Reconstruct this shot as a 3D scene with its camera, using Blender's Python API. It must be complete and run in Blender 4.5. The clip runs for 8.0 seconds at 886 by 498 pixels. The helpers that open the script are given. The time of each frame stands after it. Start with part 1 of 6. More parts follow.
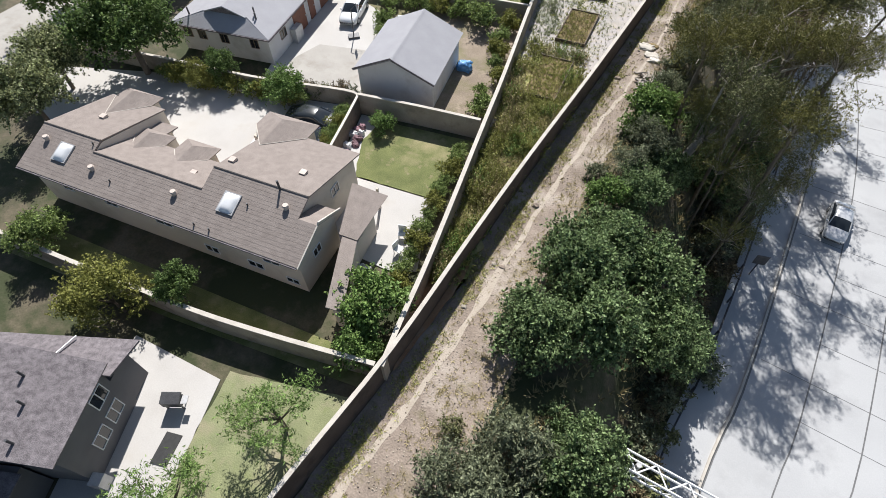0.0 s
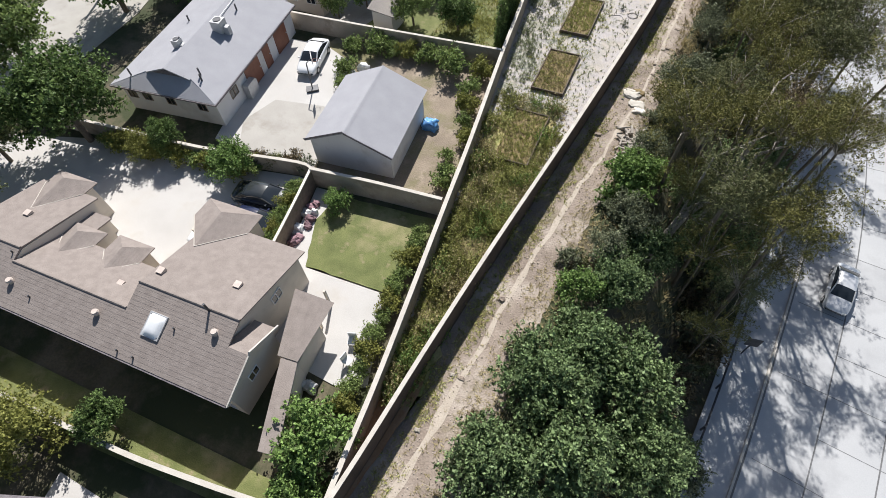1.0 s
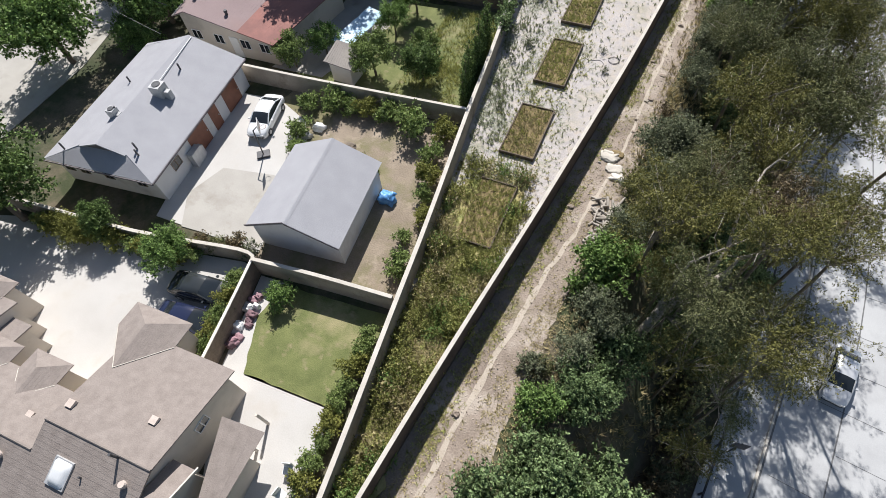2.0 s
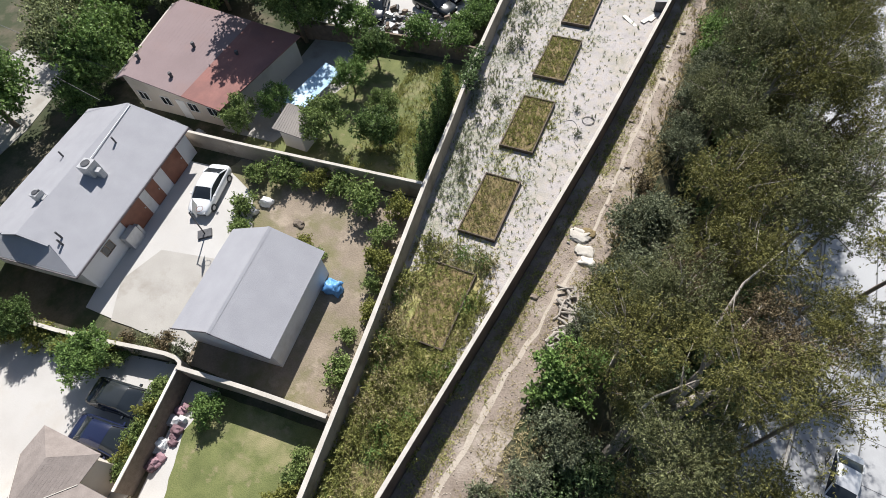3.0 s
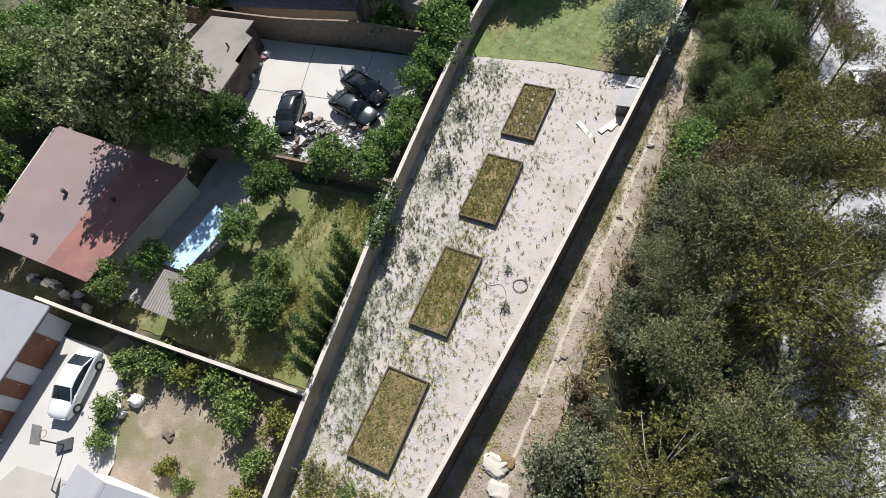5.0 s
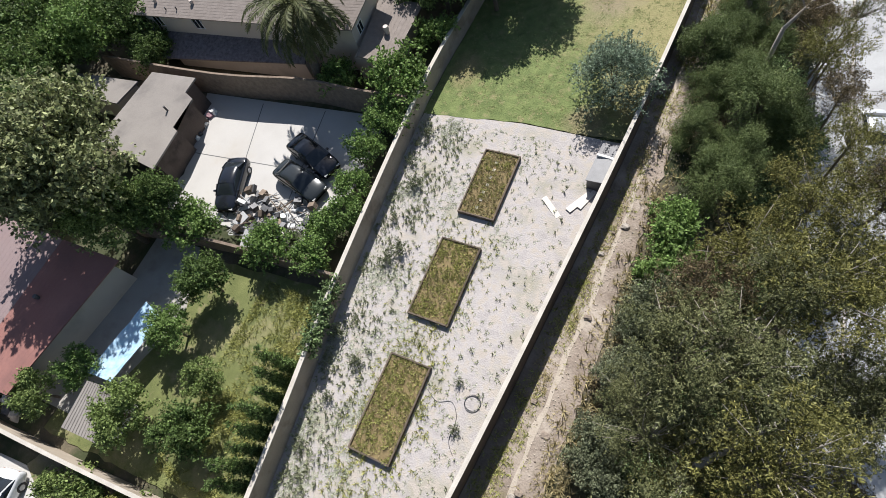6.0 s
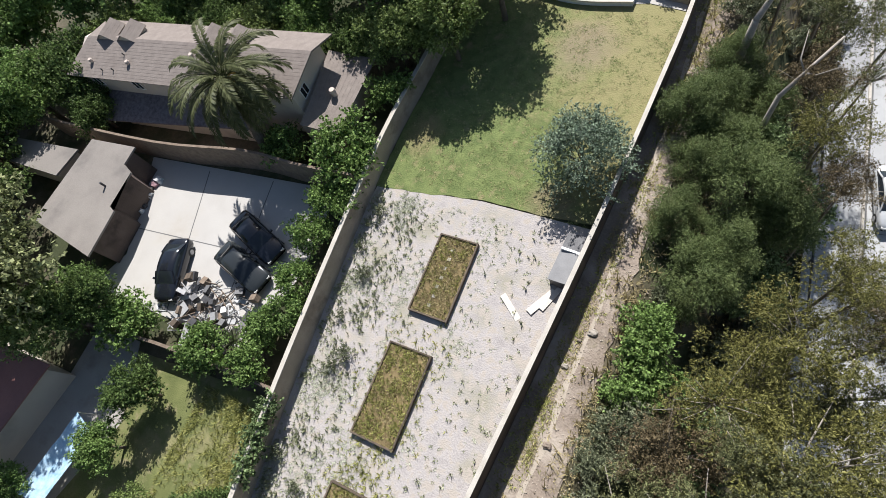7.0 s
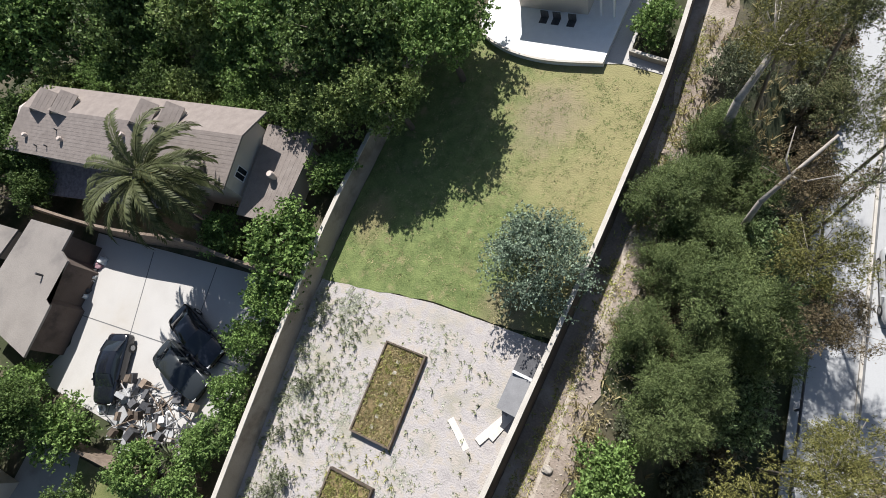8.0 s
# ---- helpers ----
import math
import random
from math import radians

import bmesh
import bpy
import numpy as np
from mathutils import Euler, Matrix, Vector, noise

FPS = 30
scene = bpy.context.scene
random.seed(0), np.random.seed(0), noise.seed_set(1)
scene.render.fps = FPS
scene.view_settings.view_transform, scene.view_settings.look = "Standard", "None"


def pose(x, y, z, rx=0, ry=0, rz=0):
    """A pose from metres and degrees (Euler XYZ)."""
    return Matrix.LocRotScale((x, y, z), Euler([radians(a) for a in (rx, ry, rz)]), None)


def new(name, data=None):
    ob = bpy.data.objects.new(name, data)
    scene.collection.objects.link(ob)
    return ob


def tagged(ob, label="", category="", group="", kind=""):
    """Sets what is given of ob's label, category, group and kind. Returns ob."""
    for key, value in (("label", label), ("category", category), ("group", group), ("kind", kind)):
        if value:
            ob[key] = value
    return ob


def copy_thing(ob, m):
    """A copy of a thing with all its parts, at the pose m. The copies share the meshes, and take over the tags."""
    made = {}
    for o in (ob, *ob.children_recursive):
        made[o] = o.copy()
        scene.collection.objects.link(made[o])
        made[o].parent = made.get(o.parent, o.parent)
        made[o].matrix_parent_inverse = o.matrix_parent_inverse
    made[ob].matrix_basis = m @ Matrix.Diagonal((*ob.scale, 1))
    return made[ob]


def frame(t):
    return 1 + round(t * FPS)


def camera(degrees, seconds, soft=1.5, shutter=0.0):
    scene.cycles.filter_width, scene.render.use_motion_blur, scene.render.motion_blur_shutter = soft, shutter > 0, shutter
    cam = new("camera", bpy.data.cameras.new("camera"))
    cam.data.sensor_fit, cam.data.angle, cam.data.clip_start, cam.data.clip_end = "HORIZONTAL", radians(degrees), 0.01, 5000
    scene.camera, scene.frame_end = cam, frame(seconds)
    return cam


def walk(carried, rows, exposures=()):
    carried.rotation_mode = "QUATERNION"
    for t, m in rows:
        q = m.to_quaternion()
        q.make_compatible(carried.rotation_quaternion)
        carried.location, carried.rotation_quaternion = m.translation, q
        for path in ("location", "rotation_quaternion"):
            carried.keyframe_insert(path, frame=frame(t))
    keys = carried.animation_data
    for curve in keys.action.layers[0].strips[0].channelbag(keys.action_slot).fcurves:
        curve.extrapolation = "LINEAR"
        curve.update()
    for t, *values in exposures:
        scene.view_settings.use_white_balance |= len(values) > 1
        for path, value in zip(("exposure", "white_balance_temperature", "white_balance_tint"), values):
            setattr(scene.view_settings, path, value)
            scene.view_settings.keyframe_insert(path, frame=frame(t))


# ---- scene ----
cam = camera(80.5, 8.0, soft=0.8)
PATH = [
    (0.0, 12.900, -52.422, 27.140, 36.171, 0.686, 25.993),
    (0.5, 12.608, -48.067, 28.010, 35.063, 1.474, 25.767),
    (1.0, 12.427, -43.586, 28.944, 33.629, 2.280, 25.602),
    (1.5, 12.305, -39.035, 29.907, 31.969, 3.111, 25.498),
    (3.0, 12.947, -27.038, 29.855, 32.161, 4.988, 25.495),
    (3.5, 13.184, -22.433, 30.161, 31.435, 5.886, 25.599),
    (4.0, 13.460, -17.827, 30.329, 30.539, 6.936, 25.752),
    (4.5, 13.695, -13.193, 30.280, 29.593, 8.137, 25.862),
    (6.0, 14.157, 0.890, 29.220, 26.476, 11.811, 25.442),
    (6.5, 14.284, 5.537, 28.756, 25.163, 13.143, 25.269),
    (7.0, 14.403, 10.161, 28.231, 23.699, 14.503, 25.073),
    (7.5, 14.521, 14.768, 27.668, 22.153, 15.832, 24.827),
    (8.0, 14.643, 19.349, 27.073, 20.517, 17.097, 24.539),
]
walk(cam, [(t, pose(x, y, z, rx, ry, rz)) for t, x, y, z, rx, ry, rz in PATH])

# ---- light ----
SUN_DIR = Vector((0.42, -0.96, -1.08)).normalized()      # the way the sunlight travels
sun_data = bpy.data.lights.new("sun", "SUN")
sun_data.energy, sun_data.angle, sun_data.color = 4.75, radians(0.53), (1.0, 0.972, 0.948)
sun = new("sun", sun_data)
sun.matrix_world = Matrix.Translation((-60, 60, 90)) @ SUN_DIR.to_track_quat("-Z", "Y").to_matrix().to_4x4()
world = bpy.data.worlds.new("sky")
world.use_nodes = True
scene.world = world
wn = world.node_tree.nodes
sky = wn.new("ShaderNodeTexSky")
sky.sky_type, sky.sun_disc = "NISHITA", False
sky.sun_elevation = math.asin(-SUN_DIR.z)
sky.sun_rotation = math.atan2(-SUN_DIR.x, -SUN_DIR.y)
wn["Background"].inputs["Strength"].default_value = 0.063
world.node_tree.links.new(sky.outputs[0], wn["Background"].inputs["Color"])
scene.view_settings.exposure = 0.6


# ---- materials ----
def surface(name, dark, light, scale=2.0, rough=0.85, bump=0.2, fine=30.0, metal=0.0, island=0.0, spread=0.0, contrast=(0.3, 0.7), trans=0.0, extra=None):
    """A material that mixes two colours by noise at two scales; island and spread vary it from piece to piece."""
    m = bpy.data.materials.new(name)
    m.use_nodes = True
    n, l = m.node_tree.nodes, m.node_tree.links
    bsdf = n["Principled BSDF"]
    co = n.new("ShaderNodeTexCoord")
    big, small = n.new("ShaderNodeTexNoise"), n.new("ShaderNodeTexNoise")
    big.inputs["Scale"].default_value, big.inputs["Detail"].default_value = scale, 5.0
    small.inputs["Scale"].default_value, small.inputs["Detail"].default_value = fine, 4.0
    l.new(co.outputs["Object"], big.inputs["Vector"]), l.new(co.outputs["Object"], small.inputs["Vector"])
    mix = n.new("ShaderNodeMath")
    mix.operation = "MULTIPLY_ADD"
    mix.inputs[1].default_value, mix.inputs[2].default_value = 0.45, 0.0
    l.new(small.outputs["Fac"], mix.inputs[0])
    addn = n.new("ShaderNodeMath")
    addn.operation = "MULTIPLY_ADD"
    addn.inputs[1].default_value = 0.6
    l.new(big.outputs["Fac"], addn.inputs[0]), l.new(mix.outputs[0], addn.inputs[2])
    ramp = n.new("ShaderNodeValToRGB")
    ramp.color_ramp.elements[0].position, ramp.color_ramp.elements[1].position = contrast
    ramp.color_ramp.elements[0].color, ramp.color_ramp.elements[1].color = (*dark, 1), (*light, 1)
    l.new(addn.outputs[0], ramp.inputs[0])
    colour = ramp.outputs[0]
    for amount, node, out in ((island, "ShaderNodeNewGeometry", "Random Per Island"), (spread, "ShaderNodeObjectInfo", "Random")):
        if amount:
            src = n.new(node)
            rng = n.new("ShaderNodeMapRange")
            rng.inputs["To Min"].default_value, rng.inputs["To Max"].default_value = 1 - amount, 1 + amount
            l.new(src.outputs[out], rng.inputs["Value"])
            hsv = n.new("ShaderNodeHueSaturation")
            l.new(rng.outputs[0], hsv.inputs["Value"]), l.new(colour, hsv.inputs["Color"])
            colour = hsv.outputs[0]
    l.new(colour, bsdf.inputs["Base Color"])
    bsdf.inputs["Roughness"].default_value, bsdf.inputs["Metallic"].default_value = rough, metal
    if bump:
        b = n.new("ShaderNodeBump")
        b.inputs["Strength"].default_value, b.inputs["Distance"].default_value = bump, 0.05
        l.new(small.outputs["Fac"], b.inputs["Height"]), l.new(b.outputs[0], bsdf.inputs["Normal"])
    if trans:
        bsdf.inputs["Specular IOR Level"].default_value = 0.14
        tr, ms = n.new("ShaderNodeBsdfTranslucent"), n.new("ShaderNodeMixShader")
        ms.inputs[0].default_value = trans
        l.new(colour, tr.inputs["Color"])
        l.new(bsdf.outputs[0], ms.inputs[1]), l.new(tr.outputs[0], ms.inputs[2])
        l.new(ms.outputs[0], n["Material Output"].inputs["Surface"])
    return m


def patchy(m, colour, scale=0.15, low=0.5, high=0.6):
    """Adds large worn patches of another colour to a material."""
    n, l = m.node_tree.nodes, m.node_tree.links
    bsdf = n["Principled BSDF"]
    old = bsdf.inputs["Base Color"].links[0].from_socket
    co, ns, rp, mx = n.new("ShaderNodeTexCoord"), n.new("ShaderNodeTexNoise"), n.new("ShaderNodeMapRange"), n.new("ShaderNodeMix")
    ns.inputs["Scale"].default_value, ns.inputs["Detail"].default_value, ns.inputs["Roughness"].default_value = scale, 8.0, 0.65
    l.new(co.outputs["Object"], ns.inputs["Vector"])
    rp.inputs["From Min"].default_value, rp.inputs["From Max"].default_value = low, high
    l.new(ns.outputs["Fac"], rp.inputs["Value"])
    mx.data_type = "RGBA"
    l.new(rp.outputs[0], mx.inputs["Factor"]), l.new(old, mx.inputs["A"])
    mx.inputs["B"].default_value = (*colour, 1)
    l.new(mx.outputs["Result"], bsdf.inputs["Base Color"])
    return m


CONCRETE = patchy(surface("concrete", (0.42, 0.40, 0.375), (0.52, 0.505, 0.48), 0.5, 0.9, 0.08, 14), (0.44, 0.41, 0.37), 0.25, 0.52, 0.68)
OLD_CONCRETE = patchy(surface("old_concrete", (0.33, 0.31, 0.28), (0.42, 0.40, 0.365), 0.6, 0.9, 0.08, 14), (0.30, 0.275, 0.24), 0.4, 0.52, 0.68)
STUCCO = patchy(surface("tan_stucco", (0.54, 0.48, 0.41), (0.62, 0.56, 0.485), 0.6, 0.92, 0.15, 40), (0.46, 0.41, 0.345), 0.4, 0.55, 0.75)
WHITE_WALL = patchy(surface("white_stucco", (0.60, 0.59, 0.58), (0.70, 0.69, 0.68), 0.6, 0.9, 0.1, 40), (0.50, 0.48, 0.45), 0.4, 0.55, 0.75)
BLOCK = patchy(surface("block_wall", (0.30, 0.25, 0.20), (0.43, 0.37, 0.30), 0.9, 0.93, 0.3, 18), (0.22, 0.18, 0.14), 0.5, 0.5, 0.65)
# block darkened all over: the shade on east faces is put into the colour
SHADED_BLOCK = patchy(surface("shaded_block_wall", (0.08, 0.06, 0.05), (0.13, 0.10, 0.085), 0.9, 0.93, 0.3, 18), (0.06, 0.045, 0.04), 0.5, 0.5, 0.65)
CAP = surface("wall_cap", (0.40, 0.365, 0.315), (0.58, 0.545, 0.485), 1.5, 0.9, 0.25, 20)
SHINGLE_BROWN = surface("brown_shingle", (0.185, 0.155, 0.138), (0.27, 0.232, 0.208), 2.2, 0.93, 0.4, 16, island=0.05)
SHINGLE_GREY = surface("grey_shingle", (0.29, 0.29, 0.31), (0.345, 0.345, 0.365), 0.9, 0.93, 0.35, 24, island=0.02)
SHINGLE_DARK = surface("dark_shingle", (0.06, 0.053, 0.057), (0.24, 0.215, 0.225), 4.0, 0.93, 0.7, 22)
ROOF_RED = patchy(surface("red_roof", (0.26, 0.115, 0.095), (0.34, 0.165, 0.14), 0.4, 0.93, 0.3, 18, island=0.04), (0.24, 0.12, 0.105), 0.3, 0.45, 0.6)
ROOF_FADED = patchy(surface("faded_roof", (0.215, 0.16, 0.158), (0.27, 0.205, 0.203), 0.4, 0.93, 0.3, 18, island=0.04), (0.27, 0.19, 0.18), 0.15, 0.5, 0.65)
FLAT_ROOF = patchy(surface("flat_roof", (0.20, 0.18, 0.165), (0.29, 0.265, 0.24), 0.6, 0.95, 0.25, 12), (0.16, 0.145, 0.135), 0.3, 0.5, 0.7)
DIRT = patchy(patchy(surface("dirt", (0.165, 0.13, 0.102), (0.34, 0.28, 0.23), 0.8, 0.95, 0.9, 9), (0.40, 0.345, 0.29), 0.3, 0.5, 0.64), (0.185, 0.16, 0.095), 0.5, 0.56, 0.68)
ORANGE_SOIL = patchy(surface("orange_soil", (0.24, 0.135, 0.07), (0.37, 0.225, 0.125), 1.2, 0.95, 0.6, 9), (0.30, 0.235, 0.16), 0.6, 0.52, 0.66)
PATH_DUST = surface("path_dust", (0.36, 0.305, 0.245), (0.48, 0.42, 0.35), 1.5, 0.95, 0.4, 12)
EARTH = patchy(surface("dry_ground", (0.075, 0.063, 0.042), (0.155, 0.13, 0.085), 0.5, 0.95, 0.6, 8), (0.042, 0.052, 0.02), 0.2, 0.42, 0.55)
YARD_DIRT = patchy(patchy(surface("yard_dirt", (0.17, 0.135, 0.10), (0.30, 0.245, 0.185), 0.7, 0.95, 0.8, 9), (0.17, 0.155, 0.08), 0.22, 0.47, 0.6), (0.34, 0.28, 0.215), 0.5, 0.56, 0.68)
GRAVEL = patchy(patchy(surface("pale_gravel", (0.31, 0.285, 0.275), (0.505, 0.47, 0.452), 1.6, 0.95, 0.8, 11), (0.31, 0.29, 0.215), 0.4, 0.5, 0.66), (0.42, 0.375, 0.33), 1.6, 0.5, 0.58)
WEEDY = patchy(surface("weedy_ground", (0.25, 0.22, 0.085), (0.47, 0.41, 0.20), 0.9, 0.95, 0.7, 9), (0.20, 0.23, 0.07), 0.35, 0.45, 0.6)
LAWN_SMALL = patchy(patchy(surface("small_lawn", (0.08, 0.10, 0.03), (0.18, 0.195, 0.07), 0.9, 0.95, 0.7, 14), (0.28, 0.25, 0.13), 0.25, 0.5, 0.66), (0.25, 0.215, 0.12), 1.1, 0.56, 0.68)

LAWN_PALE = patchy(patchy(surface("pale_lawn", (0.15, 0.17, 0.085), (0.28, 0.295, 0.155), 0.9, 0.95, 0.7, 14), (0.30, 0.265, 0.175), 0.35, 0.5, 0.66), (0.20, 0.225, 0.10), 1.1, 0.55, 0.68)


def worn_lawn():
    """Green in the south-west, drying out to tan in the north-east, with a bare patch in the middle."""
    m = patchy(surface("lawn", (0.06, 0.095, 0.026), (0.205, 0.245, 0.085), 1.3, 0.95, 0.9, 11), (0.27, 0.235, 0.12), 0.9, 0.56, 0.70)
    n, l = m.node_tree.nodes, m.node_tree.links
    bsdf = n["Principled BSDF"]
    co, sep = n.new("ShaderNodeTexCoord"), n.new("ShaderNodeSeparateXYZ")
    ns = n.new("ShaderNodeTexNoise")
    ns.inputs["Scale"].default_value, ns.inputs["Detail"].default_value, ns.inputs["Roughness"].default_value = 0.28, 9.0, 0.7
    l.new(co.outputs["Object"], ns.inputs["Vector"]), l.new(co.outputs["Object"], sep.inputs[0])

    def calc(op, a, b):
        k = n.new("ShaderNodeMath")
        k.operation = op
        for i, v in enumerate((a, b)):
            if isinstance(v, (int, float)):
                k.inputs[i].default_value = v
            else:
                l.new(v, k.inputs[i])
        return k.outputs[0]

    def blend(fac, lo, hi, colour):
        r, mx = n.new("ShaderNodeMapRange"), n.new("ShaderNodeMix")
        r.inputs["From Min"].default_value, r.inputs["From Max"].default_value = lo, hi
        l.new(fac, r.inputs["Value"])
        mx.data_type = "RGBA"
        r.inputs["To Max"].default_value = 0.72
        l.new(r.outputs[0], mx.inputs["Factor"]), l.new(bsdf.inputs["Base Color"].links[0].from_socket, mx.inputs["A"])
        mx.inputs["B"].default_value = (*colour, 1)
        l.new(mx.outputs["Result"], bsdf.inputs["Base Color"])

    east = calc("ADD", calc("MULTIPLY", calc("SUBTRACT", sep.outputs[0], 3.5), 0.045), calc("MULTIPLY", calc("SUBTRACT", sep.outputs[1], 31), 0.022))
    blend(calc("ADD", ns.outputs["Fac"], east), 0.45, 0.74, (0.31, 0.265, 0.13))
    for x, y, r, c in ((5.6, 35.3, 2.3, (0.255, 0.205, 0.14)), (-2.6, 26.2, 1.5, (0.24, 0.195, 0.10)), (7.4, 23.4, 1.6, (0.21, 0.17, 0.10))):
        dx, dy = calc("SUBTRACT", sep.outputs[0], x), calc("MULTIPLY", calc("SUBTRACT", sep.outputs[1], y), 0.8)
        d = calc("SQRT", calc("ADD", calc("MULTIPLY", dx, dx), calc("MULTIPLY", dy, dy)), 0)
        blend(calc("SUBTRACT", calc("MULTIPLY", ns.outputs["Fac"], 2.0), calc("DIVIDE", d, r)), -0.1, 0.55, c)
    return m


LAWN = worn_lawn()
ROAD = patchy(surface("road_concrete", (0.38, 0.385, 0.39), (0.46, 0.465, 0.465), 0.25, 0.9, 0.1, 12), (0.32, 0.32, 0.325), 0.16, 0.48, 0.7)
JOINT = surface("joint", (0.10, 0.10, 0.10), (0.18, 0.18, 0.18), 2, 0.9, 0.0, 20)
PAINT_WHITE = surface("white_paint", (0.70, 0.70, 0.69), (0.80, 0.80, 0.79), 2, 0.6, 0.05, 20)
TIMBER = surface("old_timber", (0.13, 0.095, 0.07), (0.27, 0.21, 0.16), 3, 0.9, 0.4, 25, spread=0.15)
BED_TIMBER = surface("bed_timber", (0.06, 0.045, 0.035), (0.15, 0.115, 0.085), 3, 0.9, 0.4, 25, spread=0.25)
PALE_TIMBER = surface("pale_timber", (0.50, 0.46, 0.40), (0.68, 0.64, 0.58), 3, 0.85, 0.2, 25, spread=0.12)
DOOR_RED = surface("red_brown_door", (0.16, 0.06, 0.035), (0.25, 0.10, 0.06), 2, 0.6, 0.1, 30)
DARK_METAL = surface("dark_metal", (0.05, 0.05, 0.055), (0.12, 0.12, 0.125), 3, 0.55, 0.1, 20, metal=0.4)
GREY_METAL = surface("grey_metal", (0.38, 0.38, 0.38), (0.55, 0.55, 0.55), 3, 0.5, 0.1, 20, metal=0.3)
VENT_TAN = surface("tan_vent", (0.46, 0.38, 0.33), (0.60, 0.52, 0.46), 3, 0.6, 0.1, 20)
PLASTIC_BLUE = surface("blue_tarp", (0.07, 0.22, 0.50), (0.16, 0.40, 0.72), 1.5, 0.45, 0.3, 6)
PALE_BLUE = surface("pale_blue_tarp", (0.22, 0.42, 0.60), (0.50, 0.64, 0.74), 1.6, 0.5, 0.5, 5)
RUBBER = surface("rubber", (0.02, 0.02, 0.02), (0.045, 0.045, 0.045), 5, 0.8, 0.1, 30)
CLOTH = surface("cloth", (0.15, 0.085, 0.10), (0.29, 0.18, 0.20), 3, 0.9, 0.2, 12, spread=0.4)
SOIL = surface("bed_soil", (0.13, 0.095, 0.045), (0.27, 0.205, 0.10), 1.5, 0.95, 0.6, 10)


def glossy(name, colour, rough=0.15, metal=0.0, coat=0.5):
    m = bpy.data.materials.new(name)
    m.use_nodes = True
    b = m.node_tree.nodes["Principled BSDF"]
    b.inputs["Base Color"].default_value = (*colour, 1)
    b.inputs["Roughness"].default_value, b.inputs["Metallic"].default_value, b.inputs["Coat Weight"].default_value = rough, metal, coat
    return m


GLASS = glossy("window_glass", (0.02, 0.025, 0.03), 0.06, 0.0, 0.3)
SKYLIGHT = glossy("skylight_dome", (0.75, 0.76, 0.76), 0.25)
CAR_BLACK = glossy("black_paint", (0.012, 0.014, 0.02), 0.18)
CAR_SILVER = glossy("silver_paint", (0.62, 0.63, 0.64), 0.25, 0.3)
CAR_GREY = glossy("grey_paint", (0.035, 0.04, 0.042), 0.2, 0.2)
CAR_BLUE = glossy("navy_paint", (0.015, 0.02, 0.05), 0.15)
CAR_WHITE = glossy("white_car_paint", (0.72, 0.73, 0.73), 0.25)
LAMP_GLASS = glossy("lamp_glass", (0.6, 0.6, 0.58), 0.1)

LEAF_DARK = surface("dark_leaf", (0.055, 0.095, 0.03), (0.17, 0.24, 0.078), 1.5, 0.5, 0, 9, island=0.7, trans=0.26)
LEAF_BUSH = surface("bush_leaf", (0.075, 0.12, 0.05), (0.235, 0.31, 0.14), 1.2, 0.5, 0, 9, island=0.75, trans=0.26)
LEAF_GREY = surface("grey_leaf", (0.09, 0.11, 0.065), (0.24, 0.26, 0.16), 1.2, 0.5, 0, 9, island=0.6, trans=0.26)
LEAF_EUC = surface("eucalyptus_leaf", (0.078, 0.083, 0.024), (0.225, 0.212, 0.07), 0.6, 0.48, 0, 9, island=0.6, trans=0.09)
LEAF_GREYGREEN = surface("grey_green_leaf", (0.077, 0.088, 0.036), (0.205, 0.212, 0.10), 0.6, 0.48, 0, 9, island=0.6, trans=0.09)
LEAF_RUST = surface("rusty_leaf", (0.085, 0.07, 0.038), (0.20, 0.155, 0.09), 0.6, 0.45, 0, 9, island=0.7, trans=0.09)
LEAF_PINE = surface("needle_leaf", (0.058, 0.09, 0.034), (0.195, 0.24, 0.092), 0.8, 0.5, 0, 9, island=0.5, trans=0.14)
LEAF_BRIGHT = surface("bright_leaf", (0.085, 0.15, 0.034), (0.245, 0.35, 0.115), 1.5, 0.5, 0, 9, island=0.6, trans=0.26)
LEAF_YELLOW = surface("yellow_leaf", (0.13, 0.145, 0.034), (0.31, 0.31, 0.092), 1.5, 0.55, 0, 9, island=0.4, trans=0.26)
LEAF_WEED = surface("weed_leaf", (0.13, 0.15, 0.04), (0.36, 0.36, 0.13), 1.5, 0.55, 0, 9, island=0.6, trans=0.26)
LEAF_STRAW = surface("straw_leaf", (0.19, 0.165, 0.08), (0.42, 0.37, 0.20), 1.5, 0.6, 0, 9, island=0.6, trans=0.2)
LEAF_PALM = surface("palm_leaf", (0.055, 0.07, 0.028), (0.15, 0.16, 0.077), 1.5, 0.5, 0, 9, island=0.3, trans=0.26)
GRASS_DRY = surface("dry_grass", (0.26, 0.22, 0.11), (0.44, 0.375, 0.21), 0.8, 0.8, 0, 9, island=0.35, trans=0.2)
GRASS_GREY = surface("grey_weed", (0.32, 0.335, 0.25), (0.50, 0.51, 0.41), 0.6, 0.8, 0, 9, island=0.35, trans=0.2)
LEAF_PALE = surface("pale_leaf", (0.12, 0.145, 0.066), (0.36, 0.385, 0.195), 1.5, 0.48, 0, 9, island=0.8, trans=0.26)
LEAF_SHRUB = surface("shrub_leaf", (0.10, 0.15, 0.04), (0.29, 0.36, 0.13), 1.5, 0.5, 0, 9, island=0.65, trans=0.26)
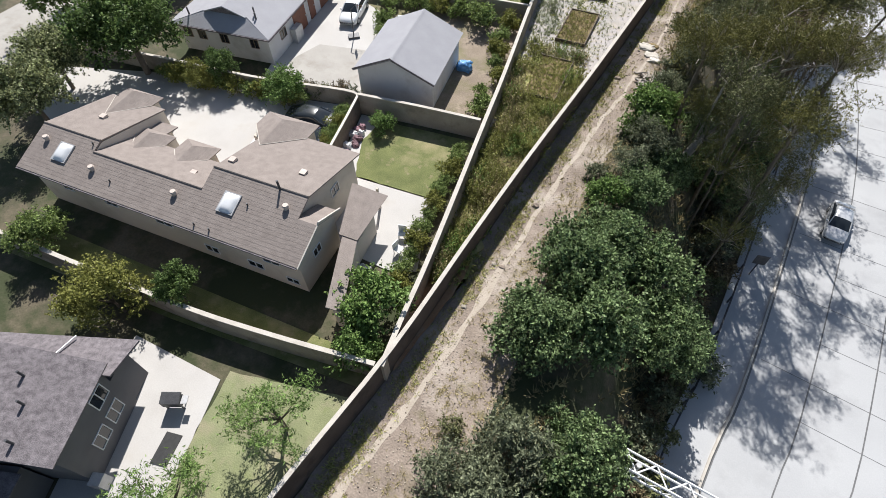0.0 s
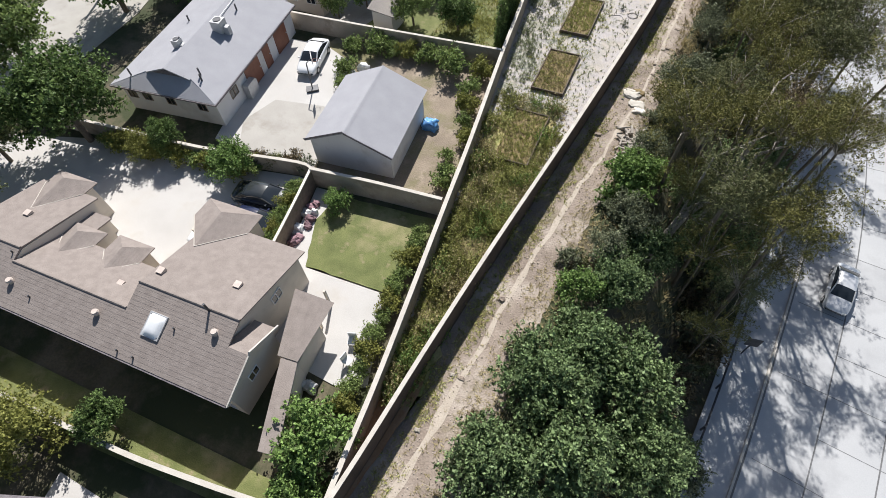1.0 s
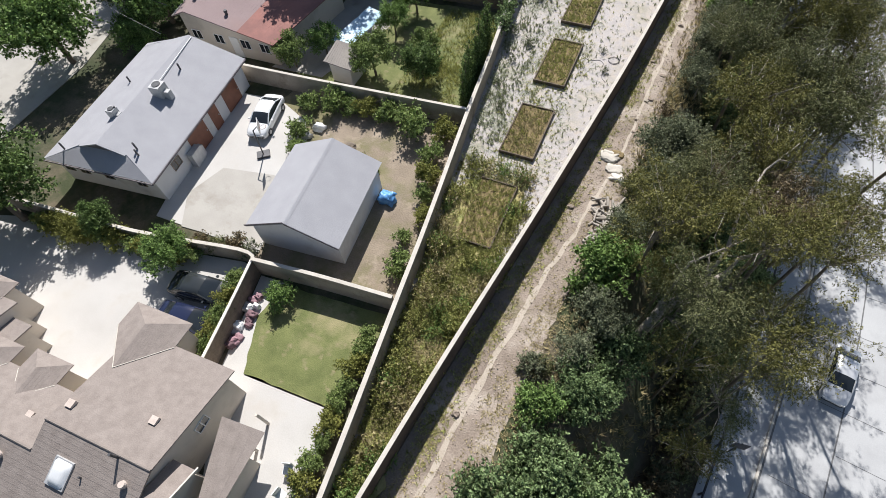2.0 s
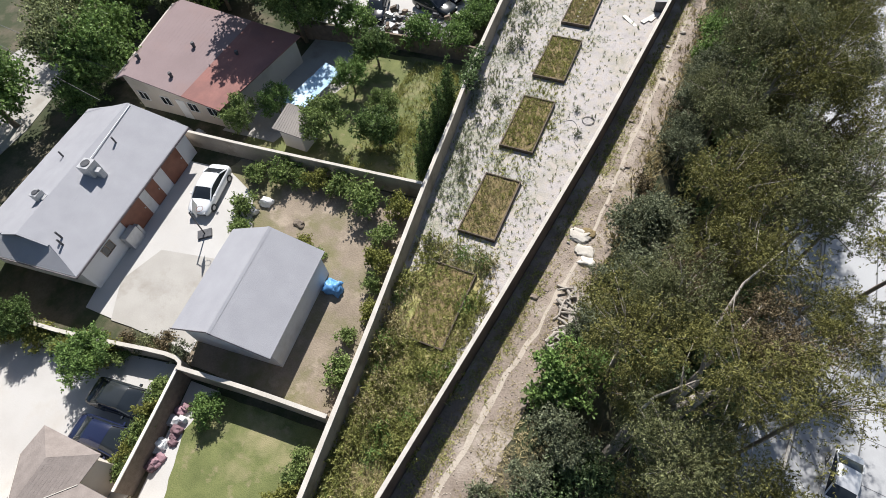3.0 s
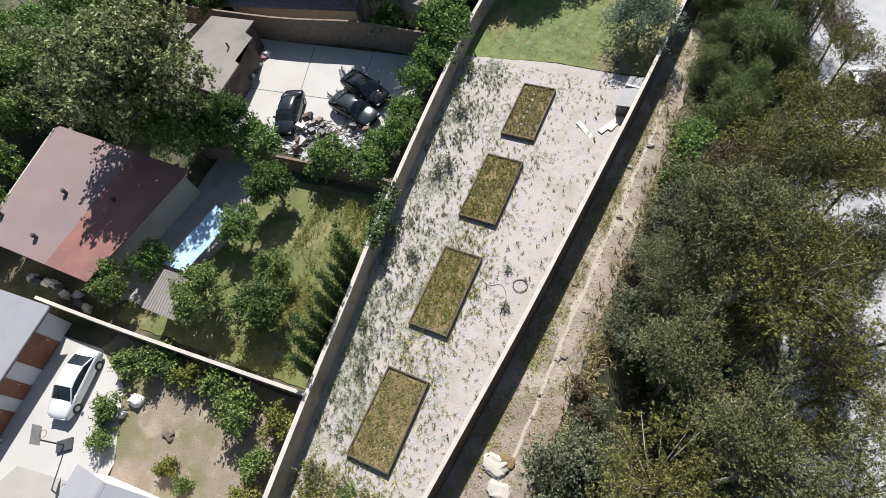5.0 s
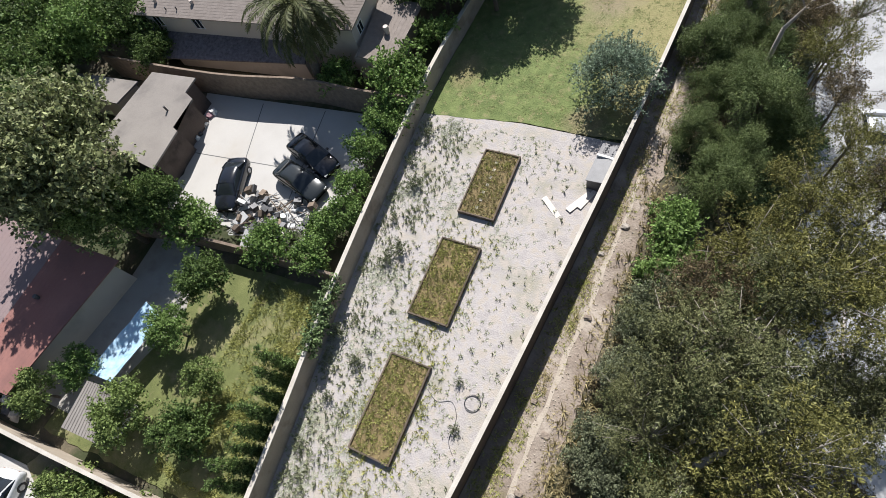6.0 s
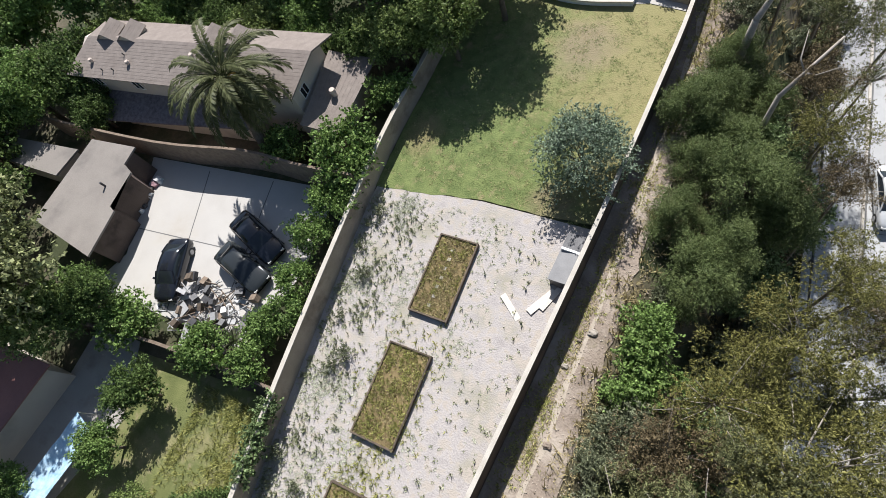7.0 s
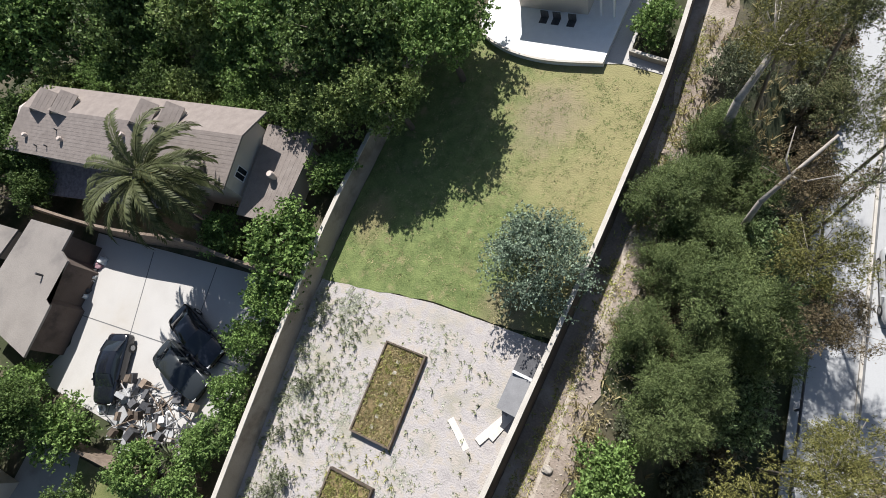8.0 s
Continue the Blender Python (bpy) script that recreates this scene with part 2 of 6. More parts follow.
LEAF_SILVER = surface("silver_leaf", (0.085, 0.135, 0.085), (0.32, 0.39, 0.285), 1.2, 0.48, 0, 9, island=0.8, trans=0.26)
GRASS_SAGE = surface("sage_weed", (0.24, 0.265, 0.15), (0.40, 0.42, 0.28), 0.6, 0.8, 0, 9, island=0.35, trans=0.2)
GRASS_LAWN = surface("lawn_grass", (0.075, 0.11, 0.035), (0.21, 0.245, 0.095), 0.7, 0.8, 0, 9, island=0.4, trans=0.2)
GRASS_GREEN = surface("green_grass", (0.20, 0.225, 0.062), (0.46, 0.45, 0.175), 0.7, 0.8, 0, 9, island=0.5, trans=0.3)
BARK = surface("bark", (0.10, 0.08, 0.06), (0.22, 0.18, 0.14), 6, 0.95, 0.6, 30)
BARK_PALE = surface("pale_bark", (0.24, 0.21, 0.175), (0.44, 0.40, 0.35), 3, 0.9, 0.4, 20)


# ---- building helpers ----
def part(name, bm, material, parent=None, label="", smooth=False):
    """Links a bmesh as one mesh object, under a thing or a part."""
    me = bpy.data.meshes.new(name)
    bm.normal_update()
    bm.to_mesh(me)
    bm.free()
    me.materials.append(material)
    if smooth:
        for p in me.polygons:
            p.use_smooth = True
    ob = new(name, me)
    if parent is not None:
        ob.parent = parent
    if label:
        ob["label"] = label
    return ob


def thing(name, m, label, category, group=""):
    ob = new(name)
    ob.empty_display_size = 0.3
    ob.matrix_basis = m
    return tagged(ob, label, category, group)


def box(bm, x0, x1, y0, y1, z0, z1, m=None):
    v = [bm.verts.new(m @ Vector(p) if m else p) for p in ((x0, y0, z0), (x1, y0, z0), (x1, y1, z0), (x0, y1, z0), (x0, y0, z1), (x1, y0, z1), (x1, y1, z1), (x0, y1, z1))]
    for f in ((3, 2, 1, 0), (4, 5, 6, 7), (0, 1, 5, 4), (1, 2, 6, 5), (2, 3, 7, 6), (3, 0, 4, 7)):
        bm.faces.new([v[i] for i in f])
    return v


def boxes(*rows):
    bm = bmesh.new()
    for r in rows:
        box(bm, *r)
    return bm


def prism(bm, pts, z0, z1):
    """An upright prism over a flat outline, counter-clockwise."""
    lo, hi = [bm.verts.new((*p[:2], z0)) for p in pts], [bm.verts.new((*p[:2], z1)) for p in pts]
    bm.faces.new(lo[::-1]), bm.faces.new(hi)
    for i in range(len(pts)):
        j = (i + 1) % len(pts)
        bm.faces.new((lo[i], lo[j], hi[j], hi[i]))


def slab(bm, a, b, c, d, thick):
    """A plate through four corners, counter-clockwise from above, with its thickness below."""
    top = [Vector(p) for p in (a, b, c, d)]
    down = (top[1] - top[0]).cross(top[3] - top[0]).normalized() * thick
    t, u = [bm.verts.new(p) for p in top], [bm.verts.new(p - down) for p in top]
    bm.faces.new(t), bm.faces.new(u[::-1])
    for i in range(4):
        j = (i + 1) % 4
        bm.faces.new((t[i], u[i], u[j], t[j]))


def tube(bm, pts, radii, n=7):
    """A tapered round limb through points."""
    rings = []
    for i, p in enumerate(pts):
        p = Vector(p)
        d = (Vector(pts[min(i + 1, len(pts) - 1)]) - Vector(pts[max(i - 1, 0)])).normalized()
        u = d.orthogonal().normalized()
        w = d.cross(u)
        rings.append([bm.verts.new(p + (u * math.cos(6.2832 * k / n) + w * math.sin(6.2832 * k / n)) * radii[i]) for k in range(n)])
    for r0, r1 in zip(rings, rings[1:]):
        for k in range(n):
            bm.faces.new((r0[k], r0[(k + 1) % n], r1[(k + 1) % n], r1[k]))
    bm.faces.new(rings[0][::-1]), bm.faces.new(rings[-1])


def courses(bm, e0, e1, r1, r0, step=0.26, lift=0.024, thick=0.1):
    """A roof slope from its eave e0-e1 to its ridge r0-r1, laid in overlapping courses."""
    e0, e1, r1, r0 = (Vector(p) for p in (e0, e1, r1, r0))
    nrm = (e1 - e0).cross(r0 - e0).normalized()
    if nrm.z < 0:
        nrm = -nrm
    n = max(2, int((r0 - e0).length / step))
    rows = []
    for i in range(n):
        for s, h in ((i / n, lift), ((i + 1) / n, 0.003)):
            rows.append([bm.verts.new(e0.lerp(r0, s) + nrm * h), bm.verts.new(e1.lerp(r1, s) + nrm * h)])
    for a, b in zip(rows, rows[1:]):
        bm.faces.new((a[0], a[1], b[1], b[0]))
    low = [bm.verts.new(p - nrm * thick) for p in (e0, e1, r1, r0)]
    bm.faces.new(low[::-1])
    bm.faces.new((low[0], low[1], rows[0][1], rows[0][0])), bm.faces.new((low[2], low[3], rows[-1][0], rows[-1][1]))
    bm.faces.new([low[3], low[0]] + [r[0] for r in rows]), bm.faces.new([low[1], low[2]] + [r[1] for r in rows[::-1]])


def sheet(name, pts, z, material, label, category, thick=0.05, kind="structure", wobble=0.0, seed=1):
    """A flat piece of ground over an outline."""
    bm = bmesh.new()
    if wobble:
        rnd, out = random.Random(seed), []
        for i, p in enumerate(pts):
            q = pts[(i + 1) % len(pts)]
            n = max(1, int(math.dist(p, q) / 0.6))
            for k in range(n):
                s = k / n
                out.append((p[0] + (q[0] - p[0]) * s + rnd.uniform(-wobble, wobble), p[1] + (q[1] - p[1]) * s + rnd.uniform(-wobble, wobble)))
        pts = out
    prism(bm, pts, z - thick, z)
    bmesh.ops.triangulate(bm, faces=[f for f in bm.faces if len(f.verts) > 4])
    return tagged(part(name, bm, material), label, category, kind=kind)


# ---- ground ----
def ground_height(x, y):
    s = min(1.0, max(0.0, (x - 13.2) / 8.0))
    return -7.25 * s * s * (3 - 2 * s) - (0.35 if x > along(WALL_LINE, y) - 0.55 else 0.0)


def along(line, y):
    """The x of a line at y."""
    for (x0, y0), (x1, y1) in zip(line, line[1:]):
        if y <= y1:
            return x0 + (x1 - x0) * (y - y0) / (y1 - y0)
    return line[-1][0]


def build_ground():
    xs = [-600, -200, -90] + [-60 + 2 * i for i in range(31)] + [1.5 + 0.5 * i for i in range(43)] + [24, 27, 32, 36, 42, 50, 60, 90, 200, 600]
    ys = [-600, -200, -100] + [-70 + 1.5 * i for i in range(88)] + [70, 90, 200, 600]
    bm = bmesh.new()
    rows = []
    for y in ys:
        row = []
        for x in xs:
            rough = 0.35 * noise.noise((x * 0.5, y * 0.5, 0.3)) if 14 < x < 20.5 else 0.0
            row.append(bm.verts.new((x, y, ground_height(x, y) - 0.06 + rough)))
        rows.append(row)
    for r0, r1 in zip(rows, rows[1:]):
        for k in range(len(xs) - 1):
            bm.faces.new((r0[k], r0[k + 1], r1[k + 1], r1[k]))
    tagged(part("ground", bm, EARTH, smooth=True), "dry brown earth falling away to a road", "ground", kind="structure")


WALL_LINE = [(2.6, -60), (3.6, -51.5), (4.9, -43), (5.65, -34), (6.4, -26), (7.55, -15.5), (8.6, -5), (9.25, 2), (9.85, 10.5), (10.35, 18), (10.8, 26), (11.05, 32), (11.2, 38), (10.85, 46), (10.0, 60)]
FENCE_LINE = [(4.9, -44.0), (4.5, -41), (3.9, -36), (2.2, -24.4), (1.3, -18.2), (-0.35, -8), (-1.3, -1.5), (-2.4, 5.6), (-3.5, 15), (-4.3, 24.2), (-4.3, 31), (-4.3, 42)]


build_ground()


def smooth_line(line, n=4):
    """A rounded line through the points."""
    pts = [Vector((*p, 0)) for p in line]
    out = []
    for i in range(len(pts) - 1):
        p0, p1, p2, p3 = pts[max(i - 1, 0)], pts[i], pts[i + 1], pts[min(i + 2, len(pts) - 1)]
        for k in range(n):
            t = k / n
            q = 0.5 * (2 * p1 + (p2 - p0) * t + (2 * p0 - 5 * p1 + 4 * p2 - p3) * t * t + (3 * p1 - p0 - 3 * p2 + p3) * t ** 3)
            out.append((q.x, q.y))
    return out + [tuple(line[-1])]


def ribbon(bm, line, o0, o1, z0, z1):
    """A bar of rectangular section that follows a line, from offset o0 to o1 at its right."""
    rings = []
    for i, p in enumerate(line):
        a, b = Vector(line[max(i - 1, 0)]), Vector(line[min(i + 1, len(line) - 1)])
        d = (b - a).normalized()
        r = Vector((d.y, -d.x))
        p = Vector(p)
        q0, q1 = p + r * o0, p + r * o1
        rings.append([bm.verts.new(v) for v in ((q0.x, q0.y, z0), (q1.x, q1.y, z0), (q1.x, q1.y, z1), (q0.x, q0.y, z1))])
    for r0, r1 in zip(rings, rings[1:]):
        for k in range(4):
            bm.faces.new((r0[k], r0[(k + 1) % 4], r1[(k + 1) % 4], r1[k]))
    bm.faces.new(rings[0][::-1]), bm.faces.new(rings[-1])


def long_wall(name, line, high, thick, label, body=None, cap_label="pale mortar cap", low=-0.1, cap=None):
    line = smooth_line(line)
    bm = bmesh.new()
    ribbon(bm, line, -thick / 2, thick / 2, low, high - 0.06)
    wall = tagged(part(name, bm, body or BLOCK), label, "wall", kind="structure")
    bm = bmesh.new()
    ribbon(bm, line, -thick / 2 - 0.03, thick / 2 + 0.03, high - 0.06, high)
    part("cap", bm, cap or CAP, wall, cap_label)
    return wall


# the body colour carries the shade of the track side; the cap stays sunlit tan
long_wall("wall_canyon", WALL_LINE, 1.9, 0.18, "long block wall along a dirt track, coloured as in shade", SHADED_BLOCK, low=-1.0)
long_wall("wall_garden", FENCE_LINE, 1.8, 0.22, "long block wall between gardens")
long_wall("wall_south", [(-24, -46.7), (-8.5, -45.8), (-2.2, -45.1), (4.5, -44.0)], 1.7, 0.2, "block wall between two gardens")
long_wall("wall_lawn", [(-7.9, -25.4), (-3.1, -24.7), (1.85, -24.15)], 1.8, 0.18, "tan block wall beside a small lawn")
long_wall("wall_drive", [(-34, -29.0), (-25.6, -27.8), (-17.2, -26.7), (-9.4, -25.0), (-8.0, -25.3)], 1.4, 0.18, "low block wall beside a driveway")
long_wall("wall_patio", [(-7.9, -25.4), (-7.2, -28.6), (-6.5, -32.1)], 1.7, 0.12, "brown timber fence between a driveway and a patio", TIMBER, "timber top rail", cap=PALE_TIMBER)
long_wall("wall_yard", [(-22.4, -10), (-13.9, -9.2), (-0.6, -7.7)], 1.7, 0.16, "block wall with a white cap behind shrubs")
long_wall("wall_concrete_yard", [(-34, 17.6), (-21.2, 18.6), (-13.4, 20.0), (-8.6, 20.2), (-4.4, 20.6)], 2.5, 0.12, "brown timber fence behind a concrete yard", TIMBER, "timber top rail", cap=TIMBER)
long_wall("wall_orchard", [(-20, 5.0), (-12, 6.4), (-2.8, 7.2)], 1.5, 0.14, "dark boundary fence under shrubs", TIMBER, "timber top rail", cap=TIMBER)

# ---- ground covers ----
inner = [(along(WALL_LINE, y), y) for y in range(-42, 23, 4)]
sheet("garden_ground", inner + [(10.5, 22.6), (3.4, 22.4), (-3.9, 21.4)] + [(along(FENCE_LINE, y), y) for y in range(20, -43, -4)], 0.0, GRAVEL, "pale gravel dotted with weeds between two walls", "gravel")
sheet("weedy_ground", [(along(WALL_LINE, -12) - 2.0, -11), (along(WALL_LINE, -20) - 0.9, -19), (along(WALL_LINE, -28) - 0.3, -28), (6.0, -36), (5.3, -39), (along(FENCE_LINE, -36) + 0.9, -36), (along(FENCE_LINE, -28) + 0.3, -28), (along(FENCE_LINE, -18) + 0.3, -18), (1.6, -12.5), (4, -11.4)], 0.012, WEEDY, "weedy yellow-green rough grass between two walls", "rough grass", wobble=0.3)
sheet("bare_wedge", [(5.1, -43.4), (6.0, -37), (6.0, -35.2), (4.6, -35.8), (3.95, -37), (4.5, -41)], 0.02, ORANGE_SOIL, "bare orange soil in a narrow corner between walls", "dirt", wobble=0.05)
sheet("lawn", [(-4.1, 21.3), (0, 21.9), (3.4, 22.5), (7, 22.6), (10.6, 22.9), (11.0, 26), (11.1, 32), (10.9, 39.6), (7.5, 39.6), (2.7, 39.4), (-1, 40.3), (-4.3, 41)], 0.012, LAWN, "patchy green and yellow lawn behind a wall", "lawn", wobble=0.06)
sheet("track", [(3.6, -53), (10.4, -53), (10.6, -46), (11.0, -40), (10.6, -36), (10.7, -29), (11.2, -20), (12.6, -9), (13.0, 0), (13.2, 12), (13.2, 20), (13.4, 30), (13.4, 46)] + [(along(WALL_LINE, y), y) for y in range(46, -53, -5)], -0.35, DIRT, "bare tan dirt track beside a wall", "dirt track", wobble=0.12)
PATH_LINE = smooth_line([(5.0, -53), (5.7, -49.7), (6.9, -43.1), (7.8, -35.5), (8.4, -27.9), (9.5, -18.6), (10.5, -12.2), (11.2, -5.9), (11.5, 3.9), (11.8, 10.7), (12.0, 18), (12.2, 25.5), (12.0, 33), (11.9, 42), (11.8, 46)], 6)
bm = bmesh.new()
for k in range(1, len(PATH_LINE)):
    (xa, ya), (xb, yb) = PATH_LINE[k - 1], PATH_LINE[k]
    for j in range(4):
        q0, q1 = j / 4, (j + 1) / 4
        pts = []
        for q in (q0, q1):
            x, y = xa + (xb - xa) * q, ya + (yb - ya) * q
            wide = 0.1 + 0.3 * max(0, noise.noise((x, y * 0.5, 4.1))) + (0.06 if y < -14 else 0.0)
            sway = 0.2 * noise.noise((x * 0.3, y * 0.6, 8.0))
            pts += [(x - wide + sway, y), (x + wide * 0.9 + sway, y)]
        bm.faces.new([bm.verts.new((*pts[i], -0.338)) for i in (0, 1, 3, 2)])
tagged(part("foot_path", bm, PATH_DUST), "narrow pale dusty foot path worn along a dirt track", "path", kind="structure")
sheet("back_lawn", [(-6.1, -28.2), (-4.65, -31.6), (1.2, -31.2), (1.9, -24.7), (-5.9, -25.6)], 0.012, LAWN_SMALL, "small green lawn inside a walled yard", "lawn", wobble=0.05)
sheet("patio", [(-7.7, -25.6), (-5.6, -25.4), (-6.0, -28.2), (-4.55, -31.7), (1.3, -31.3), (3.2, -37.0), (1.4, -37.7), (-3, -37.5), (-6.0, -32.5)], 0.004, CONCRETE, "pale concrete patio path round a lawn", "patio")
sheet("driveway", [(-36, -36), (-34.2, -31), (-25.6, -28.0), (-17, -26.9), (-9.4, -25.2), (-8.1, -25.5), (-6.7, -32.2), (-8, -36), (-20, -38)], 0.0, CONCRETE, "bright pale concrete driveway in front of a house", "driveway")
sheet("driveway_grey_house", [(-21.6, -11.6), (-16.4, -10.9), (-13.0, -12.2), (-10.2, -16), (-9, -24.2), (-18.0, -24.6)], 0.0, CONCRETE, "bright concrete driveway between a house and a garage", "driveway")
sheet("street", [(-36.2, -44), (-36.0, -30), (-36.6, -14), (-39.6, -3), (-47, -3), (-48, -44)], -0.01, OLD_CONCRETE, "pale grey worn street between gardens", "street")
sheet("old_driveway", [(-16.2, -18.9), (-17.2, -22.0), (-15.6, -24.6), (-9.2, -23.9), (-10.2, -18.0), (-12.1, -18.0)], 0.006, OLD_CONCRETE, "older greyer concrete on a driveway", "driveway")
sheet("yard_grey_house", [(-16.4, -10.9), (-16, -9.6), (-0.6, -8), (1.4, -18.2), (2.0, -24.2), (-9, -24.8), (-9.2, -20), (-10.2, -16), (-13.0, -12.2)], -0.004, YARD_DIRT, "bare brown dirt yard with a worn edge", "dirt yard", wobble=0.1)
sheet("orchard_ground", [(-17, -8.8), (-0.4, -7.3), (-2.6, 6.6), (-17, 5)], -0.004, LAWN_SMALL, "rough yellow grass under fruit trees", "rough grass", wobble=0.1)
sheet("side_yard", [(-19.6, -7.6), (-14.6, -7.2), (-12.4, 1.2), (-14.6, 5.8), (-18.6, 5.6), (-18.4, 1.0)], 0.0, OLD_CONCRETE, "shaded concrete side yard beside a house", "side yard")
sheet("concrete_yard", [(-23.6, 18.2), (-8.4, 20.0), (-6.4, 19), (-5.8, 14), (-7.2, 8.2), (-21.4, 7.6), (-20.2, 10.6)], 0.0, CONCRETE, "bright concrete yard with dark joints", "concrete yard")
sheet("south_patio", [(-9.4, -47.9), (-3.2, -47.9), (-2.5, -50.5), (-1.9, -53.1), (-1.6, -57), (-6, -58), (-9, -50)], 0.0, CONCRETE, "pale concrete patio beside a house", "patio")
sheet("south_lawn", [(-3.0, -47.3), (4.1, -45.6), (3.4, -52), (2.5, -60), (-1.4, -60), (-1.6, -57), (-1.9, -53.1), (-2.5, -50.5)], 0.0, LAWN_PALE, "pale green lawn in a corner garden", "lawn", wobble=0.05)
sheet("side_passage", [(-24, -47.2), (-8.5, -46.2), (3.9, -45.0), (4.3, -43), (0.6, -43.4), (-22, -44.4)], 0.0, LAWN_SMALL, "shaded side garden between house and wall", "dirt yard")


def yard_joints(name, parent_label, lines, z):
    for (x0, y0), (x1, y1) in lines:
        d = Vector((x1 - x0, y1 - y0))
        m = Matrix.Translation((x0, y0, 0)) @ Matrix.Rotation(math.atan2(d.y, d.x), 4, "Z")
        bm = bmesh.new()
        box(bm, 0, d.length, -0.035, 0.035, z, z + 0.006, m)
        tagged(part(name, bm, JOINT), parent_label, "joint", kind="structure")


yard_joints("concrete_joint", "dark joint in a concrete yard", [((-17.6, 18.6), (-14.0, 8.2)), ((-20.8, 12.6), (-7.0, 14.4)), ((-11.8, 19.4), (-9.6, 8.4))], 0.0)

# ---- road below the slope ----
ROAD_LINE = smooth_line([(14, -90), (20.4, -42), (22.3, -31.5), (23.9, -18.4), (25.0, -6), (24.8, 8), (23.2, 22), (21.8, 34), (19.5, 52), (14, 90)])
bm = bmesh.new()
ribbon(bm, ROAD_LINE, -0.4, 26, -7.6, -7.5)
tagged(part("road", bm, ROAD), "wide pale concrete road with lane joints", "road", kind="structure")
for off in (6.4, 10.1, 13.8, 17.5, 21.2):
    bm = bmesh.new()
    ribbon(bm, ROAD_LINE, off, off + 0.09, -7.5, -7.492)
    tagged(part("lane_joint", bm, JOINT), "dark joint between road lanes", "joint", kind="structure")
bm = bmesh.new()
ribbon(bm, ROAD_LINE, 2.55, 2.7, -7.5, -7.36)
tagged(part("road_kerb", bm, CAP), "narrow pale concrete kerb along a road", "kerb", kind="structure")
bm = bmesh.new()
ribbon(bm, ROAD_LINE, 2.7, 2.86, -7.5, -7.494)
tagged(part("gutter_line", bm, JOINT), "dark gutter line beside a kerb", "gutter", kind="structure")
for k in range(8, len(ROAD_LINE) - 8, 2):
    (ax, ay), (bx, by) = ROAD_LINE[k], ROAD_LINE[k + 1]
    d = Vector((bx - ax, by - ay)).normalized()
    for j in range(2):
        x, y = ax + (bx - ax) * j, ay + (by - ay) * j
        bm = bmesh.new()
        box(bm, 3.2 if j else 6.5, 13.8, -0.02, 0.02, -7.5, -7.493, Matrix.Translation((x, y, 0)) @ Matrix.Rotation(math.atan2(-d.x, d.y), 4, "Z"))
        tagged(part("slab_joint", bm, JOINT), "thin dark joint across road slabs", "joint", kind="structure")
rail = thing("guard_rail", pose(0, 0, 0), "grey steel guard rail on posts beside a road", "guard rail")
bm = bmesh.new()
ribbon(bm, ROAD_LINE, -0.05, 0.0, -7.0, -6.7)
ribbon(bm, ROAD_LINE, -0.09, -0.05, -6.9, -6.8)
part("rail", bm, DARK_METAL, rail)
for i in range(6, len(ROAD_LINE) - 6, 1):
    p = ROAD_LINE[i]
    bm = boxes((p[0] - 0.16, p[0] - 0.06, p[1] - 0.05, p[1] + 0.05, -7.6, -6.65))
    part("post", bm, DARK_METAL, rail)


def gantry():
    """A lattice sign beam over the road."""
    g = thing("sign_gantry", pose(18.6, -42.0, -7.5, 0, 0, -5), "white steel lattice sign gantry over a road", "sign gantry")
    bm = bmesh.new()
    tube(bm, [(0, 0, -1), (0, 0, 6.4)], [0.16, 0.14])
    part("pole", bm, GREY_METAL, g)
    for y in (-0.45, 0.45):
        for z in (5.6, 6.4):
            bm = bmesh.new()
            tube(bm, [(-0.8, y, z), (22, y, z)], [0.07, 0.07], 6)
            part("chord", bm, PAINT_WHITE, g)
    for i in range(28):
        x = -0.8 + i * 0.8
        bm = bmesh.new()
        tube(bm, [(x, -0.45, 6.4), (x + 0.8, 0.45, 6.4)] if i % 2 else [(x, 0.45, 6.4), (x + 0.8, -0.45, 6.4)], [0.045, 0.045], 5)
        tube(bm, [(x, -0.45, 5.6), (x + 0.4, -0.45, 6.4), (x + 0.8, -0.45, 5.6)], [0.04, 0.04, 0.04], 5)
        part("brace", bm, PAINT_WHITE, g)
    bm = boxes((5, 12, -0.62, -0.54, 4.2, 7.0))
    part("sign_panel", bm, DARK_METAL, g)


gantry()


# ---- house parts ----
def window(parent, m, w, h, frame_mat=None):
    """A framed window on a wall; m has its z axis out of the wall, y up."""
    bm = bmesh.new()
    for r in ((-w / 2, w / 2, -h / 2, -h / 2 + 0.045, 0, 0.05), (-w / 2, w / 2, h / 2 - 0.045, h / 2, 0, 0.05), (-w / 2, -w / 2 + 0.045, -h / 2 + 0.045, h / 2 - 0.045, 0, 0.05), (w / 2 - 0.045, w / 2, -h / 2 + 0.045, h / 2 - 0.045, 0, 0.05), (-0.025, 0.025, -h / 2 + 0.045, h / 2 - 0.045, 0.005, 0.045)):
        box(bm, *r, m)
    win = part("window", bm, frame_mat or PAINT_WHITE, parent, "white framed window")
    bm = bmesh.new()
    box(bm, -w / 2 + 0.045, w / 2 - 0.045, -h / 2 + 0.045, h / 2 - 0.045, -0.02, 0.012, m)
    part("pane", bm, GLASS, win, "dark window glass")


def facing(x, y, z, turn):
    """A frame on an upright wall whose outside looks to the compass turn (0: south, 90: east)."""
    return pose(x, y, z, 90, 0, turn)


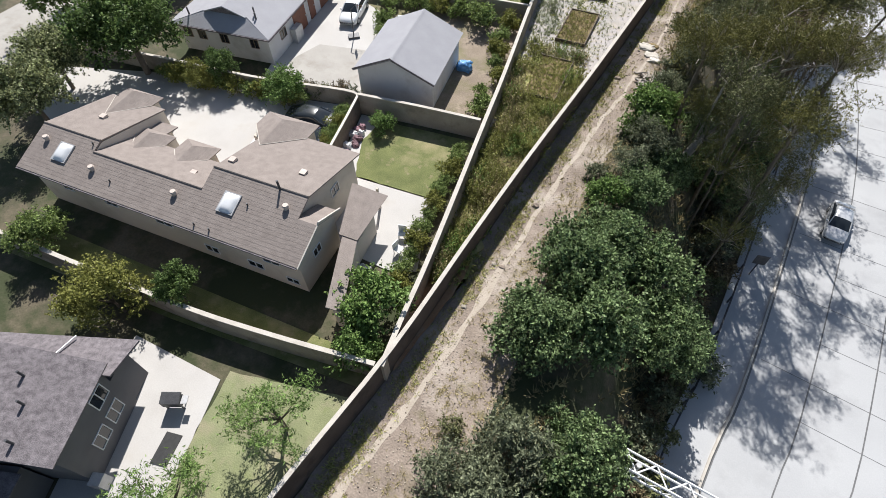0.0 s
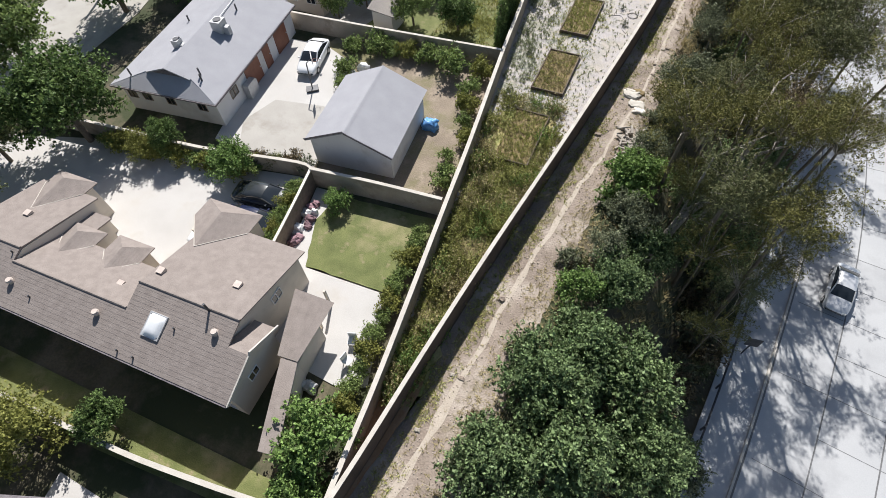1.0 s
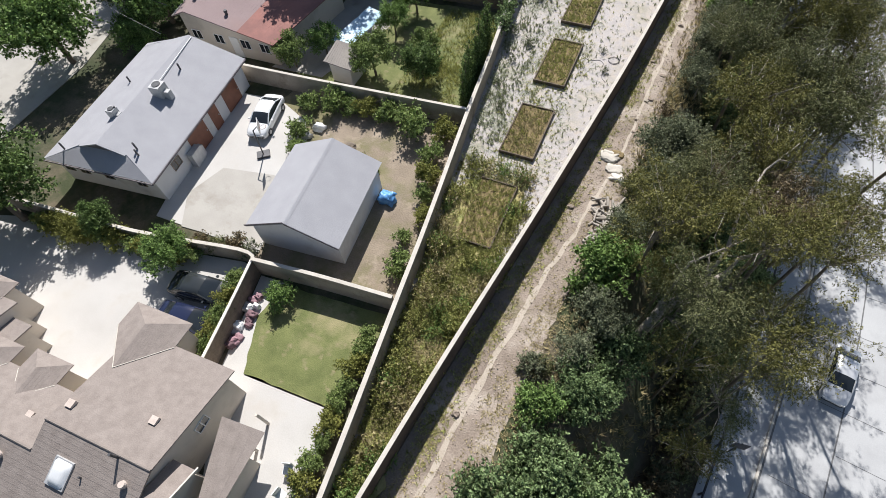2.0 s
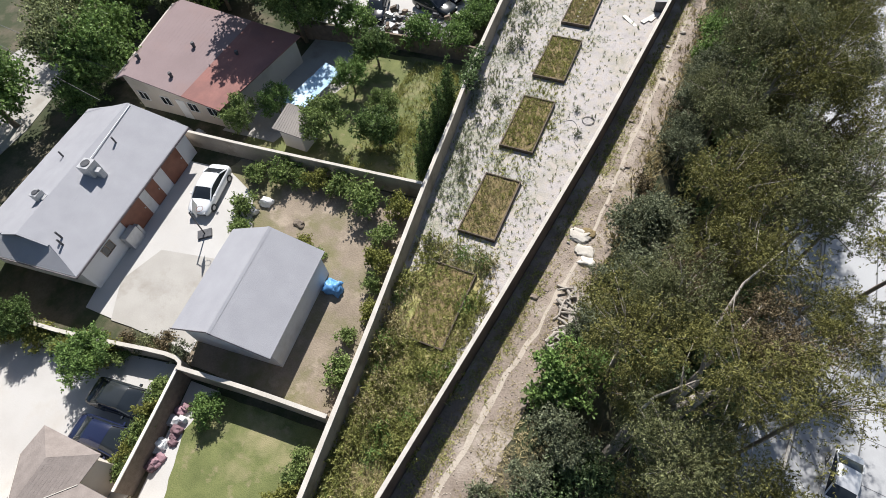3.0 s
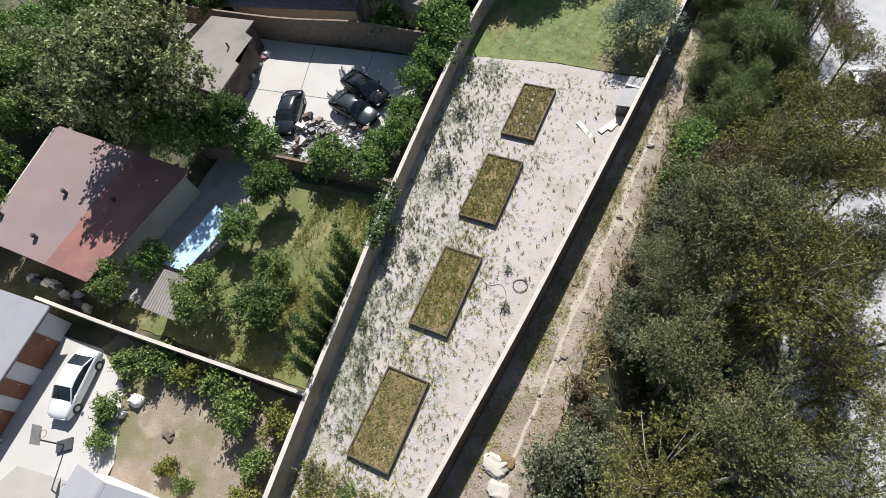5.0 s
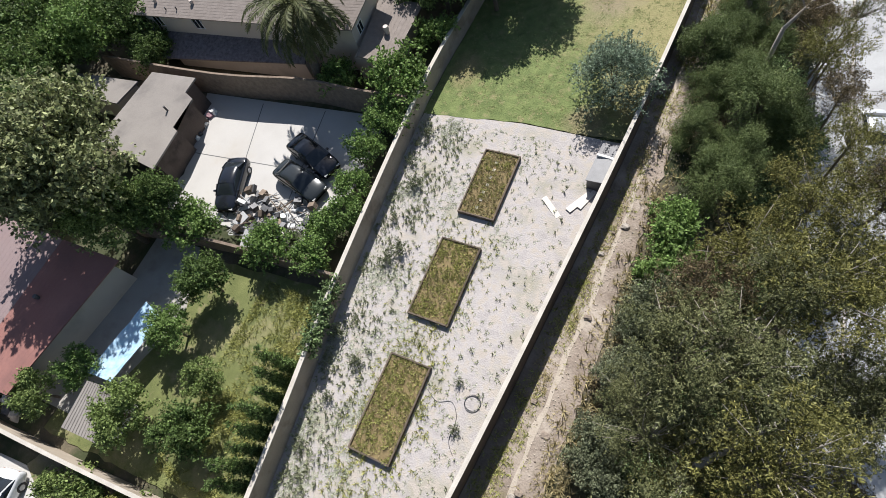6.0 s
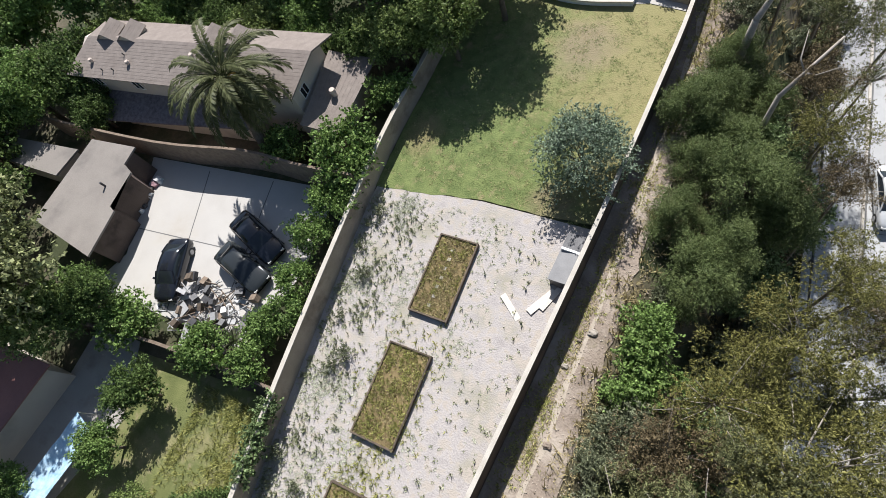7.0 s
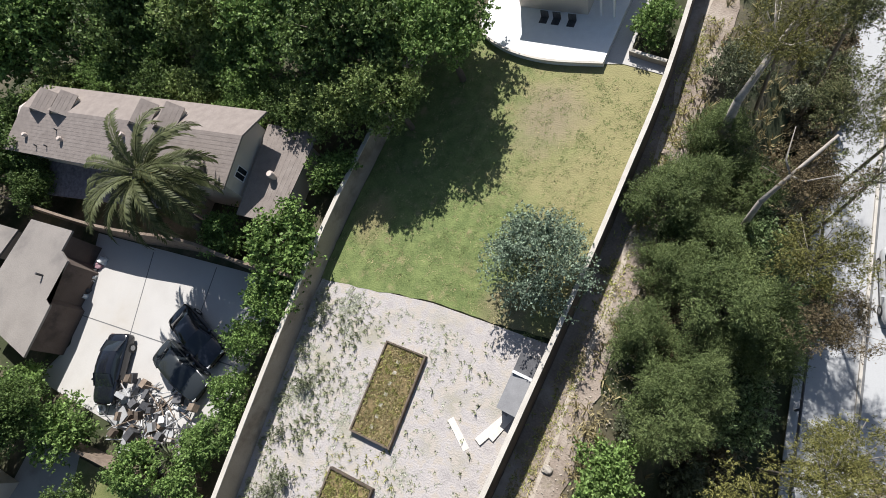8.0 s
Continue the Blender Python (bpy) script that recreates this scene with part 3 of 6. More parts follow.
def roof_vent(parent, x, y, z, name="roof_vent", h=0.38, r=0.2, material=None):
    bm = bmesh.new()
    tube(bm, [(x, y, z - 0.1), (x, y, z + h * 0.6), (x, y, z + h * 0.62), (x, y, z + h)], [r * 0.75, r * 0.75, r, r * 0.8], 12)
    part(name, bm, material or VENT_TAN, parent, "tan metal roof vent")


def vent_pipe(parent, x, y, z, h=0.5, r=0.05):
    bm = bmesh.new()
    tube(bm, [(x, y, z - 0.1), (x, y, z + h)], [r, r], 8)
    part("vent_pipe", bm, DARK_METAL, parent, "thin dark vent pipe")


def skylight(parent, x, y, z, slope, w=1.0, l=1.25):
    m = Matrix.Translation((x, y, z)) @ Matrix.Rotation(math.atan(slope), 4, "X")
    bm = bmesh.new()
    box(bm, -w / 2 - 0.06, w / 2 + 0.06, -l / 2 - 0.06, l / 2 + 0.06, -0.05, 0.12, m)
    s = part("skylight", bm, GREY_METAL, parent, "skylight with a white dome")
    bm = bmesh.new()
    n = 8
    grid = [[bm.verts.new(m @ Vector((-w / 2 + w * i / n, -l / 2 + l * j / n, 0.12 + 0.2 * (1 - (2 * i / n - 1) ** 4) * (1 - (2 * j / n - 1) ** 4)))) for i in range(n + 1)] for j in range(n + 1)]
    for j in range(n):
        for i in range(n):
            bm.faces.new((grid[j][i], grid[j][i + 1], grid[j + 1][i + 1], grid[j + 1][i]))
    part("dome", bm, SKYLIGHT, s, "white plastic dome", smooth=True)


def slope(parent, e0, e1, r1, r0, material, label=""):
    bm = bmesh.new()
    courses(bm, e0, e1, r1, r0, lift=0.011 if material in (SHINGLE_BROWN, SHINGLE_DARK) else 0.006)
    return part("roof_slope", bm, material, parent, label)


def hip_bay(parent, x, ye, ze, k, w, d, zb, material, wall):
    """A small hipped roof that grows out of a north slope of pitch k, whose eave is at ye, ze."""
    ys, yr, z0 = ye - (zb - ze) / k, ye + d * 0.25, ze - 0.12
    yv = ye - 0.1
    slope(parent, (x - w / 2, ye + d, z0), (x - w / 2, yv, z0 + 0.16), (x, ys, zb), (x, yr, zb), material)
    slope(parent, (x + w / 2, yv, z0 + 0.16), (x + w / 2, ye + d, z0), (x, yr, zb), (x, ys, zb), material)
    slope(parent, (x + w / 2, ye + d, z0), (x - w / 2, ye + d, z0), (x - 0.02, yr, zb), (x + 0.02, yr, zb), material)
    part("bay_wall", boxes((x - w / 2 + 0.3, x + w / 2 - 0.3, ye - 1.0, ye + d - 0.35, 0, z0 - 0.1)), wall, parent)
    for s in (-1, 1):
        bm = bmesh.new()
        tube(bm, [(x + s * w * 0.5, yv, z0 + 0.2), (x, ys, zb + 0.03)], [0.026, 0.026], 6)
        part("valley_flashing", bm, CAP, parent, "pale valley flashing")


# ---- the tan two-storey house ----
def tan_house():
    h = thing("tan_house", pose(-11.96, -42.17, 0, 0, 0, 3.4) @ Matrix.Diagonal((1.02, 1.0, 0.82, 1)), "two-storey tan stucco house with a brown shingle roof", "house")
    k = 0.425
    zs = lambda y: 4.1 + k * y
    for x0, x1, yr, yn in ((-10.6, -5.9, 3.2, 8.4), (-5.9, 2.4, 2.4, 5.4), (2.4, 8.9, 3.86, 9.6)):
        slope(h, (x0, 0, 4.1), (x1, 0, 4.1), (x1, yr, zs(yr)), (x0, yr, zs(yr)), SHINGLE_BROWN)
        slope(h, (x1, yn, 3.7), (x0, yn, 3.7), (x0, yr, zs(yr) - 0.003), (x1, yr, zs(yr) - 0.003), SHINGLE_BROWN, "brown shingles bleached by sun")
        bm = bmesh.new()
        tube(bm, [(x0, yr, zs(yr) + 0.02), (x1, yr, zs(yr) + 0.02)], [0.07, 0.07], 6)
        part("ridge_cap", bm, SHINGLE_BROWN, h)
        w0, w1 = (x0 + 0.35 if x0 < -10 else x0), (x1 - 0.3 if x1 > 8 else x1)
        bm = bmesh.new()
        pts = [(0.45, 0), (yn - 0.45, 0), (yn - 0.45, 3.7 + 0.05), (yr, zs(yr) - 0.18), (0.45, zs(0.45) - 0.16)]
        a, b = [bm.verts.new((w0, y, z)) for y, z in pts], [bm.verts.new((w1, y, z)) for y, z in pts]
        bm.faces.new(a[::-1]), bm.faces.new(b)
        for i in range(5):
            j = (i + 1) % 5
            bm.faces.new((a[i], a[j], b[j], b[i]))
        part("wall", bm, STUCCO, h)
    # east wing
    slope(h, (8.9, 0, 4.1), (10.1, 0, 4.1), (10.1, 2.5, zs(2.5)), (8.9, 2.5, zs(2.5)), SHINGLE_BROWN)
    slope(h, (10.1, 4.6, 3.9), (8.7, 4.6, 3.9), (8.7, 2.5, zs(2.5) - 0.003), (10.1, 2.5, zs(2.5) - 0.003), SHINGLE_BROWN)
    bm = bmesh.new()
    pts = [(0.45, 0), (4.4, 0), (4.4, 3.85), (2.5, zs(2.5) - 0.18), (0.45, zs(0.45) - 0.16)]
    a, b = [bm.verts.new((8.6, y, z)) for y, z in pts], [bm.verts.new((9.8, y, z)) for y, z in pts]
    bm.faces.new(a[::-1]), bm.faces.new(b)
    for i in range(5):
        j = (i + 1) % 5
        bm.faces.new((a[i], a[j], b[j], b[i]))
    part("wing_wall", bm, STUCCO, h)
    for y0, z0, y1, z1 in ((-0.05, 4.04, 2.5, zs(2.5)), (4.65, 3.84, 2.5, zs(2.5))):
        bm = bmesh.new()
        slab(bm, (10.1, y0, z0 + 0.03), (10.18, y0, z0 + 0.03), (10.18, y1, z1 + 0.03), (10.1, y1, z1 + 0.03), 0.22)
        part("rake_board", bm, CAP, h, "pale rake board")
    bm = boxes((-10.6, 10.1, -0.1, 0.0, 3.94, 4.06))
    part("gutter", bm, SHINGLE_DARK, h, "dark eave gutter")
    # lean-to on the east side
    inside = h.matrix_basis.inverted()
    at = lambda x, y, z: inside @ Vector((x, y, z))
    slope(h, at(-0.2, -37.9, 2.35), at(-0.3, -34.0, 2.35), at(-2.7, -34.3, 2.75), at(-1.3, -38.1, 2.6), SHINGLE_BROWN, "brown shingle lean-to roof")
    slope(h, at(1.6, -42.4, 2.3), at(-0.2, -37.93, 2.3), at(-1.1, -38.1, 2.5), at(0.7, -42.6, 2.5), SHINGLE_BROWN, "narrow brown shingle side roof")
    bm = bmesh.new()
    prism(bm, [at(*p, 0)[:2] for p in ((0.85, -42.3), (1.4, -42.2), (-0.35, -37.9), (-0.6, -35.4), (-2.2, -35.6), (-1.15, -38.0))], 0, 2.25)
    bmesh.ops.triangulate(bm, faces=[f for f in bm.faces if len(f.verts) > 4])
    part("lean_to_wall", bm, STUCCO, h)
    for x, y in ((10.75, 8.1), (10.95, 6.6)):
        part("post", boxes((x - 0.07, x + 0.07, y - 0.07, y + 0.07, 0, 2.35)), STUCCO, h)
    for x, ye, kk, w, d, zb in ((-4.6, 5.4, 0.4, 2.5, 1.0, 4.35), (-1.2, 5.4, 0.4, 2.7, 1.2, 4.3), (3.0, 9.6, 0.36, 4.0, 1.5, 4.55), (-8.6, 8.4, 0.32, 3.2, 1.1, 4.5)):
        hip_bay(h, x, ye, 3.7, kk, w, d, zb, SHINGLE_BROWN, STUCCO)
    slope(h, (-4.4, 7.6, 3.1), (-5.9, 7.6, 3.1), (-5.9, 5.6, 3.6), (-4.4, 5.6, 3.6), SHINGLE_BROWN)
    part("entry_wall", boxes((-5.9, -4.7, 5.2, 7.2, 0, 3.1)), STUCCO, h)
    skylight(h, 4.5, 2.1, zs(2.1), k)
    skylight(h, -7.9, 1.75, zs(1.75), k)
    for x, y in ((0.9, 1.56), (7.95, 2.85), (-5.25, 1.35), (-9.6, 2.2)):
        roof_vent(h, x, y, zs(y))
    vent_pipe(h, 7.05, 3.75, 5.6, 1.0, 0.07)
    for x, y in ((5.65, 2.3), (3.1, 0.3), (4.15, 0.3), (-6.2, 2.8), (-3.6, 1.0)):
        vent_pipe(h, x, y, zs(y), 0.25)
    for x, y, z in ((7.25, 5.8, 5.05), (0.6, 3.6, 4.4), (2.9, 4.9, 5.4), (-8.2, 5.5, 4.7)):
        part("louvre_vent", boxes((x - 0.2, x + 0.2, y - 0.2, y + 0.2, z - 0.1, z + 0.2)), VENT_TAN, h, "small tan louvre vent")
    for x, z, w in ((6.4, 1.3, 1.1), (7.8, 2.75, 1.2), (8.9, 0.9, 0.9), (-4.0, 2.7, 1.0), (0.1, 2.7, 1.3), (-7.6, 2.7, 0.9), (3.2, 1.2, 1.0)):
        window(h, facing(x, 0.45, z, 0), w, 0.75 if z > 1 else 0.6)
    window(h, facing(9.8, 2.2, 2.6, 90), 0.8, 0.8)
    window(h, facing(8.6, 6.6, 3.0, 90), 0.9, 0.9)


tan_house()


# ---- the grey-roofed house ----
def grey_house():
    h = thing("grey_house", pose(-23.35, -17.0, 0, 0, 0, 8.5), "white stucco house with a grey shingle roof", "house")
    part("wall", boxes((-4.4, 4.3, -6.8, 6.0, 0, 2.62)), WHITE_WALL, h)
    bm = bmesh.new()
    for y, s in ((6.0, 1),):
        a = [bm.verts.new(p) for p in ((-4.4, y, 2.62), (4.3, y, 2.62), (0.2, y, 4.1))]
        b = [bm.verts.new(p) for p in ((-4.4, y - 0.2, 2.62), (4.3, y - 0.2, 2.62), (0.2, y - 0.2, 4.1))]
        bm.faces.new(a[::-1]), bm.faces.new(b)
        for i in range(3):
            j = (i + 1) % 3
            bm.faces.new((a[i], a[j], b[j], b[i]))
    part("gable_wall", bm, WHITE_WALL, h)
    slope(h, (4.75, -7.25, 2.62), (4.75, 6.35, 2.62), (2.2, 6.35, 3.5), (2.2, -5.9, 3.5), SHINGLE_GREY)
    slope(h, (2.2, -6.05, 3.5), (2.2, 6.35, 3.5), (0.2, 6.35, 4.2), (0.2, -6.05, 4.2), SHINGLE_GREY)
    slope(h, (-4.85, 6.35, 2.62), (-4.85, -7.25, 2.62), (-1.8, -5.9, 3.5), (-1.8, 6.35, 3.5), SHINGLE_GREY)
    slope(h, (-1.8, 6.35, 3.5), (-1.8, -6.05, 3.5), (0.2, -6.05, 4.2), (0.2, 6.35, 4.2), SHINGLE_GREY)
    slope(h, (-4.85, -7.25, 2.62), (4.75, -7.25, 2.62), (2.2, -5.85, 3.5), (-1.8, -5.85, 3.5), SHINGLE_GREY)
    bm = bmesh.new()
    a, b = [bm.verts.new(p) for p in ((-1.75, -5.9, 3.45), (2.15, -5.9, 3.45), (0.2, -5.9, 4.15))], [bm.verts.new(p) for p in ((-1.75, -5.6, 3.45), (2.15, -5.6, 3.45), (0.2, -5.6, 4.15))]
    bm.faces.new(a), bm.faces.new(b[::-1])
    part("gablet", bm, SHINGLE_DARK, h, "dark louvred gablet")
    for s, e in (((4.78, -7.3), (4.78, 6.35)), ((-4.88, -7.3), (4.78, -7.3))):
        part("fascia", boxes((min(s[0], e[0]) - 0.02, max(s[0], e[0]) + 0.04, min(s[1], e[1]) - 0.04, max(s[1], e[1]) + 0.02, 2.48, 2.6)), SHINGLE_DARK, h, "dark fascia board")
    for y, w in ((-1.4, 2.2), (1.0, 1.0), (3.6, 2.0)):
        d = part("door", boxes((4.3, 4.36, y - w / 2, y + w / 2, 0.05, 2.2)), DOOR_RED, h, "red-brown timber door")
        part("handle", boxes((4.36, 4.42, y + w / 2 - 0.2, y + w / 2 - 0.12, 1.0, 1.1)), GREY_METAL, d)
    for x in (-3.6, -2.2, 0.0, 2.9):
        window(h, facing(x, -6.8, 1.7, 0), 0.8, 0.85, TIMBER)
    window(h, facing(4.3, -4.4, 1.5, 90), 1.0, 0.8, TIMBER)
    for x, y, s in ((1.5, 0.0, 0.9), (-0.5, -3.0, 0.6)):
        u = part("air_conditioner", boxes((x - 0.5 * s, x + 0.5 * s, y - 0.5 * s, y + 0.5 * s, 3.7, 4.35 + 0.35 * s)), GREY_METAL, h, "pale metal roof air conditioner")
        bm = bmesh.new()
        tube(bm, [(x, y, 4.35 + 0.35 * s), (x, y, 4.4 + 0.35 * s)], [0.36 * s, 0.36 * s], 16)
        part("fan_grille", bm, DARK_METAL, u, "round dark fan grille")
        part("duct", boxes((x + 0.5 * s, x + 1.0 * s, y - 0.2, y + 0.2, 3.5, 4.2)), GREY_METAL, u)
    for x, y, z in ((-3.2, -6.3, 3.2), (2.6, -5.2, 3.5), (2.9, -5.6, 3.3), (-0.3, -2.8, 4.1), (1.4, 2.8, 3.8), (-2.4, 1.0, 3.3)):
        vent_pipe(h, x, y, z, 0.55, 0.07)
    bm = bmesh.new()
    tube(bm, [(0.9, 0.3, 4.1), (0.5, 6.2, 4.16)], [0.04, 0.04], 6)
    part("conduit", bm, PAINT_WHITE, h, "white roof conduit")
    bm = boxes((4.36, 4.9, -3.4, -2.2, 0.0, 1.3), (4.36, 4.75, -2.1, -1.9, 0, 1.0))
    part("meter_box", bm, GREY_METAL, h, "grey utility cupboard")


grey_house()


def garage():
    h = thing("garage", pose(-6.43, -19.6, 0, 0, 0, 7.5), "white garage with a grey shingle gable roof", "garage")
    w, l, eave, ridge = 6.2, 6.8, 2.55, 4.0
    bm = bmesh.new()
    pts = [(-w / 2, 0), (w / 2, 0), (w / 2, eave), (0, ridge - 0.12), (-w / 2, eave)]
    lo, hi = [bm.verts.new((x, -l / 2, z)) for x, z in pts], [bm.verts.new((x, l / 2, z)) for x, z in pts]
    bm.faces.new(lo), bm.faces.new(hi[::-1])
    for i in range(5):
        j = (i + 1) % 5
        bm.faces.new((lo[j], lo[i], hi[i], hi[j]))
    part("wall", bm, WHITE_WALL, h)
    o, drop = 0.3, 0.3 * (ridge - eave) / (w / 2)
    slope(h, (w / 2 + o, -l / 2 - o, eave - drop + 0.05), (w / 2 + o, l / 2 + o, eave - drop + 0.05), (0, l / 2 + o, ridge), (0, -l / 2 - o, ridge), SHINGLE_GREY)
    slope(h, (-w / 2 - o, l / 2 + o, eave - drop + 0.05), (-w / 2 - o, -l / 2 - o, eave - drop + 0.05), (0, -l / 2 - o, ridge), (0, l / 2 + o, ridge), SHINGLE_GREY)
    for s in (-1, 1):
        bm = bmesh.new()
        slab(bm, (s * (w / 2 + o), -l / 2 - o - 0.03, eave - drop + 0.03), (s * (w / 2 + o), -l / 2 - o, eave - drop + 0.03), (0, -l / 2 - o, ridge - 0.01), (0, -l / 2 - o - 0.03, ridge - 0.01), 0.14)
        part("rake_board", bm, SHINGLE_DARK, h, "dark rake board")
    pitch = (ridge - eave) / (w / 2)
    bm = bmesh.new()
    for s in (-1, 1):
        slab(bm, (s * 0.16, -s * (l / 2 + o), ridge + 0.028 - 0.16 * pitch), (s * 0.16, s * (l / 2 + o), ridge + 0.028 - 0.16 * pitch), (0, s * (l / 2 + o), ridge + 0.028), (0, -s * (l / 2 + o), ridge + 0.028), 0.02)
    part("ridge_cap", bm, SHINGLE_GREY, h)


garage()


def red_house():
    h = thing("red_house", pose(-23.9, -3.2, 0, 0, 0, 4), "low tan house with a faded red roof", "house")
    x0, x1, y0, y1, xr, xm, fan = -5.0, 5.1, -4.8, 5.2, -3.4, 1.7, 1.7
    zm = 4.1 - (xm - xr) * 1.6 / (x1 - xr)
    slope(h, (x1, y0, 2.5), (x1 + fan, y1, 2.5), (xm + 0.3, y1, zm), (xm, y0, zm), ROOF_RED, "newer red roofing")
    slope(h, (xm, y0, zm), (xm + 0.3, y1, zm), (xr - fan, y1, 4.1), (xr, y0, 4.1), ROOF_FADED, "faded pinkish roofing")
    slope(h, (x0 - fan, y1, 3.4), (x0, y0, 3.4), (xr, y0, 4.1), (xr - fan, y1, 4.1), ROOF_FADED)
    bm = bmesh.new()
    pts = [(x0 + 0.4, 0), (x1 - 0.4, 0), (x1 - 0.4, 2.42), (xr, 3.9), (x0 + 0.4, 3.4)]
    lo, hi = [bm.verts.new((x, y0 + 0.5, z)) for x, z in pts], [bm.verts.new((x + (fan if x > 0 else -fan), y1 - 0.4, z)) for x, z in pts]
    bm.faces.new(lo), bm.faces.new(hi[::-1])
    for i in range(5):
        j = (i + 1) % 5
        bm.faces.new((lo[j], lo[i], hi[i], hi[j]))
    part("wall", bm, STUCCO, h)
    bm = bmesh.new()
    slab(bm, (x0, y0 - 0.02, 3.42), (x0 + 0.35, y0 - 0.02, 3.56), (x0 + 0.35 - fan, y1, 3.56), (x0 - fan, y1, 3.42), 0.05)
    part("edge_trim", bm, CAP, h, "pale roof edge trim")
    for x, y in ((-0.5, 0.35), (-3.5, -2.8), (-0.1, -3.35), (3.1, 1.1)):
        roof_vent(h, x, y, 4.1 - (x - xr) * 0.188, h=0.42, r=0.17, material=DARK_METAL)
    for x in (-3.6, -1.2, 1.6, 3.6):
        window(h, facing(x, y0 + 0.5, 1.5, 0), 1.0, 0.9)
    part("door", boxes((0.0, 0.9, y0 + 0.44, y0 + 0.5, 0.02, 2.0)), PAINT_WHITE, h)


red_house()


def dormer(parent, x, y, w, d, z0, z1, z2):
    """A small gabled dormer whose face looks north, with a pale front."""
    bm = bmesh.new()
    pts = [(-w / 2, z0), (w / 2, z0), (w / 2, z1), (0, z2 - 0.06), (-w / 2, z1)]
    a, b = [bm.verts.new((x + px, y, z)) for px, z in pts], [bm.verts.new((x + px, y + d, z)) for px, z in pts]
    bm.faces.new(a), bm.faces.new(b[::-1])
    for k in range(5):
        bm.faces.new((a[(k + 1) % 5], a[k], b[k], b[(k + 1) % 5]))
    front = part("dormer", bm, STUCCO, parent, "small gabled dormer")
    for t in (-1, 1):
        bm = bmesh.new()
        ends = ((x + t * (w / 2 + 0.12), y - 0.1, z1 - 0.08), (x + t * (w / 2 + 0.12), y + d + 0.12, z1 - 0.08), (x, y + d + 0.12, z2), (x, y - 0.1, z2))
        courses(bm, *ends, lift=0.011, thick=0.07)
        part("dormer_roof", bm, SHINGLE_BROWN, front)


# ---- the far tan house behind the palm ----
def far_house():
    h = thing("far_tan_house", pose(-20.48, 22.31, 0, 0, 0, 7.1), "two-storey tan stucco house with brown shingles and small dormers", "house")
    zr = 5.35
    slope(h, (-10.9, 0, 4.45), (10.7, 0, 4.45), (11.3, 3.2, zr), (-9.6, 3.2, zr), SHINGLE_BROWN)
    slope(h, (11.5, 5.4, 4.55), (-10.2, 5.6, 4.55), (-9.6, 3.2, zr - 0.003), (11.3, 3.2, zr - 0.003), SHINGLE_BROWN, "brown shingles bleached by sun")
    bm = bmesh.new()
    pts = [(0.4, 0), (5.0, 0), (5.0, 4.5), (3.2, zr - 0.15), (0.4, 4.4)]
    a, b = [bm.verts.new((-10.2, y, z)) for y, z in pts], [bm.verts.new((10.3, y, z)) for y, z in pts]
    bm.faces.new(a[::-1]), bm.faces.new(b)
    for i in range(5):
        j = (i + 1) % 5
        bm.faces.new((a[i], a[j], b[j], b[i]))
    part("wall", bm, STUCCO, h)
    for x in (-7.6, -5.4, 2.6, 4.9):
        dormer(h, x, 3.0, 1.7, 1.5, 4.7, 5.35, 5.9)
    slope(h, (-8.0, -2.1, 1.9), (6.0, -1.2, 1.9), (6.0, 0.4, 2.5), (-8.6, 0.4, 2.5), SHINGLE_DARK, "dark lower roof")
    part("lower_wall", boxes((-7.8, 5.8, -1.0, 0.38, 0, 1.75)), STUCCO, h)
    slope(h, (13.4, -0.8, 2.2), (13.8, 5.6, 2.2), (10.4, 5.4, 2.95), (10.9, -0.9, 2.95), SHINGLE_BROWN, "brown shingle side roof")
    part("side_wall", boxes((10.2, 13.0, -0.4, 5.0, 0, 2.2)), STUCCO, h)
    for x in (-8.6, -4.3, 5.2, 7.0):
        window(h, facing(x, 0.4, 3.6, 0), 0.9, 1.0)
    window(h, facing(10.3, 1.6, 3.3, 90), 0.8, 0.9)
    for x, y in ((-8.4, 1.2), (-4.5, 1.3), (1.5, 2.2)):
        roof_vent(h, x, y, 4.45 + 0.28 * y, h=0.3, r=0.18)
    roof_vent(h, 12.2, 2.0, 2.55, h=0.6, r=0.24)
    for x, y in ((-5.2, 1.9), (-7.0, 0.6), (-5.9, 0.7)):
        vent_pipe(h, x, y, 4.45 + 0.28 * y, 0.25)


far_house()


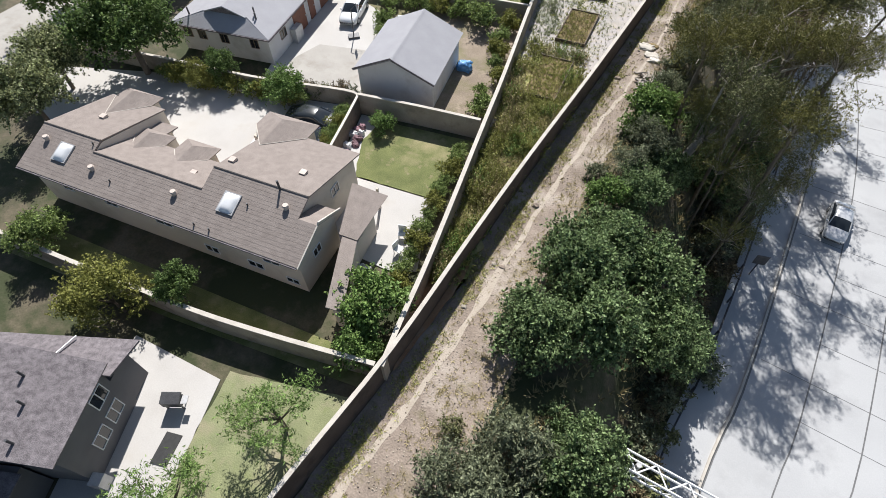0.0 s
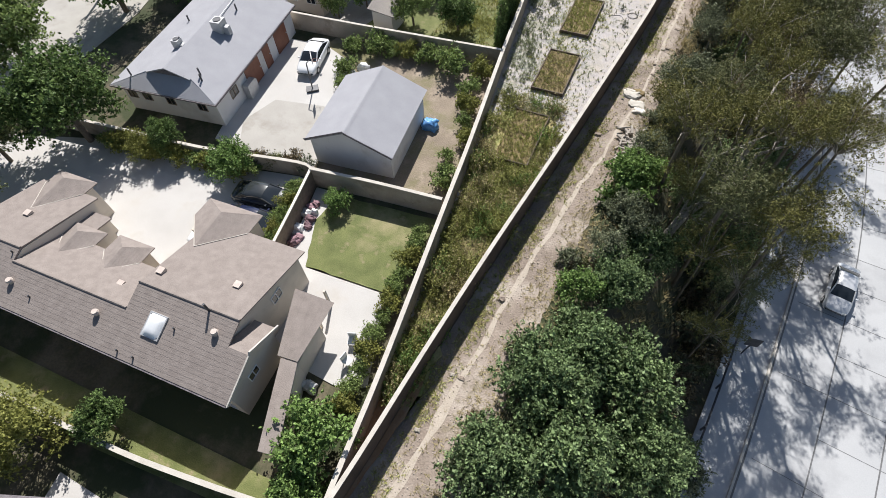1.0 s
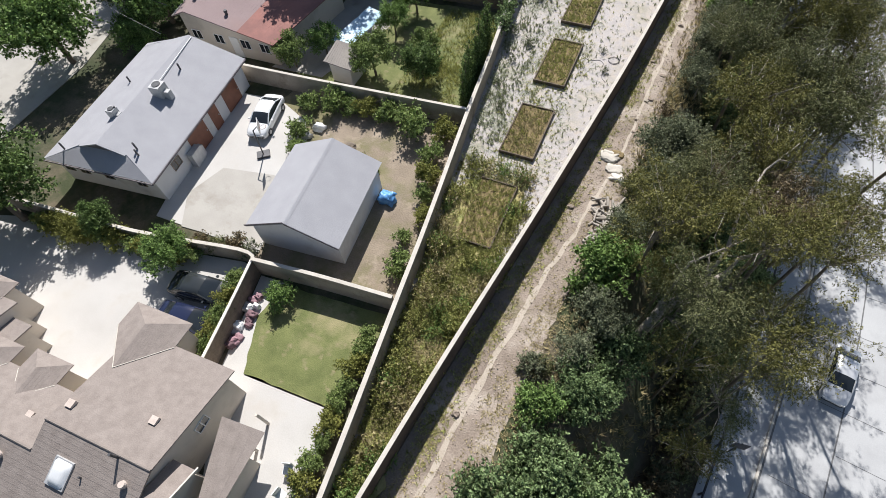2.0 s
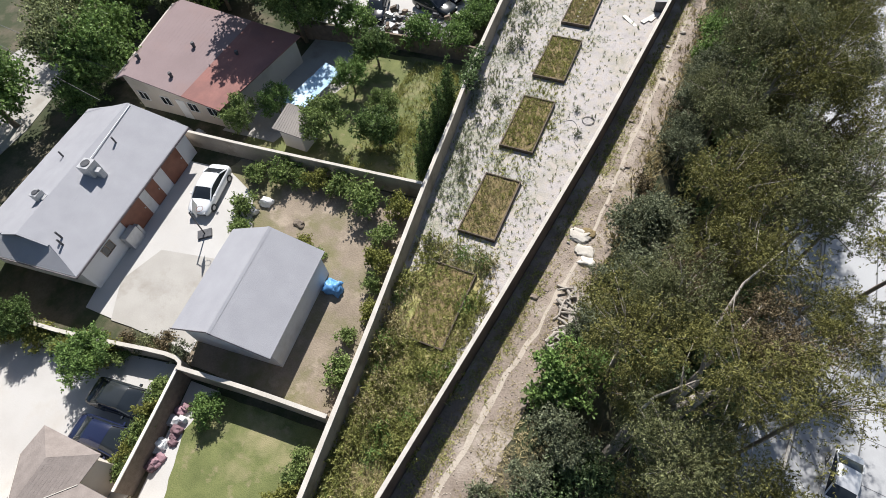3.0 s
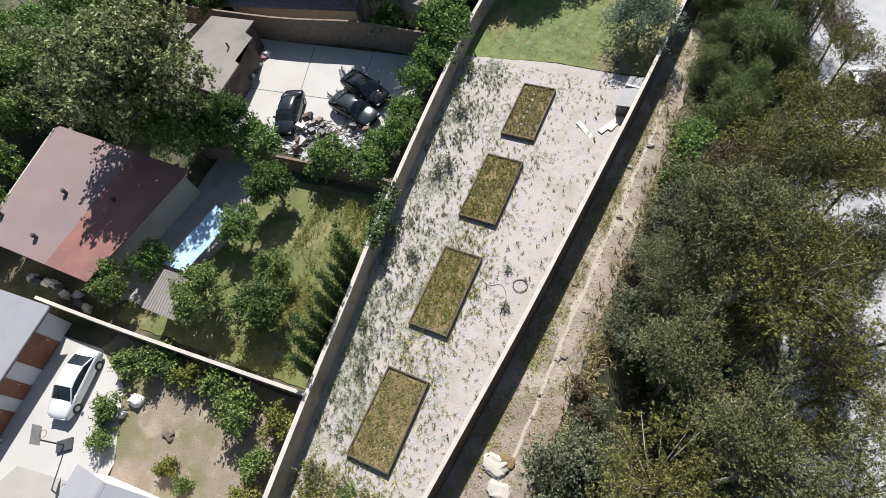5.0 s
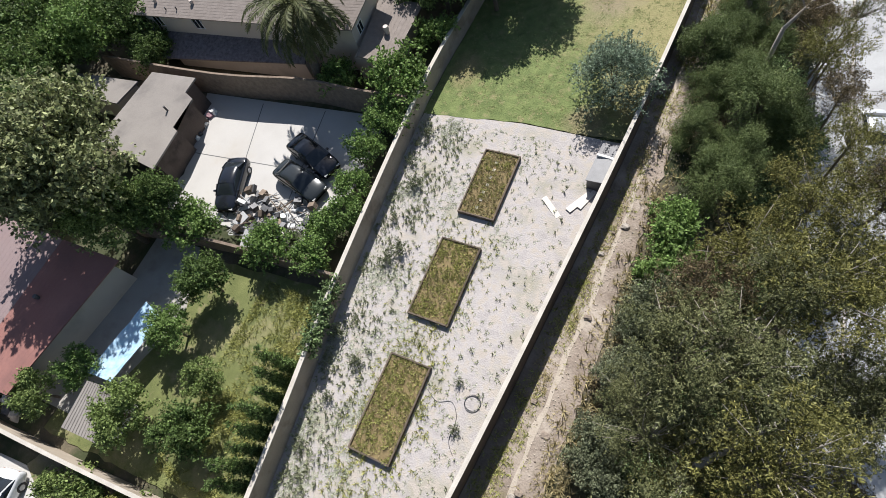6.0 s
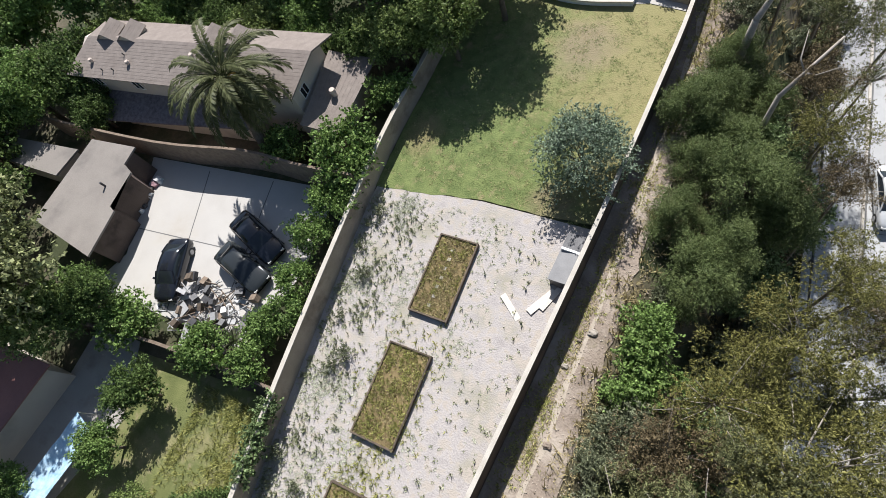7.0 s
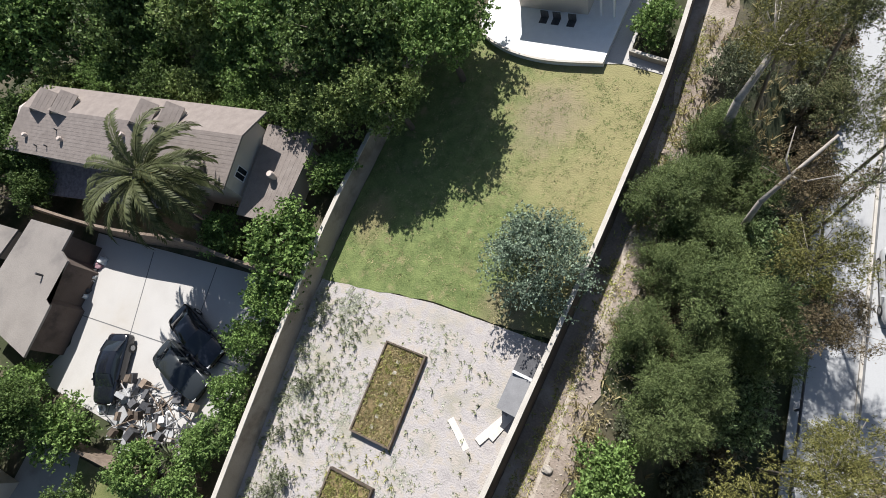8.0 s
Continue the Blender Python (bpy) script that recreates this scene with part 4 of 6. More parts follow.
# ---- the dark-roofed house in the south ----
def south_house():
    h = thing("south_house", pose(-8.75, -54.3, 0, 0, 0, 20), "grey house with a dark shingle roof and white windows", "house")
    grey = surface("grey_stucco", (0.12, 0.115, 0.12), (0.17, 0.165, 0.168), 0.7, 0.92, 0.15, 40)
    slope(h, (3.8, -1.9, 4.1), (3.8, 2.9, 4.1), (-0.6, 2.9, 5.5), (-0.6, -1.9, 5.5), SHINGLE_DARK)
    slope(h, (-7.6, 2.9, 4.0), (-7.6, -1.9, 4.0), (-0.6, -1.9, 5.5), (-0.6, 2.9, 5.5), SHINGLE_DARK)
    slope(h, (1.4, -8.5, 2.6), (1.4, -2.0, 2.6), (-2.6, -2.0, 3.6), (-2.6, -8.5, 3.6), SHINGLE_DARK, "lower dark shingle roof")
    part("rear_wall", boxes((-2.6, 1.1, -8.2, -1.7, 0, 2.5)), grey, h)
    bm = bmesh.new()
    pts = [(-7.2, 0), (3.4, 0), (3.4, 4.08), (-0.6, 5.35), (-7.2, 4.0)]
    lo, hi = [bm.verts.new((x, -1.6, z)) for x, z in pts], [bm.verts.new((x, 2.5, z)) for x, z in pts]
    bm.faces.new(lo), bm.faces.new(hi[::-1])
    for i in range(5):
        j = (i + 1) % 5
        bm.faces.new((lo[j], lo[i], hi[i], hi[j]))
    part("wall", bm, grey, h)
    slope(h, (3.8, 4.8, 2.7), (-7.0, 4.4, 2.7), (-7.0, 2.5, 3.5), (3.8, 2.5, 3.5), SHINGLE_DARK)
    part("low_wall", boxes((-6.6, 3.3, 2.5, 4.1, 0, 2.6)), grey, h)
    for y, z in ((1.5, 1.4), (0.2, 1.4), (1.6, 3.0)):
        window(h, facing(3.4, y, z, 90), 1.0, 1.0)
    for x, y in ((0.8, -0.6), (1.6, 0.4), (1.0, 1.6), (-0.6, 0.9), (2.0, -1.2)):
        vent_pipe(h, x, y, 5.5 - (x + 0.6) * 0.32, 0.5, 0.06)
    for y in (-1.6, -2.9):
        part("wall_unit", boxes((3.41, 4.0, y - 0.3, y + 0.3, 0, 0.9)), GREY_METAL, h, "small grey unit against the wall")
    bm = bmesh.new()
    tube(bm, [(0.2, 2.6, 3.52), (0.6, 4.6, 2.95)], [0.05, 0.05], 6)
    part("valley_flashing", bm, PAINT_WHITE, h, "white valley flashing")


south_house()


# ---- flat-roofed sheds ----
def flat_shed(name, pts, z, label, wall=None):
    h = thing(name, pose(0, 0, 0), label, "shed")
    bm = bmesh.new()
    prism(bm, pts, z - 0.14, z)
    bmesh.ops.triangulate(bm, faces=[f for f in bm.faces if len(f.verts) > 4])
    part("roof", bm, FLAT_ROOF, h, "brown felt roof")
    c = Vector((sum(p[0] for p in pts) / len(pts), sum(p[1] for p in pts) / len(pts)))
    bm = bmesh.new()
    prism(bm, [c + (Vector(p) - c) * 0.9 for p in pts], 0, z - 0.15)
    bmesh.ops.triangulate(bm, faces=[f for f in bm.faces if len(f.verts) > 4])
    part("wall", bm, wall or STUCCO, h)
    return h


# shed walls take the darkened block, so their shade is painted in too
yard_shed = flat_shed("yard_shed", [(-27.0, 10.0), (-20.0, 9.3), (-20.4, 12.8), (-21.0, 13.0), (-21.2, 15.8), (-22.3, 16.2), (-22.4, 17.7), (-27.0, 17.2)], 2.6, "shed with a brown flat roof beside a concrete yard", SHADED_BLOCK)
vent_pipe(yard_shed, -22.6, 14.2, 2.6, 0.5, 0.08)
flat_shed("side_shed", [(-36, 13.2), (-28.3, 13.6), (-28.0, 16.1), (-36, 15.2)], 2.4, "low shed with a brown flat roof")
lean = thing("lean_to", pose(0, 0, 0), "small shed with a grey corrugated roof", "shed")
bm = bmesh.new()
courses(bm, (-10.9, -7.3, 1.8), (-12.0, -4.4, 1.8), (-14.0, -4.7, 2.2), (-13.6, -7.5, 2.2), 0.2, 0.03, 0.06)
part("roof", bm, FLAT_ROOF, lean, "grey corrugated roof")
part("wall", boxes((-13.4, -11.4, -7.1, -4.9, 0, 1.75)), WHITE_WALL, lean)


# ---- plants ----
def leaf_mesh(name, material, clumps, count, size, aspect, seed, out=0.5, droop=0.0, per=9, reach=2.4):
    """A crown of single leaves, set in short sprays on clumps (x, y, z, radius)."""
    rng = np.random.default_rng(seed)
    c = np.array(clumps, dtype=float)
    sprays = max(1, count // per)
    pick = rng.choice(len(c), sprays, p=c[:, 3] ** 2 / np.sum(c[:, 3] ** 2))
    d = rng.normal(size=(sprays, 3))
    d /= np.linalg.norm(d, axis=1)[:, None]
    root = c[pick, :3] + d * (c[pick, 3] * rng.uniform(0.0, 1.05, sprays) ** 0.6)[:, None] * (1, 1, 0.85)
    way = d * (0.4 + out) + (0, 0, 0.3) + rng.normal(size=(sprays, 3)) * 0.55
    way /= np.linalg.norm(way, axis=1)[:, None]
    long = size * reach * rng.uniform(0.5, 1.5, sprays)
    root, way, long, d = (np.repeat(a, per, axis=0) for a in (root, way, long, d))
    n = len(root)
    s = rng.uniform(0, 1, n)
    pos = root + way * (s * long)[:, None] + rng.normal(size=(n, 3)) * size * 0.28
    pos[:, 2] -= droop * s * s * long
    nrm = 0.6 * out * d + (-0.12, 0.3, 0.5) + rng.normal(size=(n, 3)) * 0.75
    nrm /= np.linalg.norm(nrm, axis=1)[:, None]
    tan = np.cross(nrm, np.cross(way, nrm)) + rng.normal(size=(n, 3)) * 0.7
    tan[:, 2] -= droop
    tan /= np.linalg.norm(tan, axis=1)[:, None] + 1e-9
    side = np.cross(nrm, tan)
    side /= np.linalg.norm(side, axis=1)[:, None] + 1e-9
    ln = size * rng.uniform(0.6, 1.4, n)[:, None]
    v = np.stack([pos - tan * ln / 2, pos - tan * ln * 0.05 - side * ln * aspect / 2, pos + tan * ln / 2, pos - tan * ln * 0.05 + side * ln * aspect / 2], 1).reshape(-1, 3)
    me = bpy.data.meshes.new(name)
    me.from_pydata(v.tolist(), [], np.arange(n * 4).reshape(-1, 4).tolist())
    me.materials.append(material)
    return me


def crown_clumps(radius, n, seed, tall=0.75, inner=0.55, small=0.26, large=0.42, low=-0.5):
    rnd, out = random.Random(seed), []
    while len(out) < n:
        p = Vector((rnd.gauss(0, 1), rnd.gauss(0, 1), rnd.gauss(0, 1))).normalized()
        if p.z < low:
            continue
        p *= rnd.uniform(inner * 0.8, 0.98) * radius
        out.append((p.x, p.y, p.z * tall, rnd.uniform(small, large) * 0.85 * radius))
    return out


def lobed_clumps(radius, lobes, per, seed):
    """An uneven crown of separate lobes with gaps between them."""
    rnd, out = random.Random(seed), []
    for k in range(lobes):
        a, e = k * 2.399 + rnd.uniform(-0.4, 0.4), rnd.uniform(-0.5, 1.0)
        far = rnd.uniform(0.25, 0.82) * radius
        c = Vector((math.cos(a) * math.cos(e), math.sin(a) * math.cos(e), math.sin(e) * 0.9)) * far
        big = rnd.uniform(0.26, 0.44) * radius
        for i in range(per):
            p = Vector((rnd.gauss(0, 1), rnd.gauss(0, 1), rnd.gauss(0, 0.8))).normalized() * rnd.uniform(0.4, 1.0) * big
            out.append((*(c + p), rnd.uniform(0.2, 0.5) * big))
    rnd.shuffle(out)
    return out


def tree_kind(name, label, category, group, leaf, bark, radius, n, count, size, aspect, seed, trunk=0.16, stem=9.0, limbs=9, **more):
    """One tree with its crown round its own origin and its trunk going down from there."""
    droop, out = more.pop("droop", 0.0), more.pop("out", 0.5)
    lobes, limb = more.pop("lobes", 0), more.pop("limb", bark)
    clumps = lobed_clumps(radius, lobes, n, seed) if lobes else crown_clumps(radius, n, seed, **more)
    t = thing(name, pose(0, 0, -500), label, category, group)
    rnd = random.Random(seed)
    bm = bmesh.new()
    lean_x, lean_y = rnd.uniform(-0.3, 0.3), rnd.uniform(-0.3, 0.3)
    tube(bm, [(lean_x, lean_y, -stem), (lean_x * 0.5, 0, -radius * 0.9), (0, lean_y * 0.3, -radius * 0.3), (0, 0, radius * 0.2)], [trunk * 1.3, trunk, trunk * 0.7, trunk * 0.35], 8)
    pale = limb is not bark
    if pale:
        part("trunk", bm, bark, t, smooth=True)
    for c in clumps[:limbs]:
        e = Vector(c[:3])
        mid = e * 0.5 + Vector((rnd.uniform(-0.2, 0.2), rnd.uniform(-0.2, 0.2), -0.15 * radius))
        if pale:
            bm = bmesh.new()
        tube(bm, [(0, 0, -radius * 0.45), mid, e * 1.08], [trunk * 0.45, trunk * 0.28, trunk * 0.08], 5)
        if pale:
            part("branch", bm, limb, t, smooth=True)
    if not pale:
        part("trunk", bm, bark, t, smooth=True)
    ob = new("crown", leaf_mesh("crown", leaf, clumps, count, size, aspect, seed, out, droop))
    ob.parent = t
    return t, radius


def plant(kinds, rows, sink=0.0, scale=1.0, lean=False):
    """Copies of some kinds at rows of x, y, z of the crown's middle and its radius."""
    for i, (x, y, z, r) in enumerate(rows):
        proto, radius = kinds[i % len(kinds)]
        s = r / radius * scale
        tilt = 0.0
        if lean:                                    # crowns over the road stand on the bank beside it
            bank = along(ROAD_LINE, y) - 1.2
            tilt = math.degrees(math.atan2(max(0.0, x - bank), z + 7.5))
        copy_thing(proto, pose(x, y, z - sink, 0, tilt, 0) @ pose(0, 0, 0, 0, 0, (i * 137) % 360) @ Matrix.Diagonal((s, s, s, 1)))


def finish(kinds):
    for proto, _ in kinds:
        for o in (*proto.children_recursive, proto):
            bpy.data.objects.remove(o)


SLOPE = "trees on the slope"
bush = [tree_kind("bush", "dense dark green broadleaf bush on a slope", "bush", SLOPE, LEAF_BUSH, BARK, 2.5, 110, 17000, 0.175, 0.6, 11 + i, 0.12, 7, small=0.13, large=0.28, inner=0.4) for i in range(3)]
plant(bush, [(11.3, -38.3, 1.3, 2.4), (11.9, -32.8, 1.3, 2.6), (14.4, -35.9, 1.0, 3.0), (16.5, -30.2, -1.2, 3.1), (18.4, -33.5, -2.0, 2.6), (13.6, -29.2, 0.4, 2.3), (15.8, -43.2, -0.4, 2.5), (17.1, -46.7, -1.0, 2.4), (15.4, -48.6, 0.4, 2.4)])
plant(bush, [(15.2, -21.1, -0.4, 2.1), (14.0, -24.4, 0.2, 1.9), (19.2, 15.4, -2.0, 2.1), (17.7, 30.9, -1.2, 2.0), (18.8, 23.4, -3.0, 2.2), (21.0, 5, -5.6, 2.4), (20.6, 30, -5.0, 2.2), (18.6, -16.0, -3.6, 2.2), (16.8, -12.6, -2.4, 2.0), (19.6, -7.0, -4.6, 2.4), (17.2, 3.4, -2.6, 2.2), (18.6, 10.6, -3.8, 2.4)])
plant(bush, [(20.6, -16.4, -3.6, 2.4), (21.6, -11.0, -4.0, 2.4), (20.6, -31.6, -4.8, 1.8), (22.4, -5.0, -4.4, 2.2), (19.6, 1.0, -3.0, 2.4)])
finish(bush)
grey_bush = [tree_kind("grey_bush", "grey-green scrubby bush on a slope", "bush", SLOPE, LEAF_GREY, BARK_PALE, 2.0, 30, 7500, 0.17, 0.45, 31 + i, 0.08, 6, inner=0.4) for i in range(2)]
plant(grey_bush, [(10.4, -46.8, 0.7, 2.0), (12.6, -44.6, 0.8, 2.2), (12.6, -48.0, 0.9, 2.3), (10.6, -50.8, 0.8, 2.0), (14.0, -5.3, 1.6, 2.0), (14.6, -8.4, 1.2, 1.9), (14.9, 3.1, 0.7, 1.5), (14.9, -4.6, 1.0, 2.2), (14.5, 8.3, 0.7, 1.5), (14.6, 4.7, 0.6, 1.5), (13.6, -19.6, 0.8, 1.7), (13.0, -22.6, 0.7, 1.4), (15.2, 13.0, 0.3, 1.6), (14.4, 11.0, 0.5, 1.2), (14.6, 40.0, 0.4, 1.6), (13.2, -12.8, 0.8, 1.5)])
finish(grey_bush)
green_bush = [tree_kind("green_bush", "bright green leafy bush beside a track", "bush", SLOPE, LEAF_BRIGHT, BARK, 1.8, 26, 6500, 0.19, 0.6, 41 + i, 0.08, 5) for i in range(2)]
plant(green_bush, [(12.7, -16.8, 0.9, 1.9), (13.6, -15.2, 0.6, 1.5), (12.0, -26.4, 0.7, 1.3), (15.2, 16.4, 0.2, 1.7), (14.6, 18.2, 0.3, 1.4), (14.8, 14.6, 0.2, 1.3)])
finish(green_bush)
euc = [tree_kind("eucalyptus", "tall olive-green eucalyptus with pale bare limbs", "tree", SLOPE, (LEAF_EUC, LEAF_GREYGREEN, LEAF_EUC, LEAF_RUST, LEAF_GREYGREEN)[i], BARK, 3.2, 10, 19000, 0.135, 0.3, 51 + i, 0.12, 16, 18, droop=0.6, lobes=15, limb=BARK_PALE) for i in range(5)]
plant(euc, [(14.9, -15.6, 6.6, 3.2), (18.2, -20.0, 6.6, 3.0), (21.2, -20.8, 6.2, 2.9), (20.8, -13.6, 6.4, 3.1), (16.6, -12.4, 6.4, 2.9), (19.0, -8.6, 6.4, 3.0), (22.1, -4.2, 6.2, 3.6), (17.4, -5.0, 6.6, 3.1), (17.2, -10.6, 4.6, 2.4), (16.6, 8.3, 6.4, 3.4), (20.8, 4.6, 6.4, 3.4), (17.0, 0.8, 6.4, 3.0), (20.8, 13.0, 6.6, 3.4), (16.9, 12.0, 4.6, 2.6), (18.7, 8.1, 7.2, 2.6), (23.4, 0.4, 4.0, 3.0), (23.0, 9.0, 4.4, 3.0)], lean=True)
plant(euc, [(20.2, 18.0, 5.4, 2.6), (19.6, 12.6, 7.2, 2.4), (15.9, 39.6, 3.6, 2.4), (18.9, 33.2, 2.4, 2.2), (19.3, 37.0, 3.4, 2.4), (20.8, 20.9, 6.6, 1.8), (18.5, 41.8, 4.2, 2.6), (19.6, 29.4, 3.6, 2.2), (20.8, 27.0, 3.0, 1.9), (17.0, 46, 4.0, 3.0), (23.0, 14.6, 4.4, 2.4), (20.0, -1.6, 7.0, 2.8)], lean=True)
plant(euc, [(19.5, -16.4, 8.2, 2.8), (15.2, -11.0, 3.4, 2.2), (18.2, -7.4, 3.0, 2.6), (21.4, 0.4, 2.4, 3.0), (15.6, 6.6, 3.0, 2.2), (19.4, 16.2, 2.4, 2.6), (22.4, 17.0, 3.0, 2.6), (18.4, 4.4, 3.2, 2.8), (23.8, 5.0, 1.8, 2.8), (20.6, 9.0, 2.6, 2.8), (16.4, -16.6, 2.2, 2.2), (24.2, 12.0, 1.0, 2.6), (22.6, 22.0, 2.4, 2.2), (23.6, 20.0, 4.2, 2.6), (24.6, 9.8, 4.2, 2.6), (23.8, -11.4, 6.0, 2.6)], lean=True)
finish(euc)
thin = [tree_kind("thin_eucalyptus", "sparse eucalyptus with bare pale branches", "tree", SLOPE, (LEAF_EUC, LEAF_GREYGREEN)[i], BARK, 3.2, 6, 9000, 0.135, 0.3, 171 + i, 0.1, 16, 20, droop=0.6, lobes=15, limb=BARK_PALE) for i in range(2)]
plant(thin, [(18.5, -21.0, 1.5, 2.4), (21.0, -22.0, 1.0, 2.4), (23.0, -19.0, 0.5, 2.4), (19.5, -18.0, 2.5, 2.6), (20.5, -24.5, -1.0, 2.2), (17.0, -18.5, 2.0, 2.2), (19.6, -7.6, 2.5, 2.4), (22.0, -19.0, -1.6, 2.2), (23.0, -14.0, -1.2, 2.2), ], lean=True)
plant(thin, [(22.5, -16, 8.0, 2.8), (22.8, -9.4, 4.4, 2.6), (23.6, 2.6, 6.0, 3.0), (24.2, -2, 6.6, 3.2), (25.4, -8.0, 8.4, 3.2), (26.6, 6.4, 5.0, 2.8), (21.5, 36.0, 4.6, 2.4), (21.0, 34.0, 3.0, 2.2), (24.8, 18.4, 2.2, 2.4), (18.6, 8.6, 7.4, 3.2), (20.4, 5.4, 8.0, 3.2), (16.4, 5.0, 4.6, 2.4), (18.0, 15.0, 5.0, 2.8)], lean=True)
finish(thin)
for limb in ([(18.4, 4.7, 4.8, 0.16), (19.9, 6.6, 5.4, 0.13), (21.1, 7.9, 5.8, 0.06)], [(18.2, 10.1, 5.0, 0.09), (19.3, 11.8, 5.5, 0.04)], [(18.8, 6.3, 5.2, 0.08), (19.9, 6.9, 5.5, 0.05)],
             [(20.2, -3.2, 5.6, 0.1), (21.2, -2.4, 5.9, 0.07), (22.9, -1.8, 6.0, 0.03)], [(17.1, -8.7, 5.0, 0.09), (18.0, -7.9, 5.4, 0.04)], [(18.3, -16.1, 5.4, 0.1), (18.3, -13.6, 6.4, 0.08), (18.9, -11.2, 7.0, 0.06), (20.2, -8.9, 7.3, 0.025)],
             [(16.7, -17.6, 5.6, 0.07), (19.4, -15.2, 6.6, 0.03)], [(18.9, -16.4, 5.6, 0.1), (20.6, -15.3, 6.2, 0.07), (22.3, -14.8, 6.4, 0.03)], [(18.8, -14.6, 5.8, 0.09), (19.9, -11.9, 6.8, 0.04)], [(15.6, -20.6, -1.2, 0.34), (16.9, -17.4, 0.2, 0.3), (18.2, -16.3, 1.4, 0.22), (19.4, -15.2, 2.8, 0.14)],
             [(19.1, -3.2, 5.6, 0.08), (21.4, 0.0, 6.2, 0.03)], [(14.9, 36.6, 2.6, 0.2), (15.5, 38.4, 3.4, 0.16), (16.2, 40.5, 4.2, 0.08)], [(17.1, 31.7, 2.6, 0.13), (19.0, 34.8, 4.0, 0.06)]):
    # each limb hangs on a trunk that stands on the slope below it
    x0, y0, z0, r0 = limb[0]
    t = thing("dead_tree", pose(x0, y0, ground_height(x0, y0) - 0.2), "bare pale grey dead tree limb among eucalyptus", "tree", SLOPE)
    foot = Vector((x0, y0, ground_height(x0, y0) - 0.2))
    bm = bmesh.new()
    tube(bm, [(-0.3, -0.2, 0.0), (-0.1, 0.1, (z0 - foot.z) * 0.5), Vector((x0, y0, z0)) - foot], [r0 * 1.5, r0 * 1.25, r0], 8)
    part("trunk", bm, BARK_PALE, t, smooth=True)
    bm = bmesh.new()
    tube(bm, [Vector(p[:3]) - foot for p in limb], [p[3] for p in limb], 7)
    tip, back = Vector(limb[-1][:3]) - foot, Vector(limb[-2][:3]) - foot
    mid = back.lerp(tip, 0.4)
    for q in (Vector((0.5, -0.3, 0.3)), Vector((-0.4, 0.5, 0.4))):
        tube(bm, [mid, mid + q, mid + q * 2.2 + (tip - back) * 0.2], [limb[-1][3], limb[-1][3] * 0.7, 0.012], 5)
    part("branch", bm, BARK_PALE, t, smooth=True)
pine = [tree_kind("pine", "dark green pine with rounded feathery tops on a slope", "tree", SLOPE, LEAF_PINE, BARK, 2.3, 24, 46000, 0.125, 0.2, 61 + i, 0.12, 8, tall=0.95, out=1.2, small=0.24, large=0.46, inner=0.5) for i in range(2)]
plant(pine, [(12.9, 31.4, 1.0, 1.9), (17.4, 27.1, 0.3, 2.6), (16.3, 21.7, 0.3, 2.2), (13.9, 24.8, 0.0, 1.6), (14.1, 33.0, 0.6, 1.9), (14.6, 28.4, 0.0, 1.7), (19.3, 26.6, -0.6, 2.2), (17.2, 23.6, 0.0, 1.9), (14.4, 36.4, 0.0, 1.8), (15.9, 30.4, -0.6, 2.0), (16.8, 34.4, -0.8, 1.9)])
finish(pine)
scrub = [tree_kind("dry_scrub", "dry brown-green scrub on a steep bank", "bush", SLOPE, (LEAF_RUST, LEAF_GREY, LEAF_GREYGREEN)[i], BARK_PALE, 1.5, 8, 1900, 0.22, 0.4, 141 + i, 0.05, 2.5, 10, lobes=9) for i in range(3)]
rnd = random.Random(77)
scrub_rows = []
for i in range(88):
    y = -50 + 1.12 * i
    x = rnd.uniform(18.8, 21.8) if y < 14 else rnd.uniform(17.6, 20.4)
    scrub_rows.append((x, y, ground_height(x, y) + 0.7, rnd.uniform(1.1, 1.9)))
for i in range(26):
    y = rnd.uniform(-52, 40)
    x = along(WALL_LINE, y) + rnd.uniform(4.0, 5.4)
    scrub_rows.append((x, y, ground_height(x, y) + 0.3, rnd.uniform(0.5, 1.0)))
scrub_rows += [(-10.4, -24.5, 0.5, 1.0), (-9.1, -24.4, 0.5, 0.9), (-11.6, -25.0, 0.5, 0.9), (-12.8, -25.3, 0.5, 0.8)]
plant(scrub, scrub_rows)
finish(scrub)

YARD = "trees in the gardens"
yard_tree = [tree_kind("tree", "round dark green garden tree", "tree", YARD, (LEAF_DARK, LEAF_SHRUB, LEAF_BRIGHT)[i], BARK, 2.4, 60, 13000, 0.17, 0.6, 71 + i, 0.13, 5, small=0.13, large=0.28, inner=0.4) for i in range(3)]
plant(yard_tree, [(-8.2, -44.9, 2.0, 1.4), (-18.9, -45.6, 1.7, 1.8), (-13.6, -27.2, 1.8, 1.8), (-19.8, -27.2, 2.1, 1.4), (-10.4, -5.2, 2.2, 2.0), (-11.1, 0.1, 2.0, 1.6), (-6.1, -4.4, 1.9, 1.9), (-17.5, -6.9, 1.8, 1.6), (-15.7, -4.4, 1.7, 1.5), (-10.8, 3.7, 2.2, 1.9), (-7.2, -1.6, 1.5, 1.3), (-32.5, -9.8, 1.8, 2.2)])
finish(yard_tree)
big_tree = [tree_kind("large_tree", "large dense green shade tree", "tree", YARD, (LEAF_DARK, LEAF_BRIGHT, LEAF_SHRUB)[i], BARK, 4.4, 110, 24000, 0.25, 0.6, 81 + i, 0.28, 9, small=0.13, large=0.28, inner=0.4) for i in range(3)]
